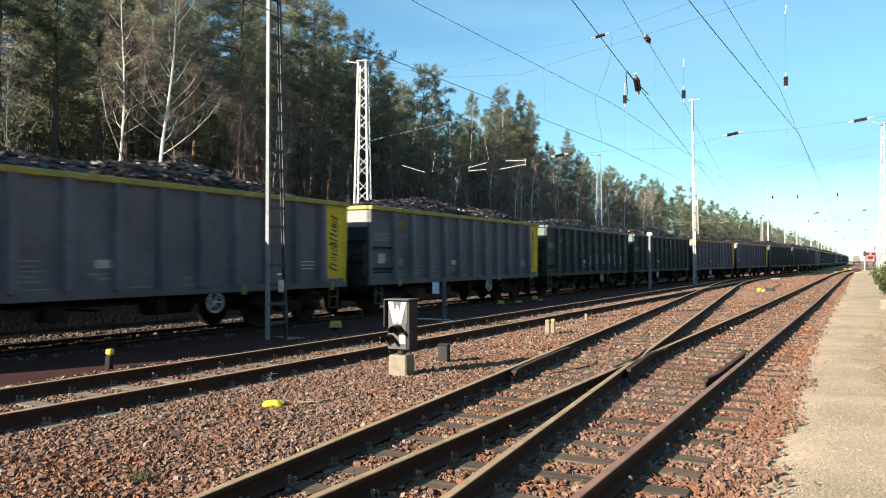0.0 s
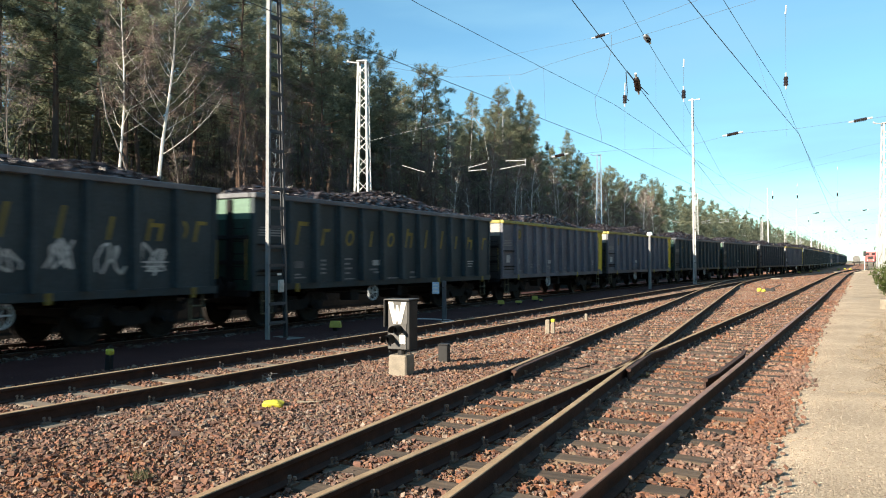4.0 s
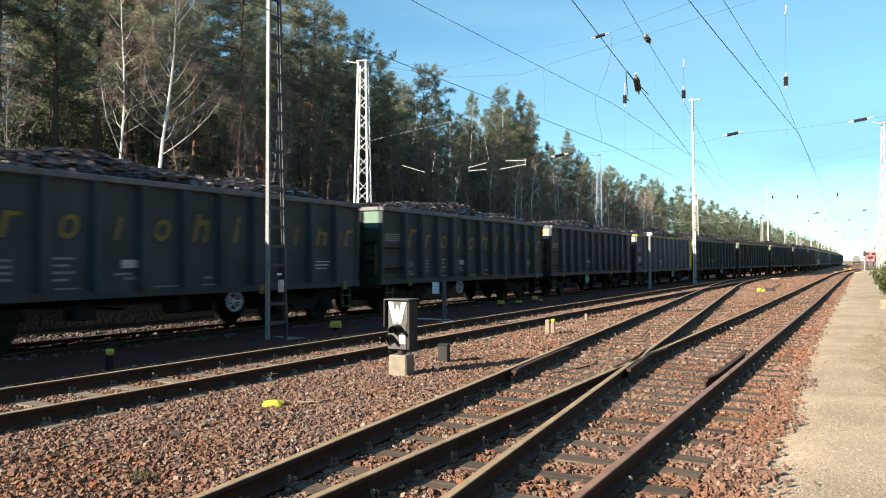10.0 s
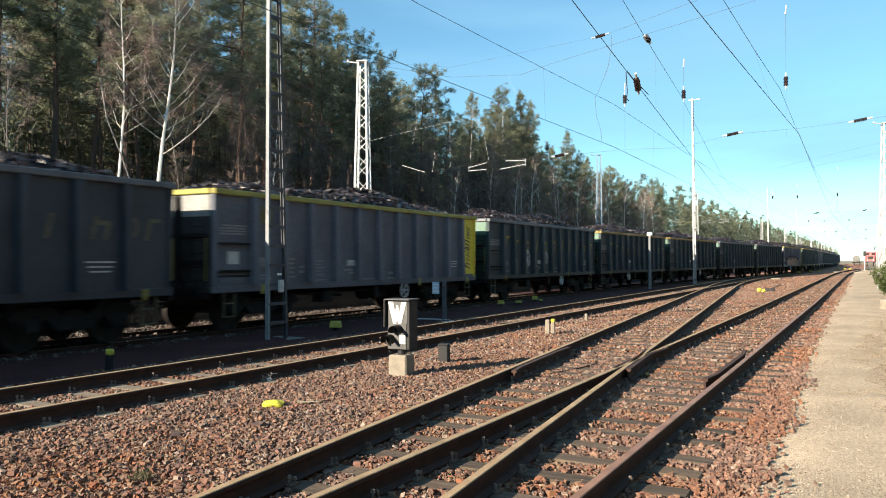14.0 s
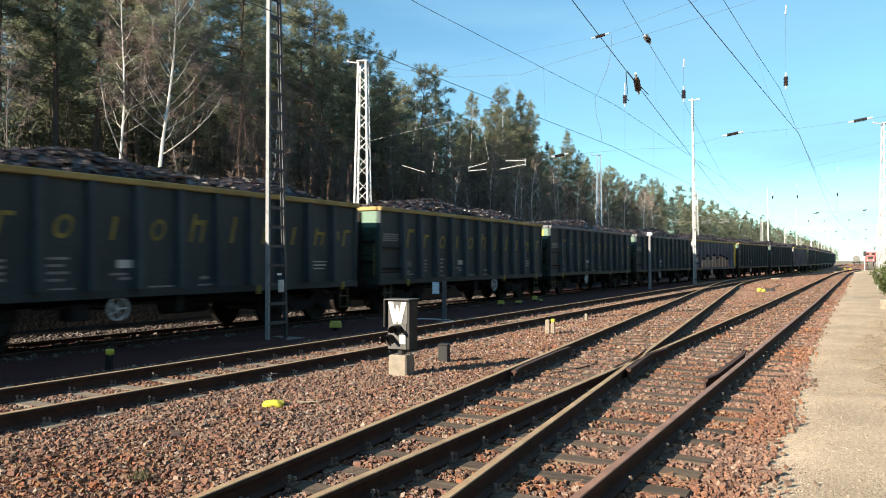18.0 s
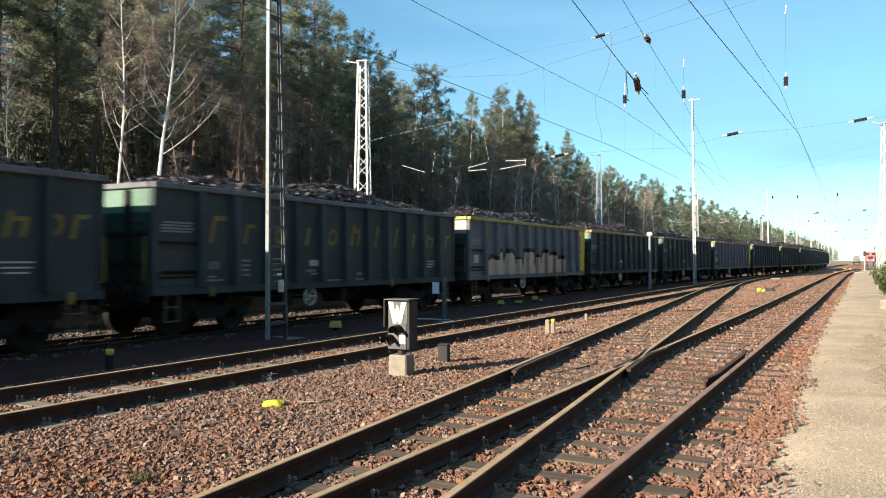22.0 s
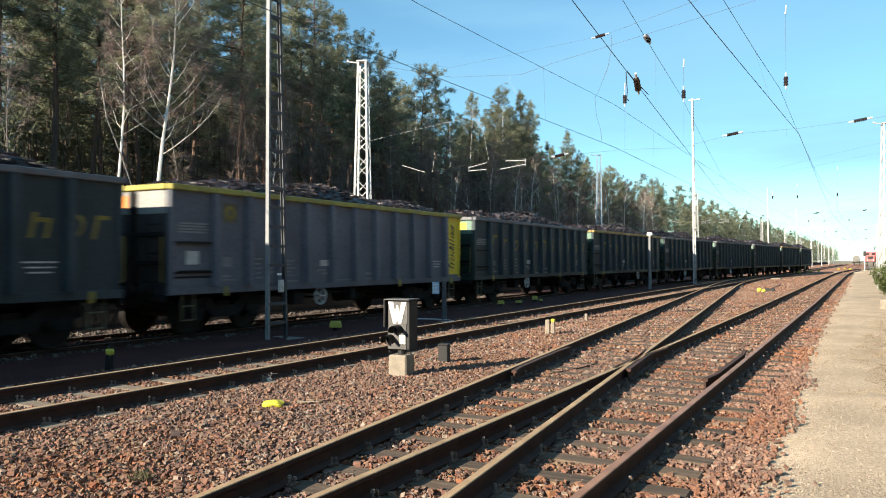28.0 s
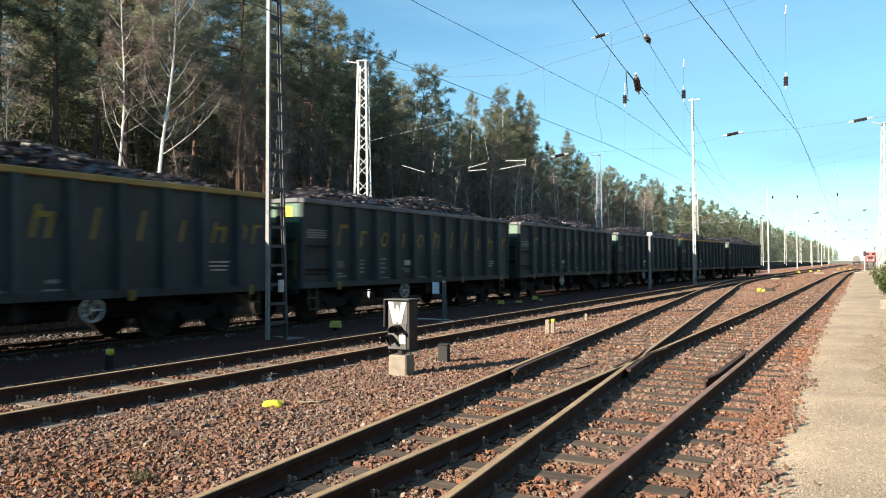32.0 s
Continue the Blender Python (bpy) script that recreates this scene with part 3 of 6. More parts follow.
def scatter(x0, x1, y0, y1, per_m2, size, keep=1.0):
    n = int((x1 - x0) * (y1 - y0) * per_m2)
    out = []
    xs, ys, hs, us = rng.uniform(x0, x1, n), rng.uniform(y0, y1, n), rng.uniform(0, 1, n), rng.uniform(0, 1, n)
    for x, y, h, u in zip(xs, ys, hs, us):
        if 0.875 * y - 0.484 * x < 4.7 or x < -1.85 * y - 0.5:
            continue
        if any(abs(x - r) < 0.10 for r in rail_xs(y)):
            continue
        over = x - path_edge(y)
        if over > 0 and u < 1 - math.exp(-over / 0.055):
            continue
        if on_tie(x, y) and u > 0.24:
            continue
        if -12.6 < x < -10.4 and u > 0.12:
            continue
        s = size * (0.55 + 0.75 * h * h + 0.2 * u)
        out.append((x, y, GROUND - 0.004 + 0.034 * u + 0.022 * noise.noise((x * 1.3, y * 1.3, 3.1)) + path_z(x, y) - GROUND, s))
    return out


st = scatter(-11.0, -0.3, 2.6, 13, 1150, 0.023) + scatter(-11.0, -0.4, 13, 26, 430, 0.035) + scatter(-11, -0.8, 26, 50, 170, 0.042) + scatter(-9.5, -0.9, 50, 95, 40, 0.06)
st += scatter(-10.5, -0.3, 2.6, 15, 800, 0.013) + scatter(-8.5, -4.6, 3.5, 12, 2, 0.05)
st = np.array(st)
st_d = np.array(scatter(-16.45, -12.6, 3, 36, 150, 0.042))
fresh = st[:, 0] > -1.95 + rng.normal(0, 0.25, len(st))
for pick, m, lab in ((fresh, "fresh_stones", "orange crushed ballast stones of the shoulder"), (~fresh, "stones", "reddish and grey crushed ballast stones")):
    for small in (False, True):   # small and distant stones have fewer faces
        q = st[pick & (((st[:, 3] < 0.0175) | (st[:, 1] > 15)) == small)]
        me = rocks("ballast_stones", q[:, :3], q[:, 3], rng, 0.82, (OCT_V, OCT_F) if small else None)
        tagged(finish("ballast_stones", me, M[m]), ("loose small " if small else "loose ") + lab, "ballast", kind="stuff")


tagged(finish("ballast_stones", rocks("ballast_stones", st_d[:, :3], st_d[:, 3], rng, 0.6), M["dusty_stones"]), "coal-dusted grey ballast stones of the far track", "ballast", kind="stuff")


def grit():
    n = 15000
    y = 4 + 26 * rng.uniform(0, 1, n) ** 1.5
    e = np.array([path_edge(v) for v in y])
    x = e - 0.16 + rng.exponential(0.26, n)
    z = np.array([path_z(a, b) + 0.003 for a, b in zip(x, y)])
    me = rocks("path_grit", np.stack([x, y, z], axis=1), rng.uniform(0.003, 0.008, n) + 0.009 * rng.uniform(0, 1, n) ** 4, rng, 0.5)
    tagged(finish("path_grit", me, M["grit"]), "coarse pale grit along the path", "gravel", kind="stuff")


grit()

# ---- the coal train ----
# wagon space: x towards the viewer, y backwards along the train, z = 0 at the rail tops
WAGON, BODY, SIDE = 14.04, 6.46, 1.42
FLOOR, TOP = 1.06, 3.25
RIBS = [-BODY + 1.25 + 1.05 * k for k in range(11)]


def rib_mesh():
    bm = bmesh.new()
    prism(bm, [(-0.10, FLOOR + 0.02), (0.10, FLOOR + 0.02), (0.10, TOP - 0.13), (-0.10, TOP - 0.13)], "x", 0.0, 0.045)
    # tapered hat profile
    for v in bm.verts:
        if v.co.x > 0.02:
            v.co.y *= 0.78
            v.co.x += 0.125 if v.co.z < 2 else 0.085
    return bm


def make_wheelset():
    out = {}
    for name in ("axle", "wheel"):
        bm = bmesh.new()
        if name == "axle":
            tube(bm, (-1.02, 0, 0), (1.02, 0, 0), 0.075, n=10)
        else:
            prof = [(0.0, 0.10), (0.09, 0.10), (0.09, 0.17), (0.055, 0.19), (0.05, 0.38), (0.085, 0.40), (0.085, 0.452), (-0.02, 0.46), (-0.03, 0.488), (-0.055, 0.488), (-0.055, 0.40), (-0.01, 0.38), (-0.01, 0.19), (-0.04, 0.17), (-0.04, 0.10)]
            n = 28
            rings = [[bm.verts.new((u, r * math.cos(2 * math.pi * i / n), r * math.sin(2 * math.pi * i / n))) for u, r in prof] for i in range(n)]
            k = len(prof)
            for i in range(n):
                for j in range(k):
                    bm.faces.new((rings[i][j], rings[i][(j + 1) % k], rings[(i + 1) % n][(j + 1) % k], rings[(i + 1) % n][j]))
            bmesh.ops.recalc_face_normals(bm, faces=bm.faces)
        me = bpy.data.meshes.new(name)
        bm.to_mesh(me)
        bm.free()
        me.materials.append(M["wheel"])
        out[name] = me
    return out


WHEELSET = make_wheelset()


def bogie_frame():
    bm = bmesh.new()
    for s in (-1, 1):
        o = [(-1.35, 0.62), (-1.22, 0.78), (-0.5, 0.80), (-0.25, 0.62), (0.25, 0.62), (0.5, 0.80), (1.22, 0.78), (1.35, 0.62), (1.28, 0.56), (0.62, 0.60), (0.38, 0.36), (-0.38, 0.36), (-0.62, 0.60), (-1.28, 0.56)]
        prism(bm, o, "x", s * 0.98, s * 1.08)
    box(bm, -0.98, 0.98, -0.2, 0.2, 0.42, 0.72)
    box(bm, -1.0, 1.0, -1.34, -1.24, 0.58, 0.74)
    box(bm, -1.0, 1.0, 1.24, 1.34, 0.58, 0.74)
    return bm


def journal_box():
    bm = bx(0.98, 1.14, -0.16, 0.16, 0.34, 0.60, bevel=0.03)
    tube(bm, (1.12, 0, 0.46), (1.17, 0, 0.46), 0.10, n=10)
    for s in (-0.27, 0.27):
        tube(bm, (1.03, s * 0.6, 0.48), (1.03, s, 0.74), 0.085, n=8)
    return bm


def handwheel():
    bm = torus(bmesh.new(), (0, 0, 0), (1, 0, 0), 0.22, 0.024, 24, 6)
    for k in range(5):
        a = 2 * math.pi * k / 5
        tube(bm, (0, 0, 0), (0, 0.22 * math.cos(a), 0.22 * math.sin(a)), 0.018, n=5)
    tube(bm, (-0.12, 0, 0), (0.03, 0, 0), 0.03, n=8)
    return bm


def step_frame():
    bm = bmesh.new()
    for s in (-0.17, 0.17):
        box(bm, 0, 0.03, s - 0.015, s + 0.015, 0.36, 1.02)
    for z in (0.36, 0.66):
        box(bm, -0.03, 0.05, -0.18, 0.18, z, z + 0.025)
    return bm


def ladder():
    bm = bmesh.new()
    for s in (-0.19, 0.19):
        tube(bm, (0, s, 1.05), (0, s, 2.55), 0.016, n=5)
    for k in range(5):
        tube(bm, (0, -0.19, 1.2 + 0.3 * k), (0, 0.19, 1.2 + 0.3 * k), 0.014, n=5)
    return bm


def buffer_mesh():
    bm = tube(bmesh.new(), (0, 0, 0), (0, -0.42, 0), 0.11, 0.10, 12)
    tube(bm, (0, -0.40, 0), (0, -0.60, 0), 0.075, n=10)
    tube(bm, (0, -0.59, 0), (0, -0.62, 0), 0.24, 0.225, 18)
    return bm


def coupling():
    bm = bmesh.new()
    box(bm, -0.06, 0.06, -0.30, 0.05, 0.98, 1.10, bevel=0.015)
    for k in range(3):
        torus(bm, (0, -0.34 - 0.16 * k, 0.98 - 0.09 * k), (0, 0.4, 1) if k % 2 else (1, 0, 0), 0.09, 0.02, 10, 5)
    tube(bm, (0.35, 0.0, 0.95), (0.30, -0.35, 0.55), 0.025, n=6)
    tube(bm, (0.30, -0.35, 0.55), (0.2, -0.6, 0.75), 0.025, n=6)
    return bm


def slope_rear(bm):
    """The rear end leans in towards the floor."""
    for v in bm.verts:
        if v.co.y > BODY - 0.2:
            v.co.y -= 0.10 * (TOP - v.co.z) / (TOP - FLOOR) * (v.co.y - (BODY - 0.2)) / 0.2
    return bm


def slanted_mark(form, yc, z0, h, x0, x1, t=0.085, wd=0.38):
    """Plain slanted paint shapes: a bar, a ring, an arch, a hook or a flag."""
    bm = bmesh.new()

    def quad(*c):
        prism(bm, [(yc + a * wd + 0.24 * b * h, z0 + b * h) for a, b in c], "x", x0, x1)
    e = t / wd
    if form == "ring":
        for k in range(14):
            a, b = 2 * math.pi * k / 14, 2 * math.pi * (k + 1) / 14
            q = [(0.5 * math.cos(v) * g, 0.5 + 0.5 * math.sin(v) * g) for v, g in ((a, 1), (b, 1), (b, 0.64), (a, 0.64))]
            quad(*q)
        return bm
    left = -0.5 if form != "bar" else -e / 2
    quad((left, 0), (left + e, 0), (left + e, 1), (left, 1))
    if form in ("flag", "hook"):
        quad((-0.5 + e, 0.82), (0.5 if form == "flag" else 0.25, 0.82), (0.5 if form == "flag" else 0.25, 1), (-0.5 + e, 1))
    if form == "arch":
        quad((0.5 - e, 0), (0.5, 0), (0.5, 0.8), (0.5 - e, 0.8))
        quad((-0.5 + e, 0.62), (0.5, 0.62), (0.5, 0.8), (-0.5 + e, 0.8))
    return bm


def wagon(kind):
    """Four-axle open wagon with ribbed sides. kind: grey, green, green_rim, slate."""
    paint = {"grey": M["grey_paint"], "green": M["green_paint"], "green_rim": M["green_paint"], "slate": M["blue_paint"]}[kind]
    rim = {"grey": M["rim_yellow"], "green": M["rim_grey"], "green_rim": M["ochre_paint"], "slate": M["rim_grey"]}[kind]
    label = {"grey": "grey open coal wagon with yellow rim and yellow end panel", "green": "dark green ribbed open coal wagon with faded yellow markings", "green_rim": "dark green open coal wagon with a faded ochre rim", "slate": "faded slate blue open coal wagon with worn markings"}[kind]
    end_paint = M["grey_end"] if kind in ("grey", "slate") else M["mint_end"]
    w = thing("coal_wagon", label, "freight wagon", "wagons of the coal train")
    for s, nm in ((1, "side_wall"), (-1, "side_wall")):
        bm = bx(min(s * SIDE, s * (SIDE - 0.05)), max(s * SIDE, s * (SIDE - 0.05)), -BODY, BODY, FLOOR, TOP - 0.10)
        slope_rear(bm)
        wall = part(nm, bm, paint, w)
        first = None
        for y in RIBS:
            if first is None:
                first = part("rib", rib_mesh(), paint, wall)
                o = first
            else:
                o = share("rib", first, wall)
            o.matrix_basis = pose(s * SIDE, y, 0, 0, 0, 0 if s > 0 else 180)
        part("corner_post", bx(s * SIDE - 0.03, s * SIDE + 0.045, -BODY, -BODY + 0.12, FLOOR, TOP - 0.12, bevel=0.012), paint, wall)
        part("corner_post", slope_rear(bx(s * SIDE - 0.03, s * SIDE + 0.045, BODY - 0.12, BODY, FLOOR, TOP - 0.12, bevel=0.012)), M["yellow_paint"] if kind == "grey" else paint, wall)
        part("top_rail", bx(s * (SIDE + 0.02) - 0.07, s * (SIDE + 0.02) + 0.07, -BODY - 0.02, BODY + 0.02, TOP - 0.125, TOP, bevel=0.015), rim, wall)
        part("sole_bar", bx(s * (SIDE - 0.02) - 0.05, s * (SIDE - 0.02) + 0.05, -BODY, BODY, FLOOR - 0.14, FLOOR + 0.03, bevel=0.01), paint, w)
    for s in (-1, 1):
        e = part("end_wall", slope_rear(bx(-SIDE + 0.051, SIDE - 0.051, min(s * BODY, s * (BODY - 0.05)), max(s * BODY, s * (BODY - 0.05)), FLOOR - 0.12, TOP - 0.12)), M["green_end"] if "green" in kind else M["shaded_end"], w)
        # Sunlit top of the end wall, built as separate paler plates.
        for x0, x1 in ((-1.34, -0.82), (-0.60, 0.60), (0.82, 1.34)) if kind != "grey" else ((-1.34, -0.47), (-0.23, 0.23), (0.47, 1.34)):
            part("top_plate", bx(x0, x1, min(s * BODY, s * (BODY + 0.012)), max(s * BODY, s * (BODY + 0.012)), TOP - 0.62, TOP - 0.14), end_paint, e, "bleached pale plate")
        # Posts, cross ribs and ladder go near black for the shade between wagons.
        for x in (-0.72, 0.72) if kind != "grey" else (-0.35, 0.35):
            part("end_post", bx(x - 0.075, x + 0.075, min(s * BODY, s * (BODY + 0.09)), max(s * BODY, s * (BODY + 0.09)), FLOOR - 0.1, TOP - 0.16, bevel=0.02), M["under"], e)
        for z in (1.55, 2.15):
            part("cross_rib", bx(-1.3, 1.3, min(s * BODY, s * (BODY + 0.05)), max(s * BODY, s * (BODY + 0.05)), z, z + 0.10, bevel=0.015), M["under"], e)
        part("top_rail", bx(-SIDE + 0.052, SIDE - 0.052, s * BODY - 0.065, s * BODY + 0.065, TOP - 0.12, TOP - 0.002, bevel=0.015), rim, e)
        bm = tube(bmesh.new(), (1.30, s * (BODY + 0.10), 1.25), (1.30, s * (BODY + 0.10), 2.1), 0.02, n=6)
        tube(bm, (1.30, s * (BODY + 0.10), 1.25), (1.22, s * BODY, 1.2), 0.018, n=6)
        tube(bm, (1.30, s * (BODY + 0.10), 2.1), (1.22, s * BODY, 2.14), 0.018, n=6)
        part("hand_rail", bm, M["letter"], e, "ochre corner hand rail")
        part("ladder", ladder(), M["under"], e).matrix_basis = pose(1.12, s * (BODY + 0.14), 0, 0, 0, 90)
        part("headstock", bx(-1.35, 1.35, min(s * (BODY + 0.0), s * (BODY + 0.08)), max(s * BODY, s * (BODY + 0.08)), 0.80, FLOOR - 0.125), M["under"], w)
        for x in (-0.875, 0.875):
            part("buffer", buffer_mesh(), M["under"], w).matrix_basis = pose(x, s * (BODY + 0.07), 1.04, 0, 0, 0 if s < 0 else 180)
        part("coupling", coupling(), M["under"], w).matrix_basis = pose(0, s * (BODY + 0.1), 0, 0, 0, 0 if s < 0 else 180)
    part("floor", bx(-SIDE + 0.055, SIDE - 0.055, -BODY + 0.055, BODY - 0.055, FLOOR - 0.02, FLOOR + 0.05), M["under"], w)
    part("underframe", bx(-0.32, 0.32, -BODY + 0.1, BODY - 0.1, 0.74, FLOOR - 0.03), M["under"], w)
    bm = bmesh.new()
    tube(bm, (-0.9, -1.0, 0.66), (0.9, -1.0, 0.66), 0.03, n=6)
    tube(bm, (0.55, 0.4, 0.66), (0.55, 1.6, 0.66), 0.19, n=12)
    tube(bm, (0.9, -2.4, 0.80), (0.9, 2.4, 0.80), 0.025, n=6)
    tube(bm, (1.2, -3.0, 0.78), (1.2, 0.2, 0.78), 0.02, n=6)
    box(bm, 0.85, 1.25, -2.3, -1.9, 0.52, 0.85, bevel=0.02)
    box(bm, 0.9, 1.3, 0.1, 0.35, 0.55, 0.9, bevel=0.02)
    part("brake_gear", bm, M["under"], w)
    part("hand_wheel", handwheel(), M["white_mark"], w, "pale spoked brake hand wheel").matrix_basis = pose(1.40, -BODY + 5.05, 0.72)
    for y in (-BODY + 0.55, BODY - 0.55):
        part("step", step_frame(), M["olive_mark"], w).matrix_basis = pose(1.36, y, 0)
    for y in (-BODY + 1.6, BODY - 0.7, -BODY + 8.9):
        part("tie_hook", bx(SIDE, SIDE + 0.05, y - 0.065, y + 0.065, FLOOR - 0.21, FLOOR + 0.01, bevel=0.015), M["letter"] if kind != "grey" else M["rim_yellow"], w)
    for z in (1.42, 2.02):
        bm = tube(bmesh.new(), (SIDE + 0.07, -BODY + 0.2, z), (SIDE + 0.07, -BODY + 1.1, z), 0.016, n=6)
        tube(bm, (SIDE, -BODY + 0.25, z), (SIDE + 0.07, -BODY + 0.25, z), 0.014, n=5)
        tube(bm, (SIDE, -BODY + 1.05, z), (SIDE + 0.07, -BODY + 1.05, z), 0.014, n=5)
        part("grab_rail", bm, M["under"], w)
    part("recess_panel", bx(SIDE + 0.001, SIDE + 0.014, -BODY + 0.16, -BODY + 1.12, FLOOR + 0.06, 1.30), paint, w)
    for z, d in ((2.04, 0.05), (1.40, 0.06), (1.30, 0.03)):
        part("ledge", bx(SIDE + 0.001, SIDE + d, -BODY + 0.13, -BODY + 1.15, z - 0.03, z + 0.01, bevel=0.006), M["under"], w)
    # bogies with their wheelsets
    for yb in (-4.5, 4.5):
        g = new("bogie")
        g.parent = w
        g.matrix_basis = pose(0, yb, 0)
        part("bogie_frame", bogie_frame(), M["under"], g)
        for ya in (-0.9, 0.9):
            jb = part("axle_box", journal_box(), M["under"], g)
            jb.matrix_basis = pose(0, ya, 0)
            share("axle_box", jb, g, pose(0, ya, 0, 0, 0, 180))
            ws = new("wheelset", WHEELSET["axle"])
            ws.parent = w
            ws.matrix_basis = pose(0, yb + ya, 0.46)
            for sx in (-1, 1):
                o = new("wheel", WHEELSET["wheel"])
                o.parent = ws
                o.matrix_basis = pose(sx * 0.755, 0, 0, 0, 0, 0 if sx > 0 else 180)
    # markings on the viewer's side, laid 5 mm proud
    S0, S1 = SIDE + 0.002, SIDE + 0.006

    def plate(y0, y1, z0, z1, m, name="marking", label=""):
        part(name, bx(S0, S1, y0, y1, z0, z1), m, w, label)

    f = -BODY
    for k in range(4):
        plate(f + 0.22 + 0.05 * (k == 0), f + 1.08 - 0.06 * (k % 2), 2.42 - 0.062 * k, 2.456 - 0.062 * k, M["faint_mark"])
    if kind == "grey":
        plate(f + 0.45, f + 0.80, 1.56, 1.85, M["white_mark"], "plate", "small white plate")
        plate(f + 0.35, f + 1.0, 2.02, 2.06, M["black_mark"])
        plate(f + 1.52, f + 1.80, 1.50, 1.72, M["faint_mark"], "plate")
        for k in range(5):
            plate(f + 2.5, f + 2.80 - 0.06 * (k % 2), 1.66 - 0.11 * k, 1.70 - 0.11 * k, M["faint_mark"])
            plate(f + 3.5, f + 3.95 - 0.12 * (k % 2), 1.62 - 0.09 * k, 1.65 - 0.09 * k, M["faint_mark"])
        for k in range(2):
            plate(f + 2.95, f + 3.15, 1.45 - 0.12 * k, 1.51 - 0.12 * k, M["faint_mark"])
        plate(f + 1.50, f + 1.95, 2.50, 2.94, M["olive_mark"], "plate", "faded olive square plate")
        for r0, r1, m in ((0.0, 0.17, M["letter"]), (0.004, 0.08, M["olive_mark"])):
            part("emblem", tube(bmesh.new(), (S1 + 0.001 + r0, f + 1.725, 2.72), (S1 + 0.004 + r0, f + 1.725, 2.72), r1, n=14), m, w, "faded round emblem")
        part("end_panel", slope_rear(bx(S0, SIDE + 0.012, BODY - 1.06, BODY - 0.125, FLOOR + 0.10, TOP - 0.13)), M["yellow_paint"], w, "bright yellow end panel with black marking")
        for k in range(12):
            form = "flag hook ring bar ring arch bar bar bar arch ring hook".split()[k]
            bm = slanted_mark(form, 1.40 + 0.128 * k, 0.0, 0.36 if k in (0, 5, 6, 7) else 0.25, SIDE + 0.013, SIDE + 0.017, 0.045, 0.11)
            for v in bm.verts:   # the row of shapes climbs the panel
                v.co.y, v.co.z = BODY - 0.45 - v.co.z, v.co.y
            part("marking", bm, M["black_mark"], w, "black slanted paint shape")
    else:
        for k, form in enumerate("flag hook ring bar ring arch bar bar bar arch ring hook".split()):
            yc = f + 1.72 + 1.05 * k if k < 10 else f + 11.83 + 0.58 * (k - 10)
            if yc > BODY - 0.3:
                continue
            bm = slanted_mark(form, yc, 2.04, 0.60 if k in (0, 5, 6, 7) else 0.45, S0, S1)
            part("marking", bm, M["letter"] if kind != "slate" else M["olive_mark"], w, "faded yellow slanted paint shape")
        plate(f + 0.30, f + 1.0, 1.86, 1.92, M["black_mark"])
        for k in range(4):
            plate(f + 2.45, f + 2.80, 1.62 - 0.11 * k, 1.67 - 0.11 * k, M["faint_mark"])
            plate(f + 3.55, f + 3.98 - 0.1 * (k % 2), 1.66 - 0.13 * k, 1.71 - 0.13 * k, M["faint_mark"])
        plate(f + 1.5, f + 1.85, 1.45, 1.63, M["rim_grey"], "plate")
    plate(f + 5.0, f + 5.42, 1.50, 1.66, M["white_mark"], "plate", "small white plate")
    for y0, y1, z0, z1 in ((4.85, 5.25, 1.36, 1.41), (5.05, 5.32, 1.27, 1.33), (5.75, 6.38, 1.10, 1.135), (7.05, 7.5, 1.10, 1.14), (7.1, 7.35, 1.24, 1.31), (1.45, 1.75, 1.27, 1.31), (1.45, 1.95, 1.19, 1.23), (3.6, 4.1, 1.12, 1.15)):
        plate(f + y0, f + y1, z0, z1, M["faint_mark"])
    for k in range(3):
        plate(BODY - 2.05 + 0.06 * k, BODY - 1.38 - 0.05 * k, 1.60 - 0.09 * k, 1.63 - 0.09 * k, M["white_mark"])
    return w


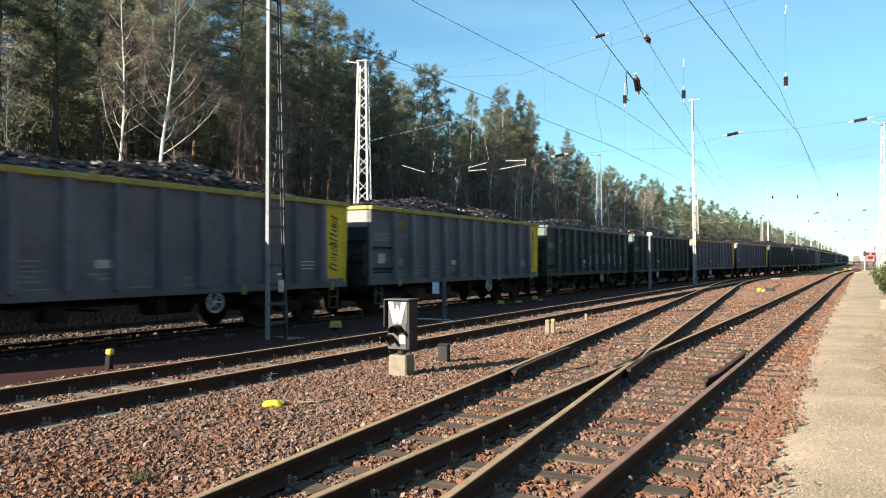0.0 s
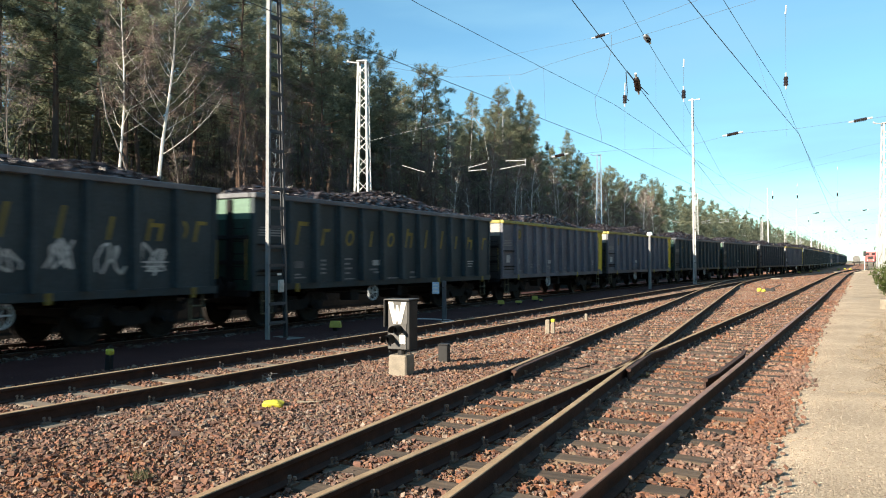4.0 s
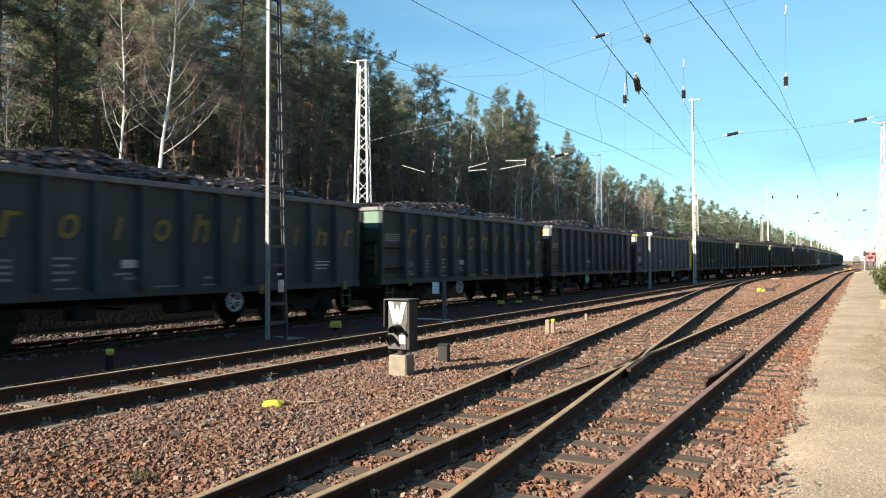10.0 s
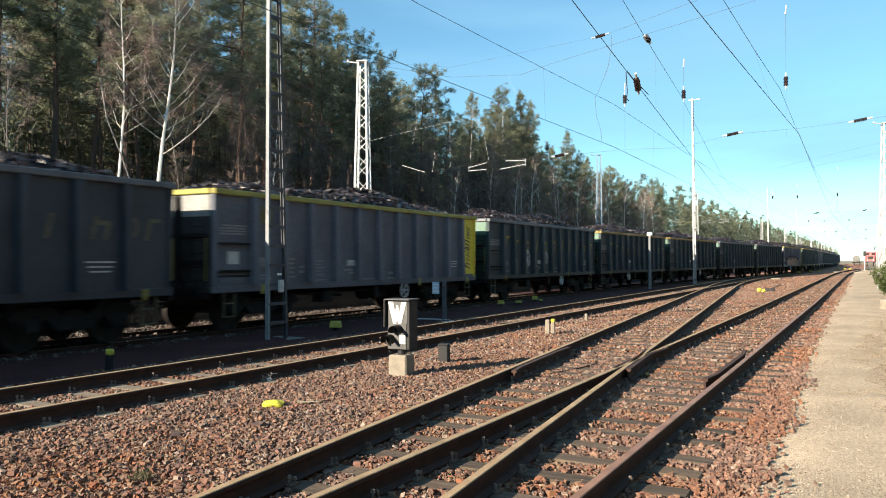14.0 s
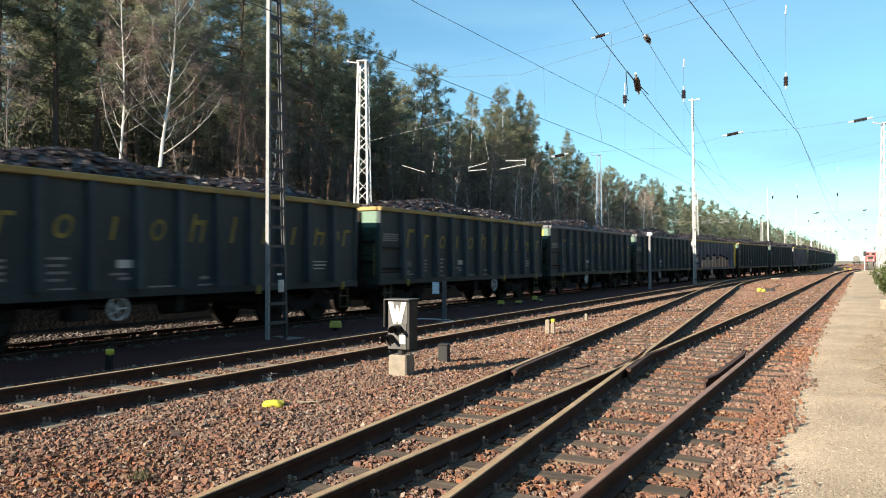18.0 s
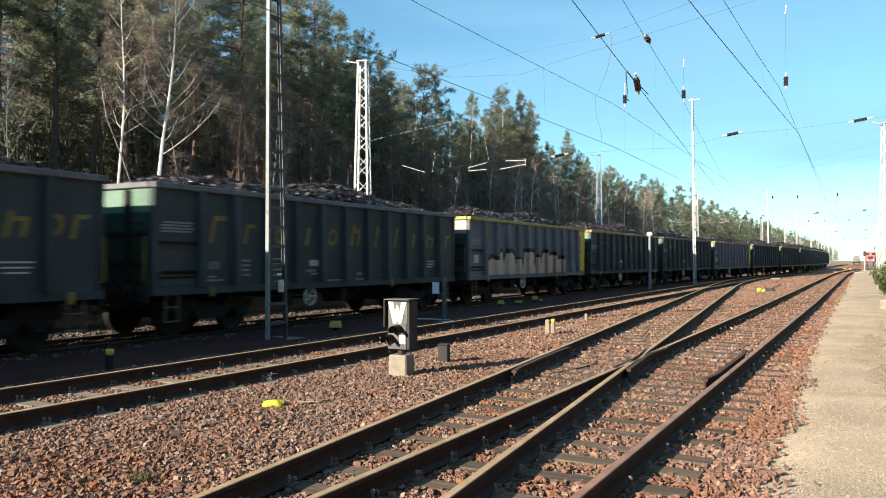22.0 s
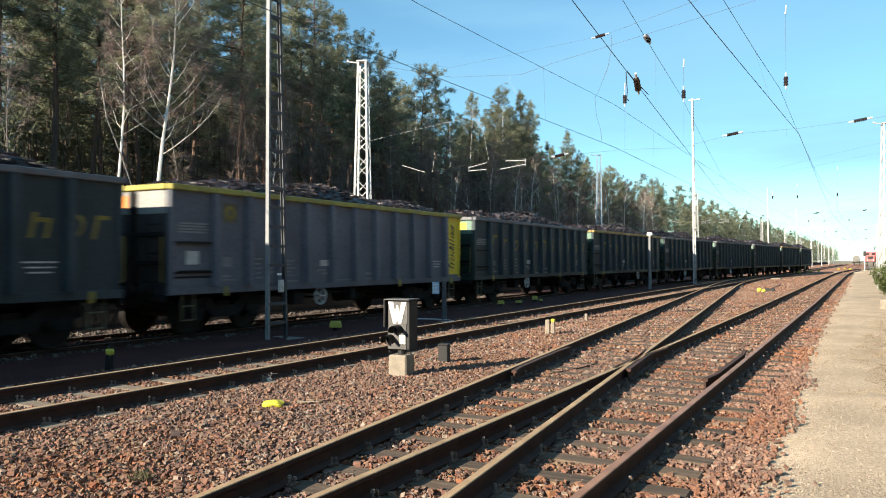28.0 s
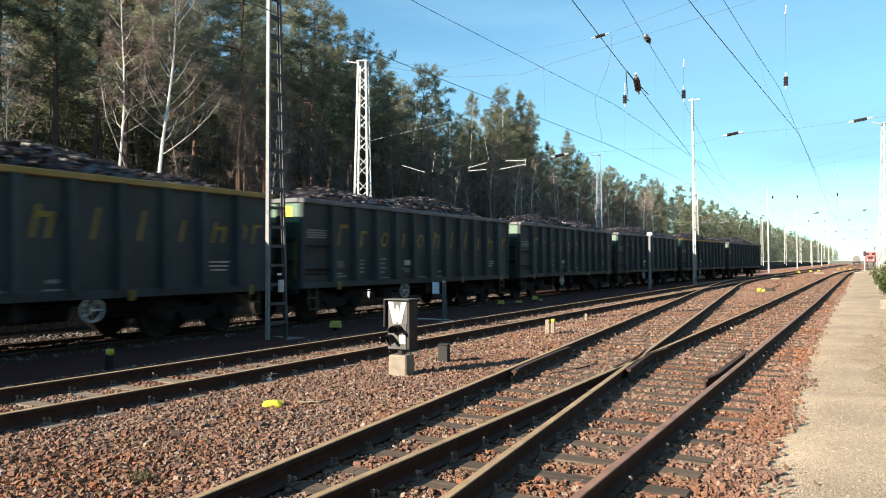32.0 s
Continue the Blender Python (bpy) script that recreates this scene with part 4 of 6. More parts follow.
def coal_heap(seed, material):
    """A lumpy heap that fills a wagon to above its rim."""
    r = np.random.default_rng(seed)
    nx, ny = 14, 64
    X, Y = np.meshgrid(np.linspace(-SIDE + 0.06, SIDE - 0.06, nx + 1), np.linspace(-BODY + 0.06, BODY - 0.06, ny + 1))

    def height(x, y):
        e = min(1, (SIDE - 0.06 - abs(x)) / 0.85)
        g = min(1, (BODY - 0.06 - abs(y)) / 2.7) ** 1.5
        swell = 0.86 + 0.16 * math.sin(y * 1.05 + seed) + 0.15 * noise.noise((x, y * 0.6, seed * 3.7))
        return TOP - 0.22 + (0.72 * swell) * math.sqrt(max(0, e)) * math.sqrt(max(0, g)) + 0.05 * noise.noise((x * 4, y * 4, seed))
    Z = np.vectorize(height)(X, Y)
    top = np.stack([X.ravel(), Y.ravel(), Z.ravel()], axis=1)
    i = np.arange(nx)[None] + (np.arange(ny) * (nx + 1))[:, None]
    quads = np.stack([i, i + 1, i + nx + 2, i + nx + 1], axis=2).reshape(-1, 4)
    tris = np.concatenate([quads[:, [0, 1, 2]], quads[:, [0, 2, 3]]])
    n = 3200
    x, y = r.uniform(-SIDE + 0.12, SIDE - 0.12, n), r.uniform(-BODY + 0.12, BODY - 0.12, n)
    z = np.array([height(a, b) for a, b in zip(x, y)]) + 0.02
    tmp = rocks("coal", np.stack([x, y, z], axis=1), r.uniform(0.038, 0.082, n) * r.choice([1, 1, 1, 1.4], n), r, 0.55)
    rv = np.zeros(len(tmp.vertices) * 3, dtype=np.float32)
    tmp.vertices.foreach_get("co", rv)
    rf = np.zeros(len(tmp.polygons) * 3, dtype=np.int32)
    tmp.loops.foreach_get("vertex_index", rf)
    bpy.data.meshes.remove(tmp)
    bed = fast_mesh("coal_bed", top, tris)
    lumps = fast_mesh("loose_coal", rv.reshape(-1, 3), rf.reshape(-1, 3))
    for me in (bed, lumps):
        me.materials.append(material)
    return bed, lumps


KINDS = ["grey", "grey", "green", "green", "grey", "grey", "green", "green", "slate", "grey", "green", "green_rim", "green_rim", "green", "green", "grey", "green_rim", "green", "grey", "green", "green_rim", "green", "green", "green", "green_rim", "green"]
HEAPS = [coal_heap(k, M["coal"]) for k in range(4)]
TRAIN, LOADS, made = [], [], {}
for i, kind in enumerate(KINDS):
    if kind in made:
        o = copy_thing(made[kind], pose(0, 0, 0))
    else:
        o = made[kind] = wagon(kind)
    TRAIN.append(o)
    c = thing("coal_load", "heap of dark hard coal filling an open wagon", "coal", "loads of the coal train")
    for nm, me in zip(("coal_bed", "loose_coal"), HEAPS[(i * 3 + i // 4) % 4]):
        o = new(nm, me)
        o.parent = c
        if nm == "loose_coal":
            tagged(o, "loose glossy black lumps of coal", kind="stuff")
    LOADS.append(c)


def graffiti(w):
    """Pale rounded and peaked painted shapes with a thick dark outline along one grey wagon."""
    S, f, low, tops = SIDE + 0.004, -BODY, 1.07, {}
    forms = ((1.54, 2.5, 1.72, "round"), (2.45, 3.2, 1.98, "peak"), (3.1, 4.2, 2.02, "round"), (4.15, 5.05, 1.95, "peak"), (5.05, 6.25, 2.0, "square"), (6.2, 7.15, 1.98, "peak"), (7.05, 7.85, 2.0, "round"), (7.8, 8.95, 1.9, "round"), (8.85, 10.1, 1.72, "round"))
    for a, b, top, form in forms:
        for grow, m, off in ((0.16, M["purple"], 0.0), (0.0, M["cream"], 0.004)):
            y0, y1, t, c, wd = f + a - 0.02 - 0.6 * grow, f + b + 0.02 + 0.6 * grow, top + 1.1 * grow, f + (a + b) / 2, b - a
            if form == "peak":
                o = [(y0, low), (y1, low), (y1 - 0.04, 1.35), (c + 0.22 * wd, 1.35 + 0.6 * (t - 1.35)), (c + 0.05, t), (c - 0.08, t - 0.03), (c - 0.25 * wd, 1.35 + 0.5 * (t - 1.35)), (y0 + 0.02, 1.3)]
            elif form == "square":
                o = [(y0, low), (y1, low), (y1 - 0.03, 1.4), (y1 - 0.06, t - 0.02), (c, t), (y0 + 0.08, t - 0.03), (y0 + 0.03, 1.4)]
            else:
                o = [(y0, low), (y1, low)] + [(c + (y1 - c) * math.cos(math.pi * k / 8), 1.35 + (t - 1.35) * math.sin(math.pi * k / 8) ** 0.8) for k in range(9)]
            bm = bmesh.new()
            prism(bm, o, "x", S + off, S + off + 0.003)
            part("graffiti", bm, m, w, "pale graffiti shape" if m is M["cream"] else "dark graffiti outline")
            edge = sorted((p for p in o if p[1] > low), key=lambda p: p[0])
            for y in RIBS:   # the paint goes on over the ribs
                if y0 < y < y1:
                    z = float(np.interp(y, [p[0] for p in edge], [p[1] for p in edge]))
                    tops[m.name] = {**tops.get(m.name, {}), y: max(z, tops.get(m.name, {}).get(y, 0))}
    for m, off in ((M["purple"], 0.002), (M["cream"], 0.005)):
        for y, z in tops[m.name].items():
            bm, rings = bmesh.new(), []
            for zz in (FLOOR + 0.03, z):
                deep = 0.045 + 0.125 + (0.085 - 0.125) * (zz - FLOOR) / (TOP - FLOOR) + off
                rings.append([bm.verts.new((SIDE + u, y + v, zz)) for u, v in ((0.004, -0.10 - off), (deep, -0.078 - off), (deep, 0.078 + off), (0.004, 0.10 + off))])
            for k in range(3):
                bm.faces.new((rings[0][k], rings[0][k + 1], rings[1][k + 1], rings[1][k]))
            bmesh.ops.solidify(bm, geom=bm.faces[:], thickness=0.002)
            part("graffiti", bm, m, w, "graffiti paint over a rib")
    part("graffiti", bx(S + 0.008, S + 0.011, f + 5.45, f + 5.9, 1.78, 1.85), M["purple"], w)
    for y0, y1, z0, z1, m in ((f + 1.05, f + 1.75, 1.75, 2.0, M["rose"]), (f + 1.0, f + 1.5, 1.05, 1.45, M["rose"]), (f + 0.35, f + 0.95, 1.0, 1.5, M["lilac"]), (BODY - 2.5, BODY - 1.15, 1.02, 1.55, M["lilac"])):
        bm = bmesh.new()
        prism(bm, [(y0, z0), ((y0 + y1) / 2, z0 - 0.03), (y1, z0 + 0.06), (y1 - 0.05, z1 - 0.1), ((y0 + y1) / 2, z1), (y0 + 0.05, z1 - 0.12)], "x", S, S + 0.003)
        part("graffiti", bm, m, w, "small patch of coloured graffiti")


M["rose"] = mat("faded_red_spray", (0.26, 0.035, 0.06), (0.34, 0.06, 0.09), 3, 0.6, 0, 0.05, 30)
M["purple"] = mat("dark_purple_spray", (0.012, 0.010, 0.016), (0.024, 0.019, 0.03), 4, 0.6, 0, 0.05, 30)
M["cream"] = mat("cream_spray", (0.56, 0.42, 0.335), (0.68, 0.53, 0.43), 2, 0.6, 0, 0.05, 30)
M["lilac"] = mat("lilac_spray", (0.19, 0.16, 0.29), (0.25, 0.21, 0.36), 2, 0.6, 0, 0.05, 30)
graffiti(TRAIN[15])
tagged(TRAIN[15], "grey open coal wagon with pale graffiti and yellow end panel")

for i in (0, 1, 2, 6, 9, 10, 12, 20):
    for o in TRAIN[i].children:
        if o.name.startswith("hand_wheel"):
            o.matrix_basis = pose(1.40, -BODY + 8.05, 0.72)

M["orange"] = mat("orange_sticker", (0.70, 0.22, 0.04), (0.78, 0.30, 0.06), 4, 0.5, 0, 0, 30)
for i in (4, 18):
    part("sticker", bx(-0.16, 0.16, -BODY - 0.017, -BODY - 0.0125, TOP - 0.50, TOP - 0.22), M["orange"], TRAIN[i], "orange rectangular sticker")

for i in (8, 13, 19, 21):
    part("sticker", bx(0.86, 1.12, -BODY - 0.017, -BODY - 0.0125, TOP - 0.48, TOP - 0.20), M["yellow_paint"], TRAIN[i], "yellow square sticker")


def tags(w, seed, spots):
    """Thin pale scrawled loops of spray paint on a green wagon."""
    r = random.Random(seed)
    for y0, z0, wd, ht in spots:
        bm, pts, turn = bmesh.new(), [], r.uniform(2.0, 4.5)
        for k in range(15):
            a = k / 14
            pts.append((y0 + wd * (a - 0.5) + 0.22 * wd * math.sin(a * 6.283 * turn + seed) + r.gauss(0, 0.02), z0 + ht * 0.45 * math.cos(a * 6.283 * turn * 0.8 + y0) + r.gauss(0, 0.05)))
        for (a, b), (c, d) in zip(pts, pts[1:]):
            ln = math.hypot(c - a, d - b) or 1
            u, v = -(d - b) / ln * 0.026, (c - a) / ln * 0.026
            prism(bm, [(a - u, b - v), (c - u, d - v), (c + u, d + v), (a + u, b + v)], "x", SIDE + 0.007, SIDE + 0.010)
        part("graffiti", bm, M["white_mark"], w, "thin pale scrawled spray paint")


tags(TRAIN[2], 4, [(-BODY + 5.98, 1.68, 0.5, 0.55), (-BODY + 7.03, 1.72, 0.5, 0.6), (-BODY + 8.08, 1.66, 0.5, 0.45), (-BODY + 9.13, 1.75, 0.45, 0.6), (-BODY + 10.18, 1.70, 0.5, 0.55), (-BODY + 11.23, 1.68, 0.5, 0.5)])
tags(TRAIN[10], 7, [(-BODY + 3.88, 1.72, 0.5, 0.7), (-BODY + 5.98, 1.74, 0.5, 0.6)])

# ---- masts and overhead line ----


def lattice_mast(x, y, h, base, top, material, label, yaw=0.0):
    """Four tapering angle legs with crossed braces on every face."""
    m = thing("catenary_mast", label, "catenary mast", "catenary masts", m=pose(x, y, GROUND, 0, 0, yaw))

    def corner(k, z):
        w = (base + (top - base) * z / h) / 2
        sx, sy = ((-1, -1), (1, -1), (1, 1), (-1, 1))[k]
        return Vector((sx * w, sy * w, z))
    for k in range(4):
        bm = bmesh.new()
        a, b = corner(k, 0), corner(k, h)
        s = 0.036
        ring = []
        for c in (a, b):
            ring.append([bm.verts.new(c + Vector(o)) for o in ((-s, -s, 0), (s, -s, 0), (s, s, 0), (-s, s, 0))])
        for i in range(4):
            bm.faces.new((ring[0][i], ring[0][(i + 1) % 4], ring[1][(i + 1) % 4], ring[1][i]))
        bm.faces.new(ring[1])
        part("leg", bm, material, m)
    for k in range(4):
        bm = bmesh.new()
        z, left = 0.3, True
        near = y < 60 and x < 0
        while z < h - 0.4:
            st = 1.0 * (base + (top - base) * z / h)
            p, q = (corner(k, z), corner((k + 1) % 4, min(h, z + st)))
            if not left:
                p, q = corner((k + 1) % 4, z), corner(k, min(h, z + st))
            if near:
                part("brace", tube(bmesh.new(), p, q, 0.016, n=4), material, m)
            else:
                tube(bm, p, q, 0.024, n=4)
            z += st
            left = not left
        if near:
            bm.free()
        else:
            tagged(part("bracing", bm, material, m), kind="stuff")
    part("head_plate", bx(-top / 2 - 0.06, top / 2 + 0.06, -top / 2 - 0.06, top / 2 + 0.06, h, h + 0.05), material, m)
    bm = bmesh.new()
    tube(bm, (-top * 0.4, 0, h - 0.02), (-top - 0.35, 0.0, h + 0.05), 0.03, n=6)
    tube(bm, (-top - 0.30, 0, h + 0.03), (-top - 0.30, 0, h + 0.12), 0.045, n=8)
    part("bracket", bm, material, m)
    part("footing", bx(-base * 0.8, base * 0.8, -base * 0.8, base * 0.8, -0.3, 0.06, bevel=0.03), M["concrete_grey"], m)
    return m


def channel_mast(x, y, h, label, full=True, base=0.55, top=0.10):
    """Two tapering channel legs joined by batten plates."""
    m = thing("catenary_mast", label, "catenary mast", "catenary masts", m=pose(x, y, GROUND, -0.3, -0.6, 86))
    for s in (-1, 1):
        bm = bmesh.new()
        rings = []
        for z, w in ((0, base / 2), (h, top / 2)):
            u, p, q = s * w, 0.028, 0.048
            o = [(u - s * p, -q), (u + s * p, -q), (u + s * p, q), (u - s * p, q), (u - s * p, q - 0.012), (u + s * (p - 0.012), q - 0.012), (u + s * (p - 0.012), -q + 0.012), (u - s * p, -q + 0.012)]
            rings.append([bm.verts.new((a, b, z)) for a, b in o])
        k = len(rings[0])
        for i in range(k):
            bm.faces.new((rings[0][i], rings[0][(i + 1) % k], rings[1][(i + 1) % k], rings[1][i]))
        bm.faces.new(rings[1])
        bmesh.ops.recalc_face_normals(bm, faces=bm.faces)
        # Near mast: sun and shade go into the paint, lighter left leg, darker right.
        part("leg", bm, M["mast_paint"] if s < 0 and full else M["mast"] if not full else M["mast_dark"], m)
    z = 0.35
    while z < h - 0.3:
        w = (base + (top - base) * z / h) / 2
        for f in (-0.054, 0.054):
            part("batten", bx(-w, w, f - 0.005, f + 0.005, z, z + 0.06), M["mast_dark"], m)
        z += 0.42 if full else 1.2
    part("footing", bx(-0.45, 0.5, -0.42, 0.42, -0.3, 0.03, bevel=0.03), M["concrete_grey"], m)
    if full:
        part("switch_box", bx(-0.02, 0.12, -0.13, -0.060, 1.05, 1.32, bevel=0.01), M["white_mark"], m, "small pale box on the mast")
        part("number_plate", bx(-0.03, 0.10, -0.067, -0.0605, 1.42, 1.47), M["white_paint"], m)
    return m


channel_mast(-11.37, 13.01, 13.4, "grey steel catenary mast of two channels with battens between tracks")
tall = channel_mast(-10.85, 57.0, 13.4, "slim grey catenary mast with a pale top bracket", False)
part("bracket", bx(-0.55, 0.3, -0.04, 0.04, 13.25, 13.32, bevel=0.015), M["white_paint"], tall, "pale crosswise top bracket").matrix_basis = pose(0, 0, 0, 0, 0, 90)
for yy in (118, 169, 216, 263, 310, 357):
    channel_mast(-12.3, yy, 12.0, "slim grey catenary mast beside the far track", False)
lattice_mast(-17.24, 24.69, 9.5, 0.68, 0.30, M["mast"], "pale galvanised lattice catenary mast behind the train", 20)
lattice_mast(-17.4, 55.4, 9.55, 0.46, 0.26, M["blue_mast"], "bluish painted lattice catenary mast behind the train", 20)
for yy in (92, 155, 202, 250, 297, 345, 393, 440, 490):
    lattice_mast(-17.3, yy, 9.5, 0.45, 0.26, M["mast"], "pale lattice catenary mast along the forest", 10)
for xx, yy in ((2.15, 140), (2.3, 190), (2.5, 240)):
    lattice_mast(xx, yy, 11.5, 0.6, 0.3, M["mast"], "pale lattice catenary mast beside the gravel path", 10)

lattice_mast(1.02, 52, 9.8, 0.75, 0.36, M["mast"], "pale lattice catenary mast beside the gravel path", 18)


def wire(name, label, pts, r=0.0075, m="wire"):
    ob = part(name, polyline(bmesh.new(), pts, r, 4), M[m], None)
    return tagged(ob, label, "wire", "overhead wires")


SPANS = [-22, 26, 73, 120, 167, 214, 261, 308]


def sagging(xf, z_top, sag):
    """A carrying wire that hangs between the supports."""
    out = []
    for a, b in zip(SPANS, SPANS[1:]):
        for k in range(8):
            u = k / 8
            y = a + (b - a) * u
            out.append((xf(y), y, z_top - 4 * sag * u * (1 - u)))
    return out


def along(*pts):
    """Straight stretches between supports: x as a function of y."""
    ys, xs = [p[0] for p in pts], [p[1] for p in pts]
    return lambda y: float(np.interp(y, ys, xs))


def over_p(y):
    return x_pp(y) if y < 70 else C_X


CONTACT_C = along((-22, -8.6), (9, -8.15), (13, -8.05), (26, -7.6), (73, -8.6), (120, -8.1), (167, -8.7), (308, -8.4))
CARRY_C = along((-22, -8.7), (13, -8.12), (27, -7.6), (73, -8.4), (308, -8.4))
CONTACT_Q = along((-22, -3.2), (12, -2.32), (26, -1.82), (73, -2.6), (120, -2.2), (308, -2.9))
CARRY_Q = along((-22, -2.45), (26, -2.35), (73, -2.45), (308, -2.9))
LINES = [(CARRY_Q, CONTACT_Q, 6.9, 0.55, 5.45, "track by the path"), (over_p, over_p, 7.0, 0.30, 5.45, "diverging track"), (CARRY_C, CONTACT_C, 6.95, 0.12, 5.45, "middle track"), (x_d, x_d, 6.75, 0.5, 5.4, "far track")]
for xf, xg, z1, sag, z0, nm in LINES:
    far = 71 if nm == "diverging track" else 400
    wire("carrying_wire", "dark sagging carrying wire above the " + nm, [p for p in sagging(xf, z1, sag) if p[1] < far], 0.0058)
    ys = [y for y in range(-22, int(min(far, 310)), 4)]
    wire("contact_wire", "dark taut contact wire above the " + nm, [(xg(y), y, z0) for y in ys], 0.0068)
    for a, b in zip(SPANS, SPANS[1:]):
        if b > min(far, 130) + 1:
            break
        for k in (1, 3, 5, 7):
            u = k / 8
            y = a + (b - a) * u
            zt = z1 - 4 * sag * u * (1 - u)
            wire("dropper", "thin dropper between carrying and contact wire", [(xf(y), y, zt), (xg(y), y, z0)], 0.0025)


def insulator(p, q, discs=5, r=0.075, parent=None):
    """A string of dark discs between two fittings."""
    p, q = Vector(p), Vector(q)
    if parent:
        o = new("insulator")
        o.parent = parent
    else:
        o = thing("insulator", "dark brown glazed insulator string with pale fittings", "insulator", "insulators of the overhead line")
    d = q - p
    part("rod", tube(bmesh.new(), p - d * 0.35, q + d * 0.35, 0.02, n=5), M["mast"], o)
    for a, b in ((p - d * 0.42, p - d * 0.05), (q + d * 0.05, q + d * 0.42)):
        part("fitting", tube(bmesh.new(), a, b, 0.024, 0.028, 6), M["mast"], o, "pale metal end fitting")
    for k in range(discs):
        c = p + d * (k + 0.5) / discs
        part("disc", tube(bmesh.new(), c - d * 0.44 / discs, c + d * 0.44 / discs, r, r * 0.7, 10), M["insul"], o)
    return o


def head_span(y, mast_y, detail=True):
    """Wires across all tracks that carry the line."""
    hs = thing("head_span", "thin wires with insulators spanning across all the tracks", "overhead line", "head spans")

    def P(x, z):
        return (x, y, z)

    def strand(name, pts, r):
        part(name, polyline(bmesh.new(), pts, r, 4), M["wire"], hs)
    strand("span_wire", [(-17.4, mast_y, 9.3), P(-14.0, 8.62), P(-11.1, 8.38), P(-10.0, 8.62), P(-2.9, 9.82), P(2.6, 10.75)], 0.005)
    strand("span_wire", [P(-8.3, 9.36), P(-7.7, 9.45), P(-4.8, 10.1), P(2.6, 11.6)], 0.005)
    strand("span_wire", [(-17.4, mast_y, 9.35), P(-14, 9.0), P(-8.3, 9.36)], 0.003)
    strand("steady_wire", [(-17.2, mast_y, 5.0), P(-15.0, 5.0), P(-12.3, 5.28), P(-9.4, 5.3), P(-7.2, 5.35), P(-5.4, 5.28), P(-3.7, 5.6), P(-1.9, 5.62), P(0.5, 5.78), P(3.0, 5.9)], 0.004)
    for x, z, up in ((-7.25, 7.0, 0.5), (-5.28, 6.97, 1.1), (-2.18, 7.05, 2.3)):
        insulator(P(x, z - 0.06), P(x, z + 0.22), 3, parent=hs)
        strand("hanger", [P(x, z + 0.4), P(x, z + up)], 0.004)
        part("clamp", tube(bmesh.new(), P(x, z + up - 0.12), P(x + 0.02, z + up + 0.14), 0.028, 0.018, 6), M["mast"], hs, "pale metal hanger clamp")
        strand("hanger", [P(x, z - 0.2), P(x, 5.4)], 0.0025)
    for x, z in ((-8.1, 9.38), (-3.75, 5.6), (-0.15, 5.73), (-9.6, 5.3)):
        if detail or z < 9:
            insulator(P(x - 0.17, z - 0.02), P(x + 0.17, z + 0.03), 6, 0.06, parent=hs)
    for bars in ((((-16.24, 5.34), (-15.19, 5.01)),), (((-13.25, 4.95), (-12.49, 4.97)), ((-13.25, 5.08), (-12.49, 5.22)), ((-13.25, 4.93), (-13.25, 5.12))), (((-11.95, 4.94), (-10.93, 5.07)), ((-11.72, 5.24), (-10.93, 5.21)), ((-10.93, 5.02), (-10.93, 5.27)))):
        bm = bmesh.new()
        for (xa, za), (xb, zb) in bars:
            tube(bm, P(xa, za), P(xb, zb), 0.0125, n=6)
        part("steady_arm", bm, M["mast"], hs, "pale metal steady arm")
    if detail:
        strand("jumper", [(-7.7, 26, 9.36), (-7.72, 26, 8.8), (-7.85, 26, 8.2), (-8.2, 26, 7.4), (-8.3, 26, 7.25), (-8.25, 26, 6.6), (-8.1, 26, 6.1), (-8.06, 26, 5.7)], 0.006)
        for pts in ([(-17.9, 6.44), (-14.0, 6.91), (-13.05, 7.0)], [(-15.58, 6.94), (-15.76, 6.17)], [(-13.08, 7.33), (-13.2, 5.12)], [(-13.05, 7.04), (-12.65, 6.47), (-12.41, 5.28)], [(-11.83, 7.3), (-11.83, 5.98)], [(-14.08, 6.9), (-14.06, 5.15)], [(-14.75, 5.75), (-14.85, 5.0)], [(-15.62, 8.2), (-15.58, 6.94)], [(-11.6, 8.45), (-11.49, 8.05), (-11.31, 7.72)]):
            part("stay_wire", polyline(bmesh.new(), [P(a, b) for a, b in pts], 0.0035, 4), M["mast"], hs)
        for xa, za, xb, zb in ((-12.98, 6.94, -12.72, 6.57), (-11.83, 6.9, -11.83, 6.5), (-13.08, 7.25, -13.09, 6.95)):
            part("rod_insulator", tube(bmesh.new(), P(xa, za), P(xb, zb), 0.02, 0.024, 6), M["mast_paint"], hs, "slim pale rod insulator")


head_span(26, 24.6)
for yy, my in ((73, 91), (120, 108), (167, 155), (214, 202)):
    head_span(yy, my, detail=False)
si = insulator((-4.40, 16.85, 5.32), (-4.36, 16.55, 5.50), 3, 0.075)
insulator((-4.52, 18.05, 6.80), (-4.56, 18.5, 6.82), 3, 0.07)
part("jumper", polyline(bmesh.new(), [(-4.35, 15.7, 5.45), (-4.38, 15.9, 5.1), (-4.42, 16.0, 4.95), (-4.40, 16.1, 4.93)], 0.010, 5), M["wire"], si)
part("jumper", polyline(bmesh.new(), [(-4.33, 15.7, 5.47), (-4.36, 16.4, 5.42), (-4.37, 17.2, 5.38), (-4.38, 17.7, 5.36)], 0.010, 5), M["wire"], si)

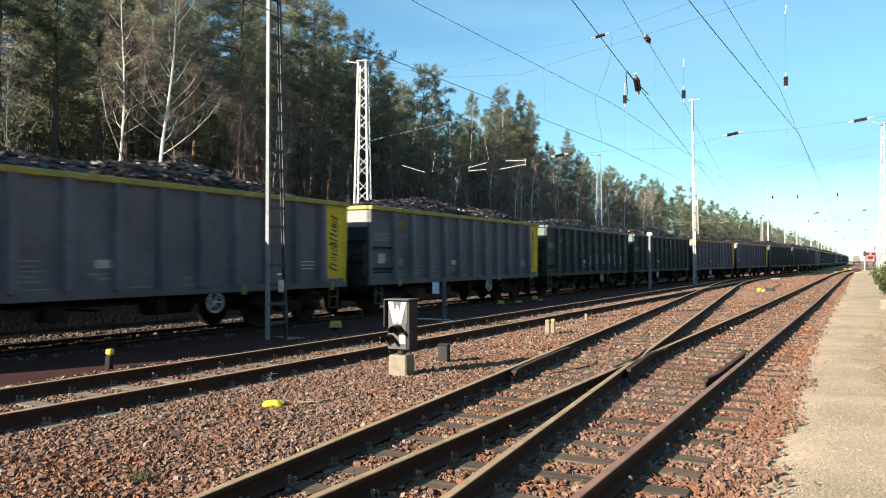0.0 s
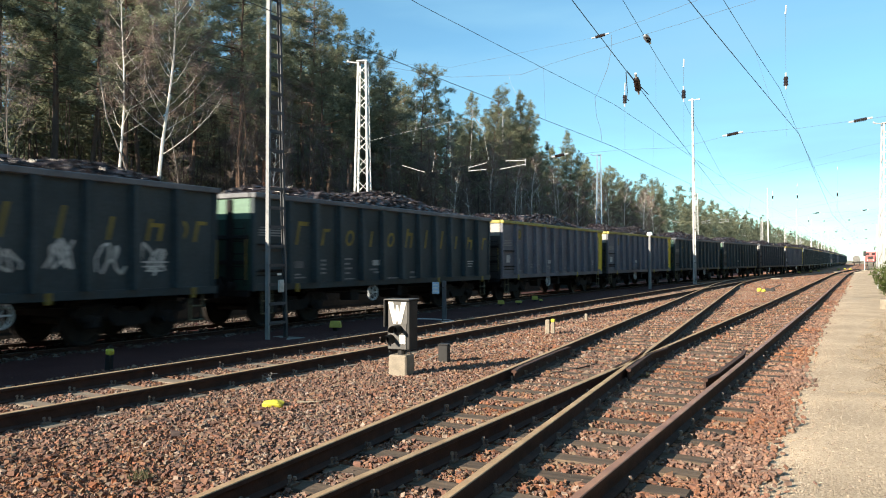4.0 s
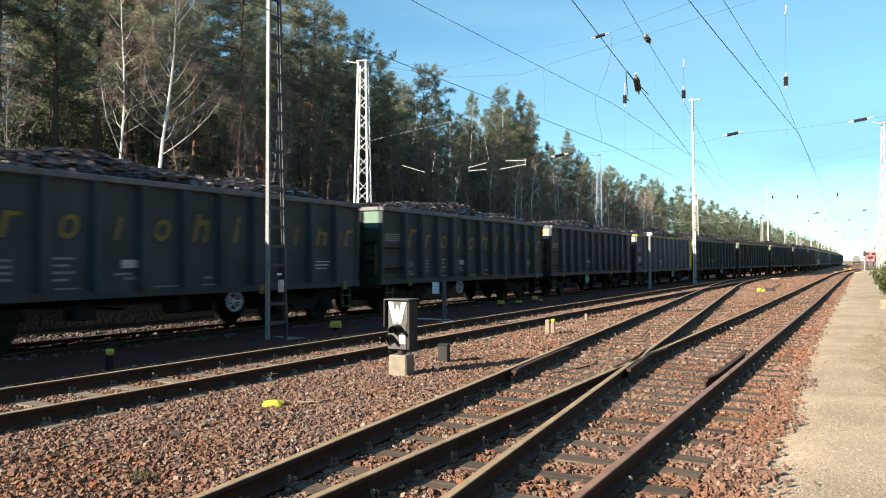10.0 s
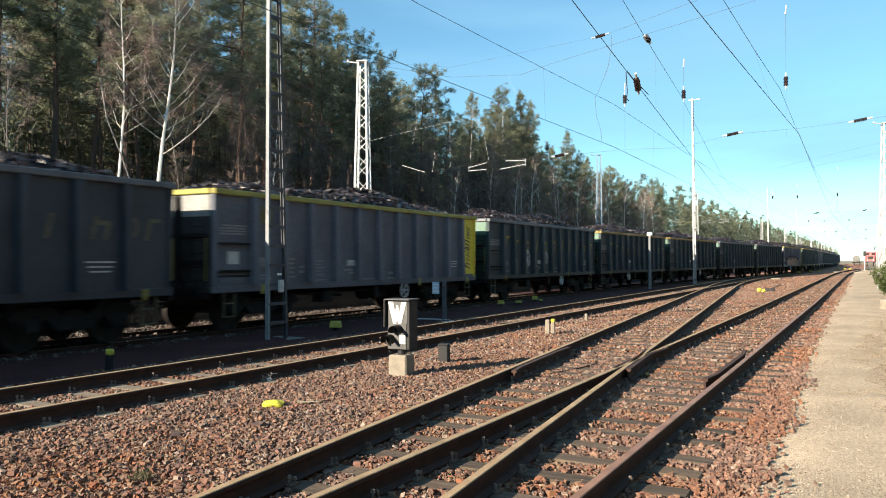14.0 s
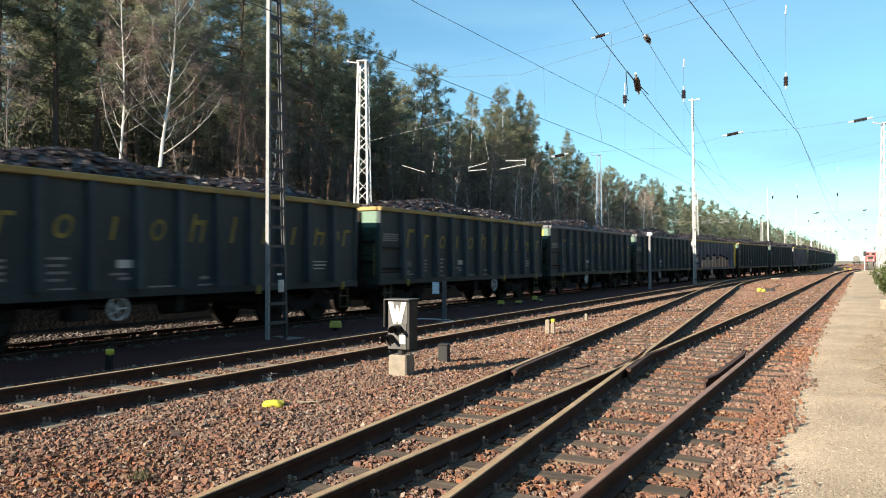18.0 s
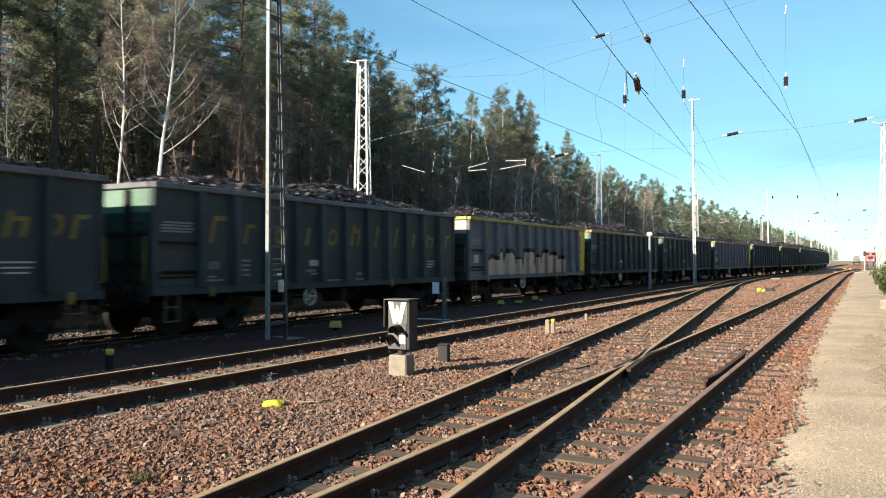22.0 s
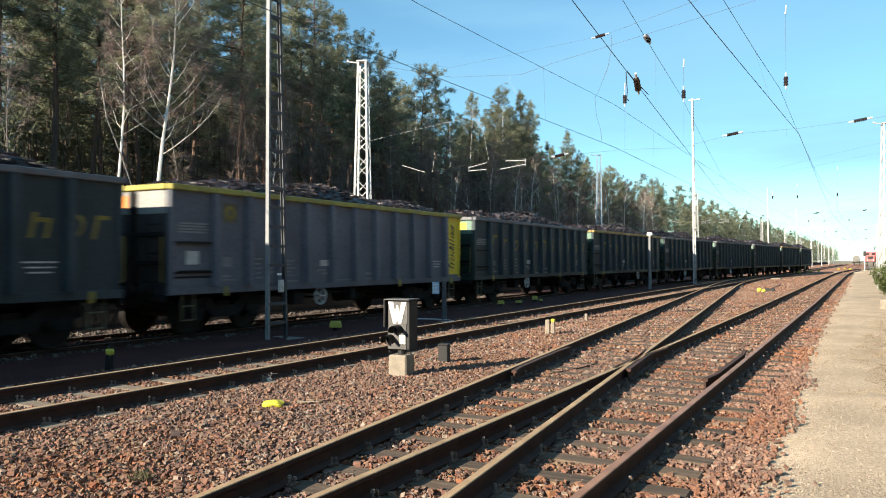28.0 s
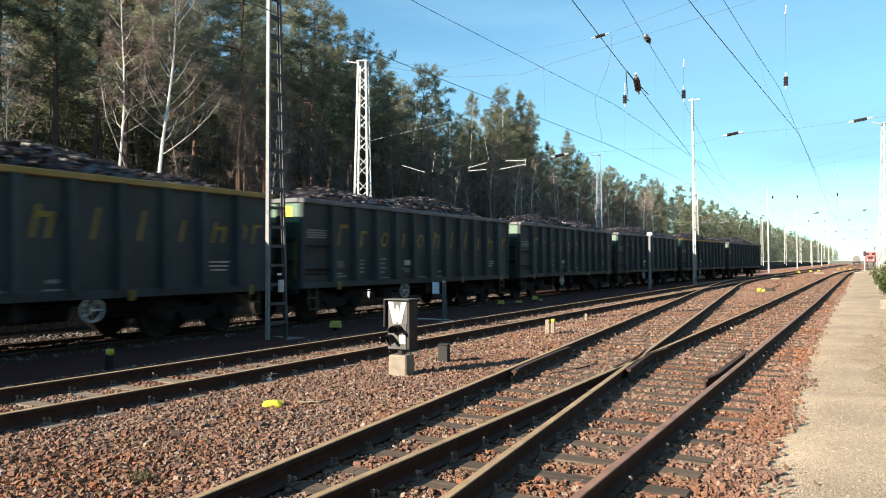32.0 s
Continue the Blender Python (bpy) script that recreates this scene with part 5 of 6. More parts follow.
# ---- the forest ----


def tufts(centres, per, size, rng, flat=0.55, wide=0.17):
    """Sprays of narrow triangles round each centre."""
    n = len(centres) * per
    c = np.repeat(np.asarray(centres), per, axis=0)
    d = rng.normal(0, 1, (n, 3))
    d[:, 2] = d[:, 2] * flat + 0.18
    d /= np.linalg.norm(d, axis=1)[:, None]
    s = rng.normal(0, 1, (n, 3))
    s -= d * np.sum(s * d, axis=1)[:, None]
    s /= np.linalg.norm(s, axis=1)[:, None]
    ln = size * rng.uniform(0.6, 1.3, (n, 1))
    p = c + rng.normal(0, 1, (n, 3)) * size * 0.5
    tri = np.stack([p - s * ln * wide, p + s * ln * wide, p + d * ln * 1.15], axis=1)
    return tri.reshape(-1, 3), np.arange(n * 3).reshape(-1, 3)


def pine_parts(seed, h, base, radius, grain, per, size, point=0.6):
    """Trunk and crown of a forest pine: bare below, uneven boughs above that carry pads of needles."""
    r = np.random.default_rng(seed)
    bm = bmesh.new()
    lean = r.normal(0, 0.25, 2)
    pts = [Vector((lean[0] * (z / h) ** 2 + 0.05 * math.sin(z + seed), lean[1] * (z / h) ** 2 + 0.05 * math.cos(z * 0.8 + seed), z)) for z in np.linspace(0, h * 0.97, 9)]
    r0 = h * 0.0075 + 0.015
    for i in range(8):
        tube(bm, pts[i], pts[i + 1], r0 * (1 - i / 8.6), r0 * (1 - (i + 1) / 8.6), 7, caps=False)
    centres = []

    def on_trunk(z):
        u = max(0, min(7.999, z / (h * 0.97) * 8))
        i = int(u)
        return pts[i].lerp(pts[i + 1], u - i)
    z, turn = h * base, 0.0
    heavy, side = r.uniform(0, 6.28), (0.25 if point < 0.7 else 0.1) + 0.25 * r.uniform()   # the crown is fuller on one side
    while z < h * 0.985:
        u = (z / h - base) / (1 - base)
        strength = (r.uniform(0.55, 1.2) if point < 0.7 else r.uniform(0.7, 1.1)) * (1 if r.uniform() < 0.82 else 0.4)
        prof = radius * (0.50 + 0.50 * min(1, u * 2.6)) * (1 - u) ** point * strength + 0.12
        turn += r.uniform(0.4, 1.2)
        count = int(r.integers(2, 6)) if u < 0.9 else 3
        for k in range(count):
            a = turn + 6.283 * k / count + r.normal(0, 0.35)
            ln = prof * r.uniform(0.45, 1.25) * (1 + side * math.cos(a - heavy))
            o = on_trunk(z + r.normal(0, 0.16))
            out, across = Vector((math.cos(a), math.sin(a), 0)), Vector((-math.sin(a), math.cos(a), 0))
            rise = ln * (0.10 + 0.70 * u) * r.uniform(0.2, 1.4) + 0.10
            tip = o + out * ln + Vector((0, 0, rise))
            knee = o + out * ln * 0.55 + Vector((0, 0, rise * 0.3))
            tube(bm, o, knee, 0.012 + 0.012 * ln, 0.009, 3, caps=False)
            tube(bm, knee, tip, 0.009, 0.004, 3, caps=False)
            n = max(2, int(round(2.2 * ln / grain)))
            for j in range(n):
                w = 0.30 + 0.74 * math.sqrt((j + r.uniform(0.1, 0.9)) / n)
                c = o.lerp(knee, w / 0.55) if w < 0.55 else knee.lerp(tip, (w - 0.55) / 0.45)
                sp = 0.07 + 0.20 * ln * (1.15 - w)
                centres.append(c + across * r.normal(0, sp) + Vector((0, 0, r.normal(0.05, 0.07 + 0.03 * ln))))
        z += r.uniform(0.26, 0.60) * (1.15 - 0.45 * u)
    for k in range(6):   # the leader, with short upright shoots
        centres.append(on_trunk(h * 0.97) + Vector((r.normal(0, 0.05), r.normal(0, 0.05), h * 0.008 * k)))
    tube(bm, on_trunk(h * 0.97), on_trunk(h * 0.97) + Vector((0, 0, h * 0.045)), 0.012, 0.004, 3, caps=False)
    for k in range(26):   # dead twigs on the bare trunk
        z = h * r.uniform(0.12, base + 0.05)
        a, ln = r.uniform(0, 6.28), r.uniform(0.5, 1.6)
        o = on_trunk(z)
        tube(bm, o, o + Vector((math.cos(a) * ln, math.sin(a) * ln, r.uniform(-0.3, 0.3))), 0.014, 0.005, 3, caps=False)
    v, f = tufts(centres, per, size, r, 0.6, 0.095)
    return bm, v, f


PINES = []
for seed, (h, base, rad, point) in enumerate(((16.2, 0.54, 2.4, 0.95), (17.2, 0.47, 2.6, 0.5), (15.2, 0.50, 2.5, 1.0), (16.6, 0.53, 2.4, 0.45), (14.2, 0.46, 2.3, 1.05), (17.8, 0.49, 2.9, 0.55))):
    bm, v, f = pine_parts(seed + 3, h, base, rad, 0.34, 42, 0.14, point)
    t = thing("pine_tree", "tall green pine with bare lower trunk in the forest", "tree", "pines of the forest")
    part("trunk", bm, M["pine_bark"], t)
    finish("crown", fast_mesh("crown", v, f), M["needles"], t)
    PINES.append(t)
BACK = []
for seed, (h, base, rad) in enumerate(((17.5, 0.45, 2.6), (18.6, 0.48, 2.6), (16.6, 0.40, 2.7))):
    bm, v, f = pine_parts(seed + 31, h, base, rad, 0.62, 22, 0.32)
    t = thing("pine_tree", "tall green pine deep in the forest", "tree", "pines of the forest")
    part("trunk", bm, M["pine_bark"], t)
    finish("crown", fast_mesh("crown", v, f), M["needles"], t)
    BACK.append(t)

tr = random.Random(12)
used = set()


def plant(src, k, x, y, s):
    m = pose(x, y, -0.32, 0, 0, tr.uniform(0, 360)) @ Matrix.Diagonal((s * tr.uniform(1.0, 1.28), s * tr.uniform(1.0, 1.28), s, 1))
    t = src[k % len(src)]
    if t.name in used:
        t = copy_thing(t, pose(0, 0, 0))
    else:
        used.add(t.name)
    t.matrix_basis = m
    return t


# height of the forest edge along the line: tall by the near end, then uneven
EDGE_Y = (36, 38.5, 41.5, 43.5, 46, 48, 51, 56, 59, 61, 66, 72, 76, 83, 93, 103, 112, 125)
EDGE_H = (23, 19.2, 17.2, 14.8, 17.0, 15.4, 17.3, 14.8, 16.8, 15.5, 18.5, 18.6, 16.6, 16.8, 13.2, 15.0, 12.8, 15.4)


def tallest(x, y):
    far = abs(x) / 30
    return float(np.interp(y / far, EDGE_Y, EDGE_H)) * far


HEIGHT = {t.name: max(v.co.z for v in next(c for c in t.children if c.name.startswith("crown")).data.vertices) for t in PINES + BACK}
for k, y in enumerate((37.5, 39.6, 41.2, 45.8, 51, 58.7, 66, 69.5, 72.5, 83, 102.6, 124)):
    src = PINES[(k * 5 + 1) % 6]
    plant([src], 0, -30 + tr.uniform(-0.4, 0.4), y, tallest(-30, y) / HEIGHT[src.name])
plant([PINES[1]], 0, -28.0, 22.4, 1.02)   # two pines that stand out from the edge
plant([PINES[5]], 0, -25.7, 26.7, 0.98)
k = 0
for x0, step, s, src in ((-29.5, 3.8, 0.92, PINES), (-32.8, 4.0, 0.97, PINES), (-36.5, 4.2, 0.96, PINES), (-41, 3.9, 0.90, BACK), (-46, 4.2, 0.90, BACK), (-52, 4.6, 0.92, BACK), (-60, 4.8, 0.95, BACK)):
    y = 0.595 * abs(x0) - (2.2 if x0 > -40 else -3.0)
    while y < (122 if src is PINES else 108):
        if tr.random() < 0.95:
            t = src[(k + tr.randint(0, 2)) % len(src)]
            if src is PINES and y < 40:
                t = PINES[(1, 3, 5)[k % 3]]
            px, py = x0 + tr.uniform(-1.3, 1.3) - (2.4 if y < 25 and x0 > -31 else 0), y + tr.uniform(-1.2, 1.2)
            if px > -30 and 26.5 < py < 30:   # a gap in the edge beside the tall birch
                px, py = -47.0, 31.0
            top = min(19.5 * s * tr.uniform(0.86, 1.06) * (1.08 if y < 40 else 1), tallest(px, py) * tr.uniform(0.78, 0.97))
            plant([t], 0, px, py, top / HEIGHT[t.name])
        k += 1
        y += step * (1.1 if y < 44 and src is PINES else 0.95)


def far_woods():
    """The forest edge further off, with unseen trees added for shade, in one piece."""
    V, F, n = [], [], 0
    r = np.random.default_rng(77)
    for y in list(np.arange(115, 600, 3.3)) + list(np.arange(600, 950, 9.0)):
        for x0 in ((-29.5, -33, -38) if y < 330 else (-29.5, -34)):
            h = r.uniform(11.0, 15.8)
            x, yy = x0 + r.uniform(-1.5, 1.5), y + r.uniform(-2, 2)
            cs = []
            for k in range(30 if y < 300 else 14):
                u = k / 30 if y < 300 else k / 14
                rr = 2.7 * (1 - u) ** 0.6 * r.uniform(0.3, 1.15) + 0.1
                a = r.uniform(0, 6.28)
                for w in (0.5, 1.0):
                    cs.append((x + math.cos(a) * rr * w, yy + math.sin(a) * rr * w, h * (0.12 + 0.87 * u) + r.normal(0, 0.2)))
            v, f = tufts(cs, 30 if y < 300 else 14, 0.32 if y < 300 else 0.5, r)
            V.append(v)
            F.append(f + n)
            n += len(v)
    for y in np.arange(-34, 30, 3.2):   # unseen wood beside the viewer, added for its shade
        for x0 in (-33, -38, -41, -45, -49, -55):
            if y > (0.595 * abs(x0) - 3.5 if x0 < -40 else -8 if x0 < -36 else -20):
                continue
            h, x, yy, cs = r.uniform(12, 15.0), x0 + r.uniform(-1.5, 1.5), y + r.uniform(-1.4, 1.4), []
            for k in range(34):
                u = k / 34
                rr, a = 2.6 * (1 - u) ** 0.6 * r.uniform(0.4, 1.1) + 0.2, r.uniform(0, 6.28)
                for w in (0.45, 1.0):
                    cs.append((x + math.cos(a) * rr * w, yy + math.sin(a) * rr * w, h * (0.12 + 0.87 * u) + r.normal(0, 0.2)))
            v, f = tufts(cs, 7, 1.0, r)
            V.append(v)
            F.append(f + n)
            n += len(v)
    for x, y in ((-33.6, 15.2), (-33.0, 16.6)):   # unseen trees added to shade the left edge of the view
        cs = [(x + r.normal(0, 0.8), y + r.normal(0, 0.8), r.uniform(4.5, 16.0)) for _ in range(110)]
        v, f = tufts(cs, 14, 0.7, r)
        V.append(v)
        F.append(f + n)
        n += len(v)
    for x, y in ((5.5, 480), (7.5, 510), (9.5, 495), (12, 520), (8.5, 540)):
        cs = [(x + r.normal(0, 1.2), y + r.normal(0, 1.2), r.uniform(0.5, 9.5) * r.uniform(0.5, 1)) for _ in range(60)]
        v, f = tufts(cs, 8, 0.9, r)
        V.append(v)
        F.append(f + n)
        n += len(v)
    for y in np.arange(22, 64, 2.4):   # full crowns behind the first rows
        for x0 in (-40, -45):
            if y < 0.595 * abs(x0) - 1 or 0.95 < abs(x0) / y < 1.08:
                continue
            cs = [(x0 + r.uniform(-1.8, 1.8), y + r.uniform(-1.6, 1.6), r.uniform(7.5, min(19.0, tallest(x0, y) * 0.9))) for _ in range(80)]
            v, f = tufts(cs, 16, 0.55, r, 0.55, 0.12)
            V.append(v)
            F.append(f + n)
            n += len(v)
    for y in (3.5, 7, 10.5, 14):   # low growth outside the view that shades the trunks
        for x0 in (-35.6, -38.2):
            cs = [(x0 + r.normal(0, 0.9), y + r.normal(0, 1.0), r.uniform(0.5, 11.5)) for _ in range(80)]
            v, f = tufts(cs, 14, 0.7, r)
            V.append(v)
            F.append(f + n)
            n += len(v)
    # More unseen growth, added to darken the left of the wood.
    for x, y in ((-33.2, 10.0), (-33.6, 12.6), (-33.0, 15.0), (-33.4, 17.4), (-30.8, 16.6), (-35.6, 12.0), (-36.0, 14.4), (-36.4, 17.0)):
        cs = [(x + r.normal(0, 0.8), y + r.normal(0, 0.8), r.uniform(0.5, 8.0 if x > -35 else 13.5)) for _ in range(80 if x > -35 else 130)]
        v, f = tufts(cs, 14, 0.7, r)
        V.append(v)
        F.append(f + n)
        n += len(v)
    for y in np.arange(36, 210, 3.4):   # the depth of the wood behind the front trees
        for x0 in (-68, -75):
            cs = [(x0 + r.uniform(-2, 2), y + r.uniform(-2, 2), r.uniform(6.0, 15.5)) for _ in range(70)]
            v, f = tufts(cs, 7, 1.3, r)
            V.append(v)
            F.append(f + n)
            n += len(v)
    me = fast_mesh("far_woods", np.concatenate(V), np.concatenate(F))
    tagged(finish("far_woods", me, M["needles"]), "distant green pine forest edge along the railway", "forest", kind="stuff")


far_woods()


def sky_screen_woods():
    """An unseen wood across the yard, added to keep low sky light off the train."""
    V, F, n = [], [], 0
    r = np.random.default_rng(78)
    for y in np.arange(-30, 165, 3.6):
        for x0 in (11.5, 15):
            if x0 < 0.03 * y + 5:
                continue
            h, x, yy = r.uniform(14.5, 18.0), x0 + r.uniform(-1.2, 1.2), y + r.uniform(-1.5, 1.5)
            cs = []
            for k in range(30):
                u = k / 30
                rr, a = 2.4 * (1 - u) ** 0.6 * r.uniform(0.4, 1.1) + 0.2, r.uniform(0, 6.28)
                for w in (0.4, 1.0):
                    cs.append((x + math.cos(a) * rr * w, yy + math.sin(a) * rr * w, h * (0.02 + 0.97 * u) + r.normal(0, 0.2)))
            v, f = tufts(cs, 6, 1.3, r)
            V.append(v)
            F.append(f + n)
            n += len(v)
    me = fast_mesh("far_woods", np.concatenate(V), np.concatenate(F))
    tagged(finish("far_woods", me, M["needles"]), "green pine wood along the other side of the yard", "forest", kind="stuff")


sky_screen_woods()


def bare_tree(seed, h, spread, r0, bark, label, category="tree", lean=(0, 0), twigs=5, first=0.22, rise=(0.6, 1.3)):
    """A leafless tree: a trunk that forks into rising limbs, then fine hanging twigs."""
    r = random.Random(seed)
    wood, fine = bmesh.new(), bmesh.new()
    pts = [Vector((lean[0] * (i / 9) ** 1.5 + 0.10 * math.sin(i * 1.1 + seed), lean[1] * (i / 9) ** 1.5 + 0.10 * math.cos(i * 0.9 + seed), h * i / 9)) for i in range(10)]
    for i in range(9):
        tube(wood, pts[i], pts[i + 1], r0 * (1 - i / 9.4), r0 * (1 - (i + 1) / 9.4), 7, caps=False)

    def spray(p, d, ln):
        for _ in range(twigs):
            e = Vector((d.x + r.gauss(0, 0.5), d.y + r.gauss(0, 0.5), d.z * 0.6 + r.gauss(0.1, 0.4))).normalized()
            q = p + e * ln * r.uniform(0.5, 1.1)
            tube(fine, p, q, 0.0065, 0.0035, 3, caps=False)
            for _ in range(3):
                g = Vector((e.x + r.gauss(0, 0.6), e.y + r.gauss(0, 0.6), e.z - 0.5 + r.gauss(0, 0.5))).normalized()
                s = p.lerp(q, r.uniform(0.3, 1))
                tube(fine, s, s + g * ln * r.uniform(0.3, 0.8), 0.005, 0.003, 3, caps=False)

    def limb(p, d, ln, rad, steps, depth):
        for j in range(steps):
            q = p + d * ln / steps
            tube(wood, p, q, rad * (1 - 0.8 * j / steps), rad * (1 - 0.8 * (j + 1) / steps), 5, caps=False)
            if depth and j >= 1:
                for _ in range(2 if j > 2 else 1):
                    g = Vector((d.x + r.gauss(0, 0.55), d.y + r.gauss(0, 0.55), d.z + r.uniform(-0.1, 0.5))).normalized()
                    limb(q, g, ln * r.uniform(0.25, 0.5) * (1.1 - j / steps), rad * 0.45 * (1 - 0.6 * j / steps), 3, 0)
            elif j:
                spray(q, d, 0.30 + 0.22 * ln)
            d = Vector((d.x + r.gauss(0, 0.13), d.y + r.gauss(0, 0.13), d.z + 0.13 + r.gauss(0, 0.10))).normalized()
            p = q
        spray(p, d, 0.35 + 0.2 * ln)

    n = 24 if h < 15 else 34
    for k in range(n):
        u = first + (0.97 - first) * (k + r.random()) / n
        i = min(8, int(u * 9))
        a = k * 2.4 + r.uniform(-0.6, 0.6)
        ln = spread * (1 - u) ** 0.7 * r.uniform(0.5, 1.1) + 0.3
        limb(pts[i].lerp(pts[i + 1], u * 9 - i), Vector((math.cos(a), math.sin(a), r.uniform(*rise))).normalized(), ln, max(0.011, r0 * (1 - u) * 0.22), 6 if ln > 1.5 else 4, 1)
    t = thing("birch_tree" if bark in ("birch_bark", "grey_bark", "dull_bark") else "bare_tree", label, category, "leafless trees at the forest edge")
    part("trunk", wood, M[bark], t)
    part("crown", fine, M["stem" if bark == "stem" else "twig"], t, "fine brown leafless twigs")
    return t


B = "leafless white-barked birch at the forest edge"
bare_tree(1, 15.6, 5.0, 0.115, "birch_bark", B, lean=(0.3, 0.9), first=0.40, twigs=3, rise=(0.45, 1.1)).matrix_basis = pose(-26, 22.3, -0.3)
bare_tree(2, 14.6, 3.0, 0.085, "birch_bark", B, lean=(0.1, 0.1), first=0.46, twigs=3).matrix_basis = pose(-26.76, 21.05, -0.3, 0, 0, 50)
b3 = bare_tree(3, 9.6, 2.6, 0.065, "dull_bark", "dull grey leafless birch at the forest edge", lean=(0.3, 0.4), first=0.55, twigs=1)
b3.matrix_basis = pose(-26, 15.6, -0.3)
b4 = bare_tree(4, 10.2, 2.2, 0.07, "birch_bark", "slender leafless birch sapling at the forest edge", lean=(0.5, -0.6), first=0.4, twigs=2)
b4.matrix_basis = pose(-26, 54.7, -0.3)
s1 = bare_tree(5, 9.0, 2.4, 0.075, "stem", "leafless brown sapling at the forest edge", lean=(0.3, 0.5), first=0.3, twigs=2)
s1.matrix_basis = pose(-27.6, 26.0, -0.3)
for x, y, a, s in ((-25.6, 58, 40, 0.9), (-26.4, 61, 130, 0.85), (-26, 66, 220, 0.9), (-26.2, 93, 10, 1.05), (-25.8, 99.5, 90, 1.0), (-26, 103, 190, 1.0), (-26.4, 84, 300, 1.0), (-26, 48, 70, 0.8), (-27, 30, 110, 0.9), (-26.3, 63.5, 20, 1.0), (-25.7, 69, 160, 0.85), (-26.5, 72, 260, 1.0), (-26, 76, 330, 0.9), (-26.4, 88.5, 200, 0.95), (-26.2, 110, 240, 1.0), (-26.5, 52, 180, 0.7)):
    o = copy_thing(b4, pose(0.92 * x, 0.92 * y, -0.3, 0, 0, a))
    o.scale = (s, s, s)
for k, y in enumerate([24.5, 27, 28, 31, 33, 35, 38, 41, 44, 47, 50, 53, 57, 62, 67, 72, 77, 82, 88, 94, 100, 108, 116, 125]):
    o = copy_thing(s1, pose(-27 + tr.uniform(-1.6, 1.4), y, -0.3, 0, 0, tr.uniform(0, 360)))
    g = tr.uniform(0.6, 1.15)
    o.scale = (g * 1.15, g * 1.15, g)


y1 = bare_tree(6, 10.5, 0.9, 0.055, "grey_bark", "thin pale leafless young tree at the forest edge", lean=(0.2, 0.3), first=0.35, twigs=1)
y1.matrix_basis = pose(-25.4, 29.5, -0.3)
y2 = bare_tree(7, 11.5, 0.8, 0.075, "pine_bark", "slim brown half-dead young tree at the forest edge", lean=(-0.3, 0.2), first=0.5, twigs=1)
y2.matrix_basis = pose(-26.2, 32.5, -0.3)
for k in range(34):
    y = 24.0 + 1.05 * k + tr.uniform(-0.5, 0.5)
    o = copy_thing((y1, y2, y2)[k % 3], pose(-25.6 + tr.uniform(-1.8, 1.2), y, -0.3, tr.uniform(-3, 3), tr.uniform(-3, 3), tr.uniform(0, 360)))
    g = tr.uniform(0.65, 1.1)
    o.scale = (g, g, g)
lean_stem = part("leaning_stem", polyline(bmesh.new(), [(-23.8, 20.1, 0.2), (-24.0, 19.8, 3.4), (-24.2, 19.2, 5.2), (-24.4, 18.6, 6.8), (-24.5, 18.4, 8.2)], 0.024, 6), M["grey_bark"], None)
tagged(lean_stem, "thin pale stem leaning over at the forest edge", "tree")
snag = part("tree_snag", polyline(bmesh.new(), [(-24.6, 27.2, -0.3), (-24.55, 27.2, 3.0), (-24.6, 27.25, 6.2)], 0.085, 8), M["red_bark"], None)
tagged(snag, "reddish bare snag of a pine at the forest edge", "tree")


def underwood():
    """Low brown scrub under the trees."""
    r = random.Random(9)
    bm = bmesh.new()
    for _ in range(1700):
        y = r.uniform(13, 130)
        p = Vector((r.uniform(-34, -24.5), y, -0.3))
        for _ in range(3):
            q = p + Vector((r.gauss(0, 0.35), r.gauss(0, 0.35), r.uniform(1.0, 5.0)))
            tube(bm, p, q, 0.014, 0.005, 3, caps=False)
            for _ in range(3):
                s = p.lerp(q, r.uniform(0.4, 1))
                tube(bm, s, s + Vector((r.gauss(0, 0.35), r.gauss(0, 0.35), r.uniform(0.1, 0.7))), 0.007, 0.003, 3, caps=False)
    tagged(part("underwood", bm, M["stem"], None), "low leafless brown scrub under the pines", "shrubs", kind="stuff")


underwood()


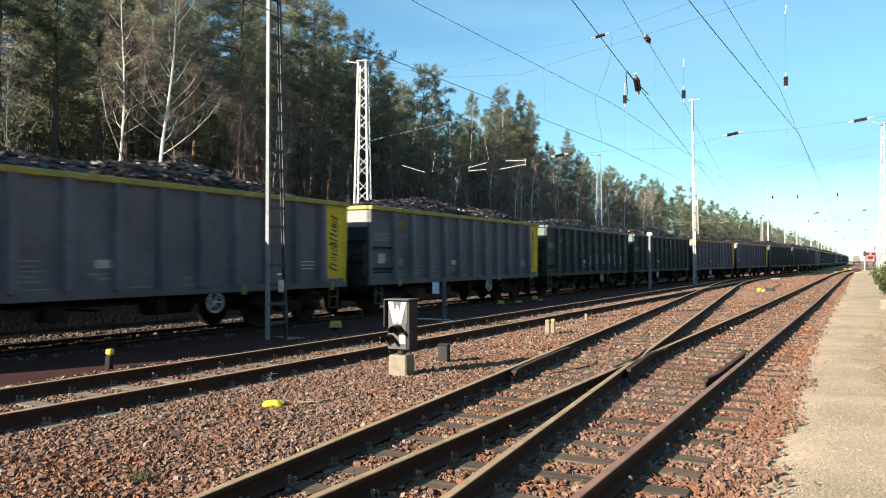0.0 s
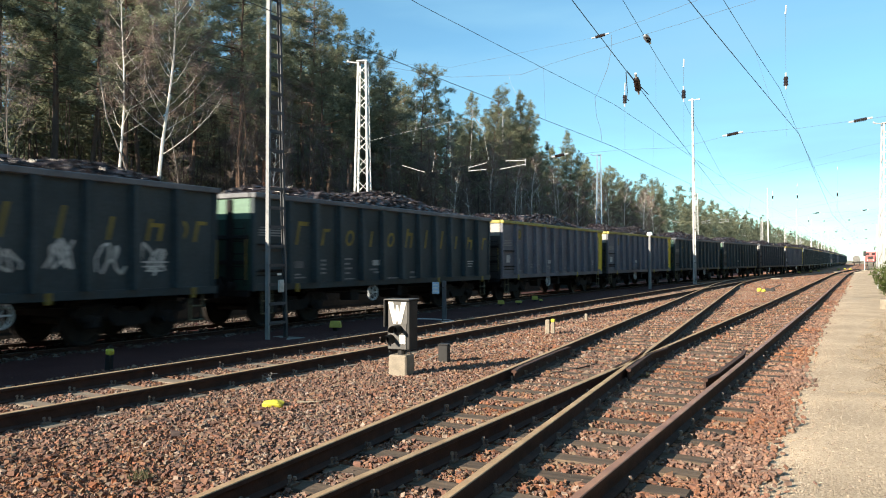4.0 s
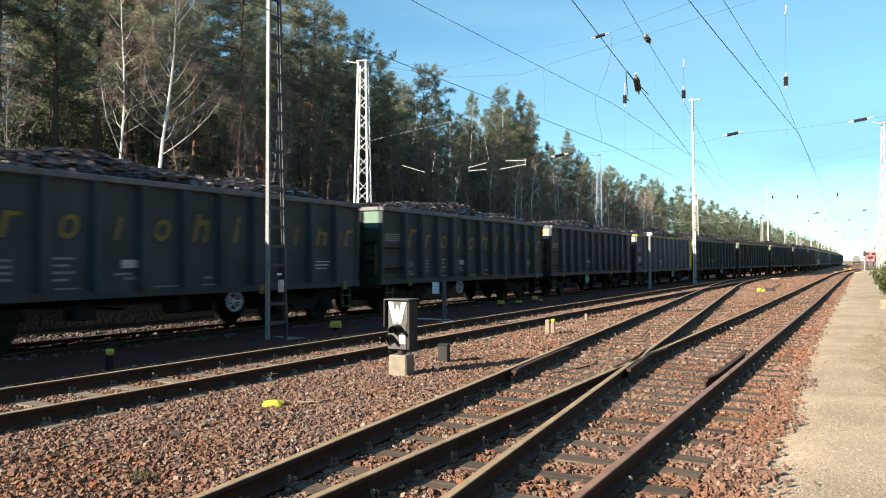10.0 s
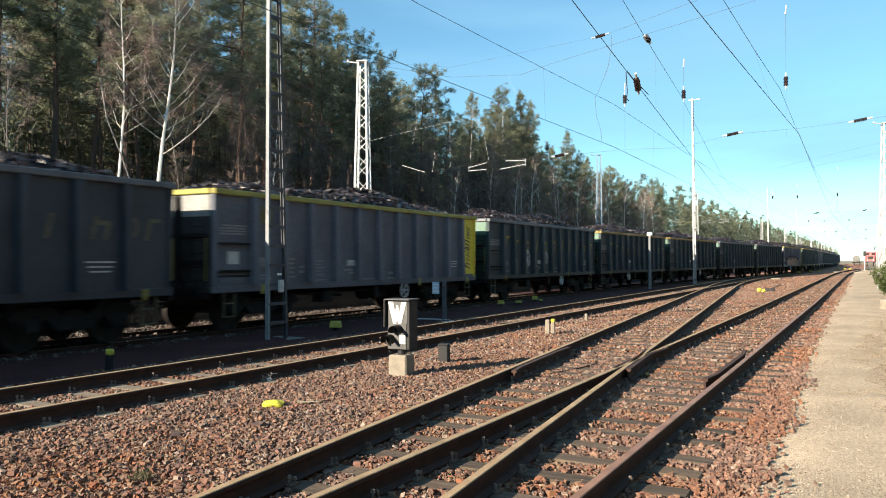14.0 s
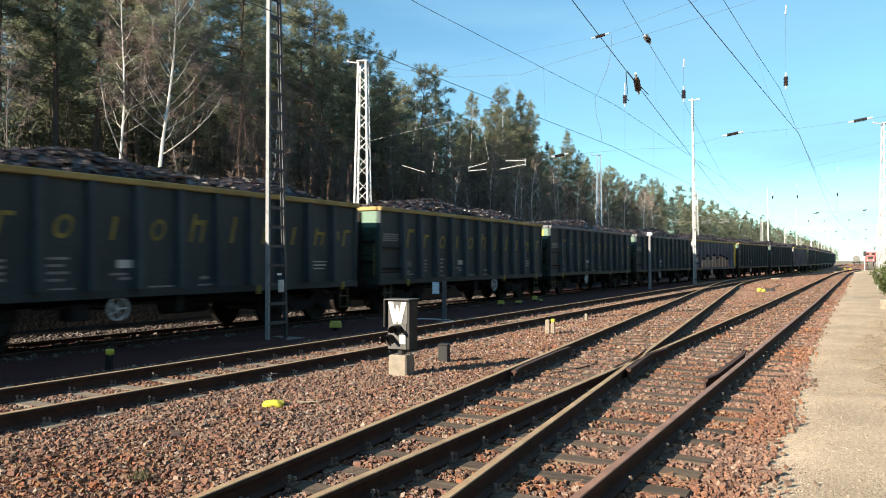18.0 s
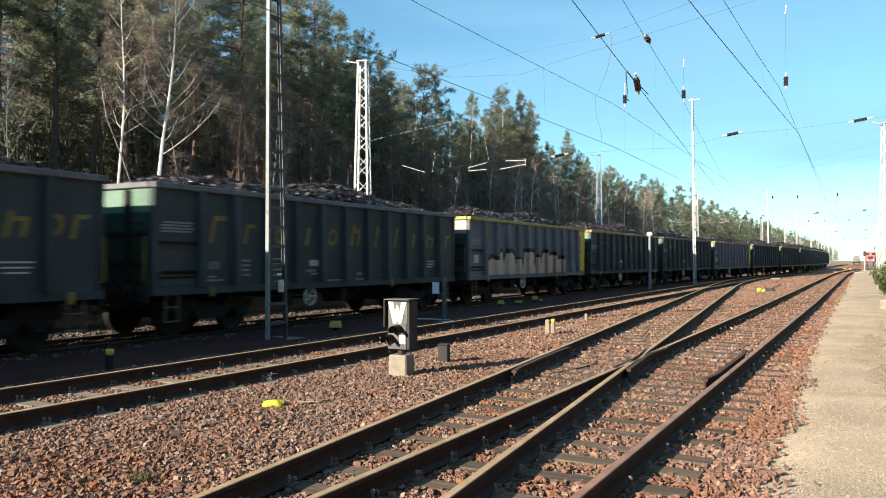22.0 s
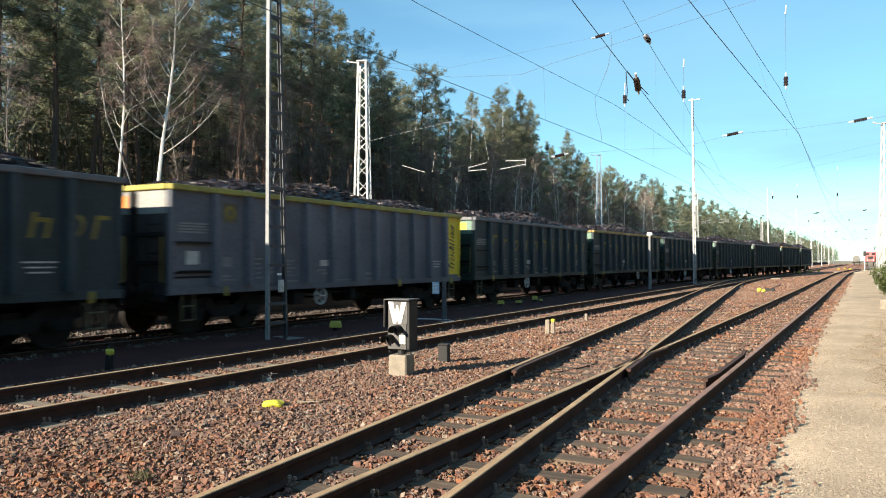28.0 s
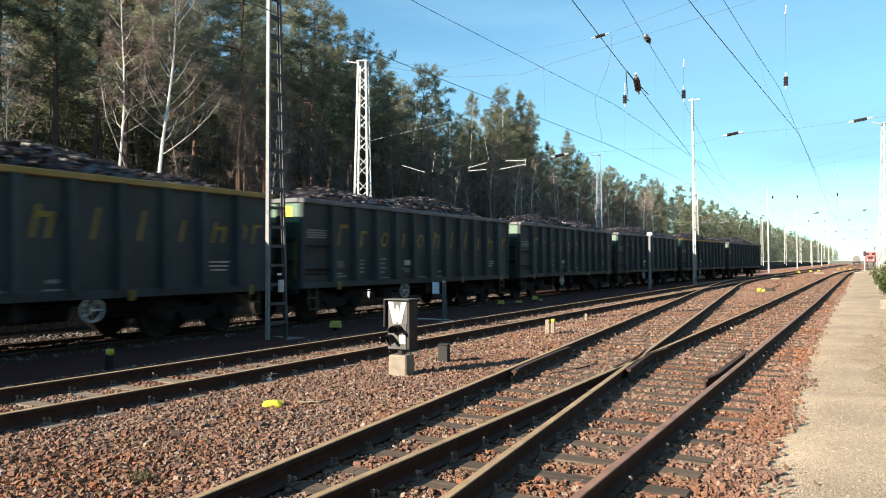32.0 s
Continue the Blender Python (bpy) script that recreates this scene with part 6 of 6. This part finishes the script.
def thin_stems():
    """The many thin dark trunks and bare stems inside the wood."""
    r = np.random.default_rng(91)
    n = 3600
    x = -33 - 32 * r.uniform(0, 1, n) ** 0.8
    y = r.uniform(12, 135, n)
    h, w = r.uniform(5, 13, n), r.uniform(0.02, 0.065, n)
    a = r.uniform(0, 6.28, n)
    lean = r.normal(0, 0.35, (n, 2))
    base = np.stack([x, y, np.full(n, -0.35)], axis=1)
    tip = base + np.stack([lean[:, 0], lean[:, 1], h], axis=1)
    V = []
    for k in range(3):
        d = np.stack([np.cos(a + 2.094 * k), np.sin(a + 2.094 * k), np.zeros(n)], axis=1)
        V += [base + d * w[:, None], tip + d * w[:, None] * 0.4]
    V = np.stack(V, axis=1).reshape(-1, 3)
    o = (np.arange(n) * 6)[:, None]
    F = np.concatenate([o + np.array([[2 * k, (2 * k + 2) % 6, (2 * k + 3) % 6]]) for k in range(3)] + [o + np.array([[2 * k, (2 * k + 3) % 6, 2 * k + 1]]) for k in range(3)])
    tagged(finish("bare_stems", fast_mesh("bare_stems", V, F), M["stem"]), "many thin dark bare stems inside the pine wood", "trees", kind="stuff")
    n = 26000   # twigs and dead boughs between them
    p = np.stack([-30 - 34 * r.uniform(0, 1, n) ** 0.8, r.uniform(12, 135, n), r.uniform(-0.3, 7.5, n)], axis=1)
    d = r.normal(0, 1, (n, 3)) * r.uniform(0.4, 1.3, (n, 1))
    s = r.normal(0, 1, (n, 3)) * 0.016
    V = np.stack([p - s, p + s, p + d], axis=1).reshape(-1, 3)
    tagged(finish("dead_boughs", fast_mesh("dead_boughs", V, np.arange(n * 3).reshape(-1, 3)), M["stem"]), "tangle of dead brown boughs under the pine crowns", "branches", kind="stuff")


thin_stems()

# ---- things beside the tracks ----


def shunting_signal(x, y):
    s = thing("shunting_signal", "black ground signal with white letter W on a concrete block", "railway signal", m=pose(x, y, GROUND, 0, 0, 4))
    part("concrete_block", bx(-0.15, 0.15, -0.14, 0.14, -0.1, 0.33, bevel=0.02), M["concrete"], s, "rough pale concrete block")
    part("stem", tube(bmesh.new(), (0, 0, 0.32), (0, 0, 0.44), 0.06, n=10), M["sig_black"], s)
    part("housing", bx(-0.19, 0.19, -0.10, 0.17, 0.41, 1.15, bevel=0.012), M["sig_black"], s)
    part("roof_plate", bx(-0.22, 0.21, -0.16, 0.19, 1.152, 1.17, bevel=0.006), M["sig_grey"], s)
    part("side_shield", bx(-0.215, -0.20, -0.17, -0.02, 0.75, 1.15), M["sig_black"], s)
    part("face_plate", bx(-0.165, 0.135, -0.108, -0.1005, 0.42, 0.80), M["sig_grey"], s, "grey lower face plate")
    part("face_plate", bx(-0.175, 0.155, -0.106, -0.1005, 0.80, 1.14), M["sig_grey"], s)
    glyph = ((0, 1), (0.27, 1), (0.385, 0.45), (0.46, 0.85), (0.54, 0.85), (0.615, 0.45), (0.73, 1), (1, 1), (0.72, 0), (0.56, 0), (0.5, 0.28), (0.44, 0), (0.28, 0))
    w = prism(bmesh.new(), [(-0.165 + 0.305 * u, 0.80 + 0.325 * v) for u, v in glyph], "y", -0.116, -0.1065)
    part("letter_w", w, M["white_paint"], s, "large white letter W")
    for cx, cz in ((0.0, 0.70), (-0.13, 0.55)):
        bm = bmesh.new()
        n = 14
        ring = []
        for f, r, cut in ((-0.105, 0.085, 0), (-0.28, 0.078, 1)):
            ring.append([bm.verts.new((cx + r * math.cos(math.pi * (i / n * 1.3 - 0.15)), f + (0.05 if cut and i in (0, n) else 0), cz + r * math.sin(math.pi * (i / n * 1.3 - 0.15)))) for i in range(n + 1)])
        for i in range(n):
            bm.faces.new((ring[0][i], ring[0][i + 1], ring[1][i + 1], ring[1][i]))
        bmesh.ops.solidify(bm, geom=bm.faces[:], thickness=0.008)
        h = part("lamp_hood", bm, M["sig_black"], s, "black half-round lamp hood")
        part("lens", tube(bmesh.new(), (cx, -0.108, cz), (cx, -0.118, cz), 0.068, 0.06, 16), M["glass"], s)
    part("white_plate", bx(0.03, 0.125, -0.116, -0.109, 0.50, 0.63), M["white_paint"], s, "small white square plate")
    return s


shunting_signal(-6.17, 9.86)


def cap_post(name, x, y, h, w, label, cap=True, body="concrete_grey", tilt=0):
    p = thing(name, label, "marker post", "marker posts", m=pose(x, y, GROUND, 0, tilt, 15))
    part("post", bx(-w / 2, w / 2, -w / 2, w / 2, -0.1, h, bevel=0.015), M[body], p)
    if cap:
        part("cap", bx(-w * 0.54, w * 0.54, -w * 0.54, w * 0.54, h, h + w * 0.95, bevel=0.02), M["safety_yellow"], p, "bright yellow cap")
    return p


cap_post("marker_post", -10.47, 8.05, 0.26, 0.10, "dark post with bright yellow cap beside the track", body="under", tilt=4)
cap_post("marker_post", -6.57, 16.95, 0.36, 0.10, "pale concrete stub post", cap=False, body="concrete")
cap_post("marker_post", -6.45, 16.98, 0.30, 0.085, "pale concrete stub post with yellow cap", body="concrete")
o = cap_post("marker_post", -7.08, 21.3, 0.22, 0.08, "small post with pale orange top", cap=False, body="concrete")


def blob():
    bm = bmesh.new()
    bmesh.ops.create_icosphere(bm, subdivisions=2, radius=0.05)
    for v in bm.verts:
        v.co *= 0.7 + 0.8 * noise.noise(v.co * 30)
    return bm


def yellow_box(x, y, w, h, stub, label):
    p = thing("point_motor_cover", label, "track marker", "yellow track markers", m=pose(x, y, GROUND, 0, 0, 25))
    part("stub", bx(-w * 0.2, w * 0.2, -w * 0.2, w * 0.2, -0.1, stub), M["under"], p)
    bm = bx(-w / 2, w / 2, -w * 0.35, w * 0.35, stub, stub + h)
    for v in bm.verts:
        if v.co.z > stub + h / 2:
            v.co.x *= 0.8
            v.co.y *= 0.7
    bmesh.ops.bevel(bm, geom=bm.edges[:], offset=0.012, segments=1, affect="EDGES")
    part("cover", bm, M["dull_yellow"], p, "dusty yellow cover")
    return p


yellow_box(-11.45, 15.25, 0.30, 0.16, 0.10, "yellow box-shaped marker on a stub between the tracks")
for x, y, w, h in ((-12.1, 26.4, 0.27, 0.15), (-11.9, 27.6, 0.28, 0.08), (-12.2, 30.0, 0.27, 0.16), (-11.7, 29.4, 0.16, 0.07)):
    yellow_box(x, y, w, h, 0.1, "yellow marker on a stub beside the far track")
for x, y in ((-7.7, 108), (-6.9, 118), (-6.3, 126), (-4.4, 150), (-3.6, 158), (-2.6, 150)):
    yellow_box(x, y, 0.4, 0.25, 0.1, "yellow marker far down the yard")

# yellow painted stones
for (x, y), s, lab in (((-6.17, 7.0), (0.145, 0.09, 0.062), "flat yellow painted stone on the ballast"), ((-5.25, 45.6), (0.13, 0.13, 0.14), "round yellow point lever weight"), ((-4.95, 44.9), (0.12, 0.12, 0.11), "round yellow point lever weight")):
    bm = bmesh.new()
    bmesh.ops.create_icosphere(bm, subdivisions=3, radius=1.0)
    for v in bm.verts:
        v.co *= 0.95 + 0.28 * noise.noise(v.co * 1.3 + Vector((x, y, 0)))
    ob = part("painted_stone" if s[2] < 0.1 else "lever_weight", bm, M["safety_yellow"], None)
    ob.matrix_basis = pose(x, y, GROUND + s[2] * 0.75, 0, 0, 30) @ Matrix.Diagonal((*s, 1))
    tagged(ob, lab, "stone" if s[2] < 0.1 else "point lever", "yellow painted things")
stick = part("stick", tube(bmesh.new(), (-5.97, 7.20, GROUND + 0.055), (-5.76, 7.33, GROUND + 0.062), 0.009, 0.006, 6), M["concrete"], None)
tagged(stick, "thin pale stick lying on the ballast", "stick")
lever = thing("point_lever", "dark point lever stand with a raised arm", "point lever", m=pose(-4.75, 46.2, GROUND))
part("stand", bx(-0.25, 0.25, -0.2, 0.2, -0.05, 0.18, bevel=0.02), M["sig_black"], lever)
part("arm", tube(bmesh.new(), (0, 0, 0.15), (0.55, 0.1, 0.40), 0.035, n=6), M["sig_black"], lever)

jb = thing("junction_box", "dark grey cable junction box on the ballast", "junction box", m=pose(-6.28, 11.4, GROUND, 0, 0, 12))
part("body", bx(-0.085, 0.085, -0.08, 0.08, -0.05, 0.32, bevel=0.015), M["sig_black"], jb)
part("lid", bx(-0.09, 0.09, -0.085, 0.085, 0.32, 0.34, bevel=0.008), M["sig_black"], jb)
part("cable", polyline(bmesh.new(), [(-0.1, -0.02, 0.16), (-0.2, -0.05, 0.10), (-0.32, -0.1, 0.04)], 0.009, 6), M["concrete_grey"], jb)

mk = thing("sign_post", "grey concrete post with a small pale blue sign", "sign post", m=pose(-10.55, 19.15, GROUND, 0, 0, 20))
bm = bx(-0.065, 0.065, -0.06, 0.06, -0.1, 1.16, bevel=0.01)
for v in bm.verts:
    if v.co.z > 0.5:
        v.co.x *= 0.8
part("post", bm, M["mast_dark"], mk)
sg = part("sign", bx(-0.33, -0.13, -0.10, -0.08, 0.80, 1.13, bevel=0.004), M["blue_sign"], mk, "pale blue rectangular sign")
for k in range(3):
    part("bar", bx(-0.30, -0.17, -0.104, -0.1005, 0.86 + 0.09 * k, 0.895 + 0.09 * k), M["white_paint"], sg)
part("arm", bx(-0.2, 0.0, -0.075, -0.06, 0.95, 0.99), M["sig_black"], mk)
part("base_slab", bx(-0.5, 0.5, -0.35, 0.35, -0.08, 0.02, bevel=0.01), M["concrete_grey"], mk)

lp = thing("yard_lamp", "slim pole with a white lamp head between the tracks", "yard lamp", m=pose(-11.45, 46.4, GROUND))
part("pole", tube(bmesh.new(), (0, 0, -0.1), (0, 0, 3.2), 0.10, 0.07, 10), M["mast_paint"], lp)
part("head", bx(-0.15, 0.15, -0.14, 0.14, 3.2, 3.44, bevel=0.06), M["white_paint"], lp, "white lamp head")

sl = part("cover_slab", bx(-7.65, -6.85, 75.0, 77.5, GROUND, GROUND + 0.12, bevel=0.02), M["concrete"], None)
tagged(sl, "flat pale concrete cover slab", "slab")

# blocks, shrub and dry grass at the outer edge of the path
for x, y, w, h in ((0.62, 30.7, 0.5, 0.35), (0.85, 32.4, 0.5, 0.62)):
    b = part("concrete_block", bx(x - w / 2, x + w / 2, y - 0.4, y + 0.4, GROUND, GROUND + 0.06 + h, bevel=0.02), M["concrete"], None)
    tagged(b, "weathered pale concrete block beside the path", "concrete block", "concrete blocks")


def shrub(x, y, h, w, m, label, name="shrub"):
    s = thing(name, label, "shrub", m=pose(x, y, GROUND))
    r = np.random.default_rng(int(x * 10 + y))
    bm = bmesh.new()
    cs = []
    for _ in range(22):
        a, q = r.uniform(0, 6.28), r.uniform(0.2, 1)
        tip = Vector((math.cos(a) * w * q, math.sin(a) * w * q, h * r.uniform(0.4, 1)))
        tube(bm, (0, 0, 0), tip, 0.015, 0.005, 4, caps=False)
        for t in (0.45, 0.65, 0.85, 1.0):
            cs.append(tip * t)
    part("stems", bm, M["twig"], s)
    v, f = tufts(cs, 26, 0.13, r, 1.0)
    finish("leaves", fast_mesh("leaves", v, f), m, s)
    return s


shrub(0.85, 38.5, 1.65, 0.8, M["green_leaf"], "green leafy shrub beside the path")
shrub(0.95, 41.0, 1.4, 0.7, M["green_leaf"], "green leafy shrub beside the path")


def grass(name, spots, n, h, m, label):
    r = np.random.default_rng(3)
    V = []
    for x, y, rad, k in spots:
        for _ in range(k):
            a, q = r.uniform(0, 6.28), rad * math.sqrt(r.uniform(0, 1))
            px, py = x + math.cos(a) * q, y + math.sin(a) * q
            d = r.normal(0, 0.6, 2) * h
            hh = h * r.uniform(0.5, 1.2)
            w = r.normal(0, 1, 2)
            w = w / np.linalg.norm(w) * 0.006
            V += [(px - w[0], py - w[1], GROUND + 0.03), (px + w[0], py + w[1], GROUND + 0.03), (px + d[0], py + d[1], GROUND + 0.03 + hh)]
    me = fast_mesh(name, np.array(V), np.arange(len(V)).reshape(-1, 3))
    return tagged(finish(name, me, m), label, "grass", kind="stuff")


spots = [(0.40 + 0.03 * k + tr.uniform(-0.2, 0.3), 10 + 1.2 * k, 0.5, 130) for k in range(24)]
spots += [(0.02 + tr.uniform(-0.12, 0.25), 12 + 0.55 * k, 0.16, 45) for k in range(14)]
grass("dry_grass", spots + [(-4.6, 40, 0.8, 40), (-5.6, 43.5, 0.7, 60)], 0, 0.10, M["dry_grass"], "sparse dry straw-coloured grass beside the path")
grass("green_grass", [(-5.02, 4.14, 0.09, 45), (-5.1, 4.2, 0.06, 20), (-2.9, 11.4, 0.06, 20), (0.5, 9, 0.2, 10)], 0, 0.07, M["dull_grass"], "small dull green grass tufts in the ballast")

# ---- far vehicles ----


def locomotive(x, y):
    w = thing("locomotive", "red diesel locomotive standing far down the yard", "locomotive", m=pose(x, y, -0.1))
    part("frame", bx(-1.45, 1.45, 0, 14, 0.9, 1.35, bevel=0.05), M["sig_grey"], w)
    part("hood", bx(-1.1, 1.1, 0.6, 6.0, 1.35, 3.1, bevel=0.12), M["red_paint"], w)
    part("cab", bx(-1.45, 1.45, 6.0, 9.0, 1.35, 4.1, bevel=0.15), M["red_paint"], w)
    for s in (-0.75, 0.75):
        part("window", bx(s - 0.45, s + 0.45, 5.96, 5.995, 3.2, 3.8), M["glass"], w)
        part("headlight", tube(bmesh.new(), (s, 0.6, 1.7), (s, 0.55, 1.7), 0.12, n=10), M["white_paint"], w)
        part("buffer", tube(bmesh.new(), (s * 1.15, 0, 1.05), (s * 1.15, -0.6, 1.05), 0.12, 0.22, 12), M["sig_black"], w)
    part("grille", bx(-0.7, 0.7, 0.56, 0.59, 2.0, 2.8), M["sig_black"], w)
    for yy in (2, 4.4, 9.6, 12):
        for s in (-0.75, 0.75):
            part("wheel", tube(bmesh.new(), (s - 0.06, yy, 0.5), (s + 0.06, yy, 0.5), 0.5, n=16), M["under"], w)
    return w


locomotive(0.8, 252)
tk = thing("tank_wagon", "pale tank wagon standing far down the yard", "freight wagon", m=pose(-3.1, 285, -0.1))
part("tank", tube(bmesh.new(), (0, 0, 2.1), (0, 12, 2.0), 1.05, n=20), M["concrete_grey"], tk)
part("frame", bx(-1.3, 1.3, -0.6, 12.6, 0.85, 1.2), M["under"], tk)
for yy in (1.5, 3.3, 8.7, 10.5):
    for s in (-0.75, 0.75):
        part("wheel", tube(bmesh.new(), (s - 0.06, yy, 0.46), (s + 0.06, yy, 0.46), 0.46, n=14), M["under"], tk)
track_f = thing("railway_track", "far siding that carries standing vehicles", "railway track", "tracks of the yard", "structure")
for xx in (0.8, -3.1):
    for s in (-HALF, HALF):
        rail_sweep([(xx + s, 165, -0.1), (xx + s, 420, -0.1)], track_f, M["rail_top"])

# small litter on the ballast and by the sign post
hose = part("cable_loop", polyline(bmesh.new(), [(-10.9 + 0.9 * math.cos(a), 18.6 + 0.55 * math.sin(a), GROUND + 0.06) for a in [math.pi * k / 9 - 0.6 for k in range(15)]], 0.022, 6), M["mast"], None)
tagged(hose, "pale loop of cable lying beside the sign post", "cable")
for x0, y0, x1, y1, lab in ((-6.02, 7.25, -5.80, 7.52, "pale dry stick lying on the ballast"), (-4.6, 9.4, -3.9, 12.3, "thin dark twig lying across the sleepers")):
    z = GROUND + 0.045
    pts = [(x0 + (x1 - x0) * k / 5 + 0.02 * math.sin(k * 2.1), y0 + (y1 - y0) * k / 5, z + 0.012 * math.cos(k)) for k in range(6)]
    tagged(part("stick", polyline(bmesh.new(), pts, 0.009, 5), M["dry_grass"] if y0 < 8 else M["under"], None), lab, "stick", "sticks on the ground")
lt = thing("litter", "small crumpled pale plastic and wire litter beside the rail", "litter", m=pose(-7.52, 8.45, GROUND + 0.03))
part("wrapper", blob(), M["white_mark"], lt)
for k in range(4):
    part("wire_end", polyline(bmesh.new(), [(0, 0, 0.02), (0.06 * math.cos(k * 1.7), 0.06 * math.sin(k * 1.7), 0.10), (0.13 * math.cos(k * 1.7 + 0.5), 0.1 * math.sin(k * 1.7 + 0.5), 0.10 - 0.02 * k)], 0.0016, 4), M["faint_mark"], lt)
fs = thing("signal_post", "slim pale signal post far down the yard", "railway signal", m=pose(-0.4, 150, GROUND))
part("post", tube(bmesh.new(), (0, 0, -0.1), (0, 0, 2.5), 0.06, 0.055, 8), M["white_paint"], fs)
part("head", bx(-0.2, 0.2, -0.12, 0.12, 2.45, 3.3, bevel=0.03), M["sig_black"], fs, "dark signal head")
# planks and slabs of the far crossing
for x, y, w, l in ((-1.0, 118, 1.6, 1.2), (0.9, 124, 1.2, 2.2), (1.9, 131, 1.5, 1.0), (-3.6, 122, 1.4, 1.6), (0.2, 142, 2.2, 1.5), (-5.5, 112, 1.2, 0.8), (2.2, 112, 0.9, 0.9)):
    tagged(part("crossing_slab", bx(x - w / 2, x + w / 2, y - l / 2, y + l / 2, GROUND - 0.02, GROUND + 0.16, bevel=0.03), M["concrete"], None), "pale concrete slab at the far end of the yard", "slab", "far crossing slabs")


def dry_weed(x, y, seed):
    """A low sprawling dead weed on the gravel."""
    r = random.Random(seed)
    w = thing("dry_weed", "sprawling dry brown weed on the gravel path", "weed", "dry weeds on the path", m=pose(x, y, GROUND + 0.07))
    for _ in range(6):
        a, ln = r.uniform(0, 6.28), r.uniform(0.18, 0.5)
        pts = [(0, 0, -0.02)]
        for k in range(1, 4):
            pts.append((math.cos(a) * ln * k / 3 + r.gauss(0, 0.03), math.sin(a) * ln * k / 3 + r.gauss(0, 0.03), 0.02 + 0.10 * math.sin(k) * r.random()))
        bm = polyline(bmesh.new(), pts, 0.0032, 4)
        for _ in range(4):
            p = Vector(pts[r.randint(1, 3)])
            tube(bm, p, p + Vector((r.gauss(0, 0.07), r.gauss(0, 0.07), r.uniform(0, 0.07))), 0.003, 0.0015, 3, caps=False)
        part("stalk", bm, M["dry_grass"], w)


WEEDS = [(tr.uniform(0.0, 0.5) + 0.012 * y, y) for y in [9.5 + 1.3 * k for k in range(12)]]
for k, (x, y) in enumerate(WEEDS + [(-0.05, 14.6), (0.18, 15.2), (0.02, 16.1), (0.3, 17.2), (0.12, 18.9), (0.28, 13.4), (0.35, 21.0), (0.32, 11.8)]):
    dry_weed(x, y, k)


# ---- what moves: the train rolls past, gathering a little speed ----
def gone(t):
    return 8.1486 * t + 0.019812 * t ** 2 + 0.0002272 * t ** 3 + -0.00000439 * t ** 4


def at_arc(s):
    """The place of a point s metres along the far line, counted as y on its straight part."""
    if s <= 36:
        return Vector((D_X, s, D_Z))
    # the bend makes the way a little longer than y
    y, x, left = 36.0, x_d(36.0), s - 36
    step = 1.5
    while left > 1e-6:
        h = min(step, left)
        slope = (x_d(y + 0.5) - x_d(y - 0.5))
        dy = h / math.sqrt(1 + slope * slope)
        y += dy
        left -= h
    return Vector((x_d(y), y, D_Z))


def motions():
    arcs = {}

    def place(s):
        key = round(s, 2)
        if key not in arcs:
            arcs[key] = at_arc(s)
        return arcs[key]

    def rows_of(i, t_list):
        rows = []
        for t in t_list:
            mid = 4.40 + WAGON * i - gone(t) + BODY
            a, b = place(mid - 4.5), place(mid + 4.5)
            d = b - a
            c = (a + b) / 2
            rows.append((t, pose(c.x, c.y, c.z, 0, 0, math.degrees(math.atan2(-d.x, d.y)))))
        return rows

    times = [1.0 * k for k in range(33)]
    turn_rows = []
    step = 1 / 15
    for k in range(int(32 / step) + 1):
        t = k * step
        turn_rows.append((t, gone(t) / 0.46))
    for i, (w, c) in enumerate(zip(TRAIN, LOADS)):
        rows = rows_of(i, times)
        walk(w, rows)
        walk(c, rows)
        for o in w.children:
            if o.name.startswith("wheelset"):
                base = o.matrix_basis.translation.copy()
                walk(o, [(t, Matrix.Translation(base) @ Matrix.Rotation(a, 4, "X")) for t, a in turn_rows])


motions()
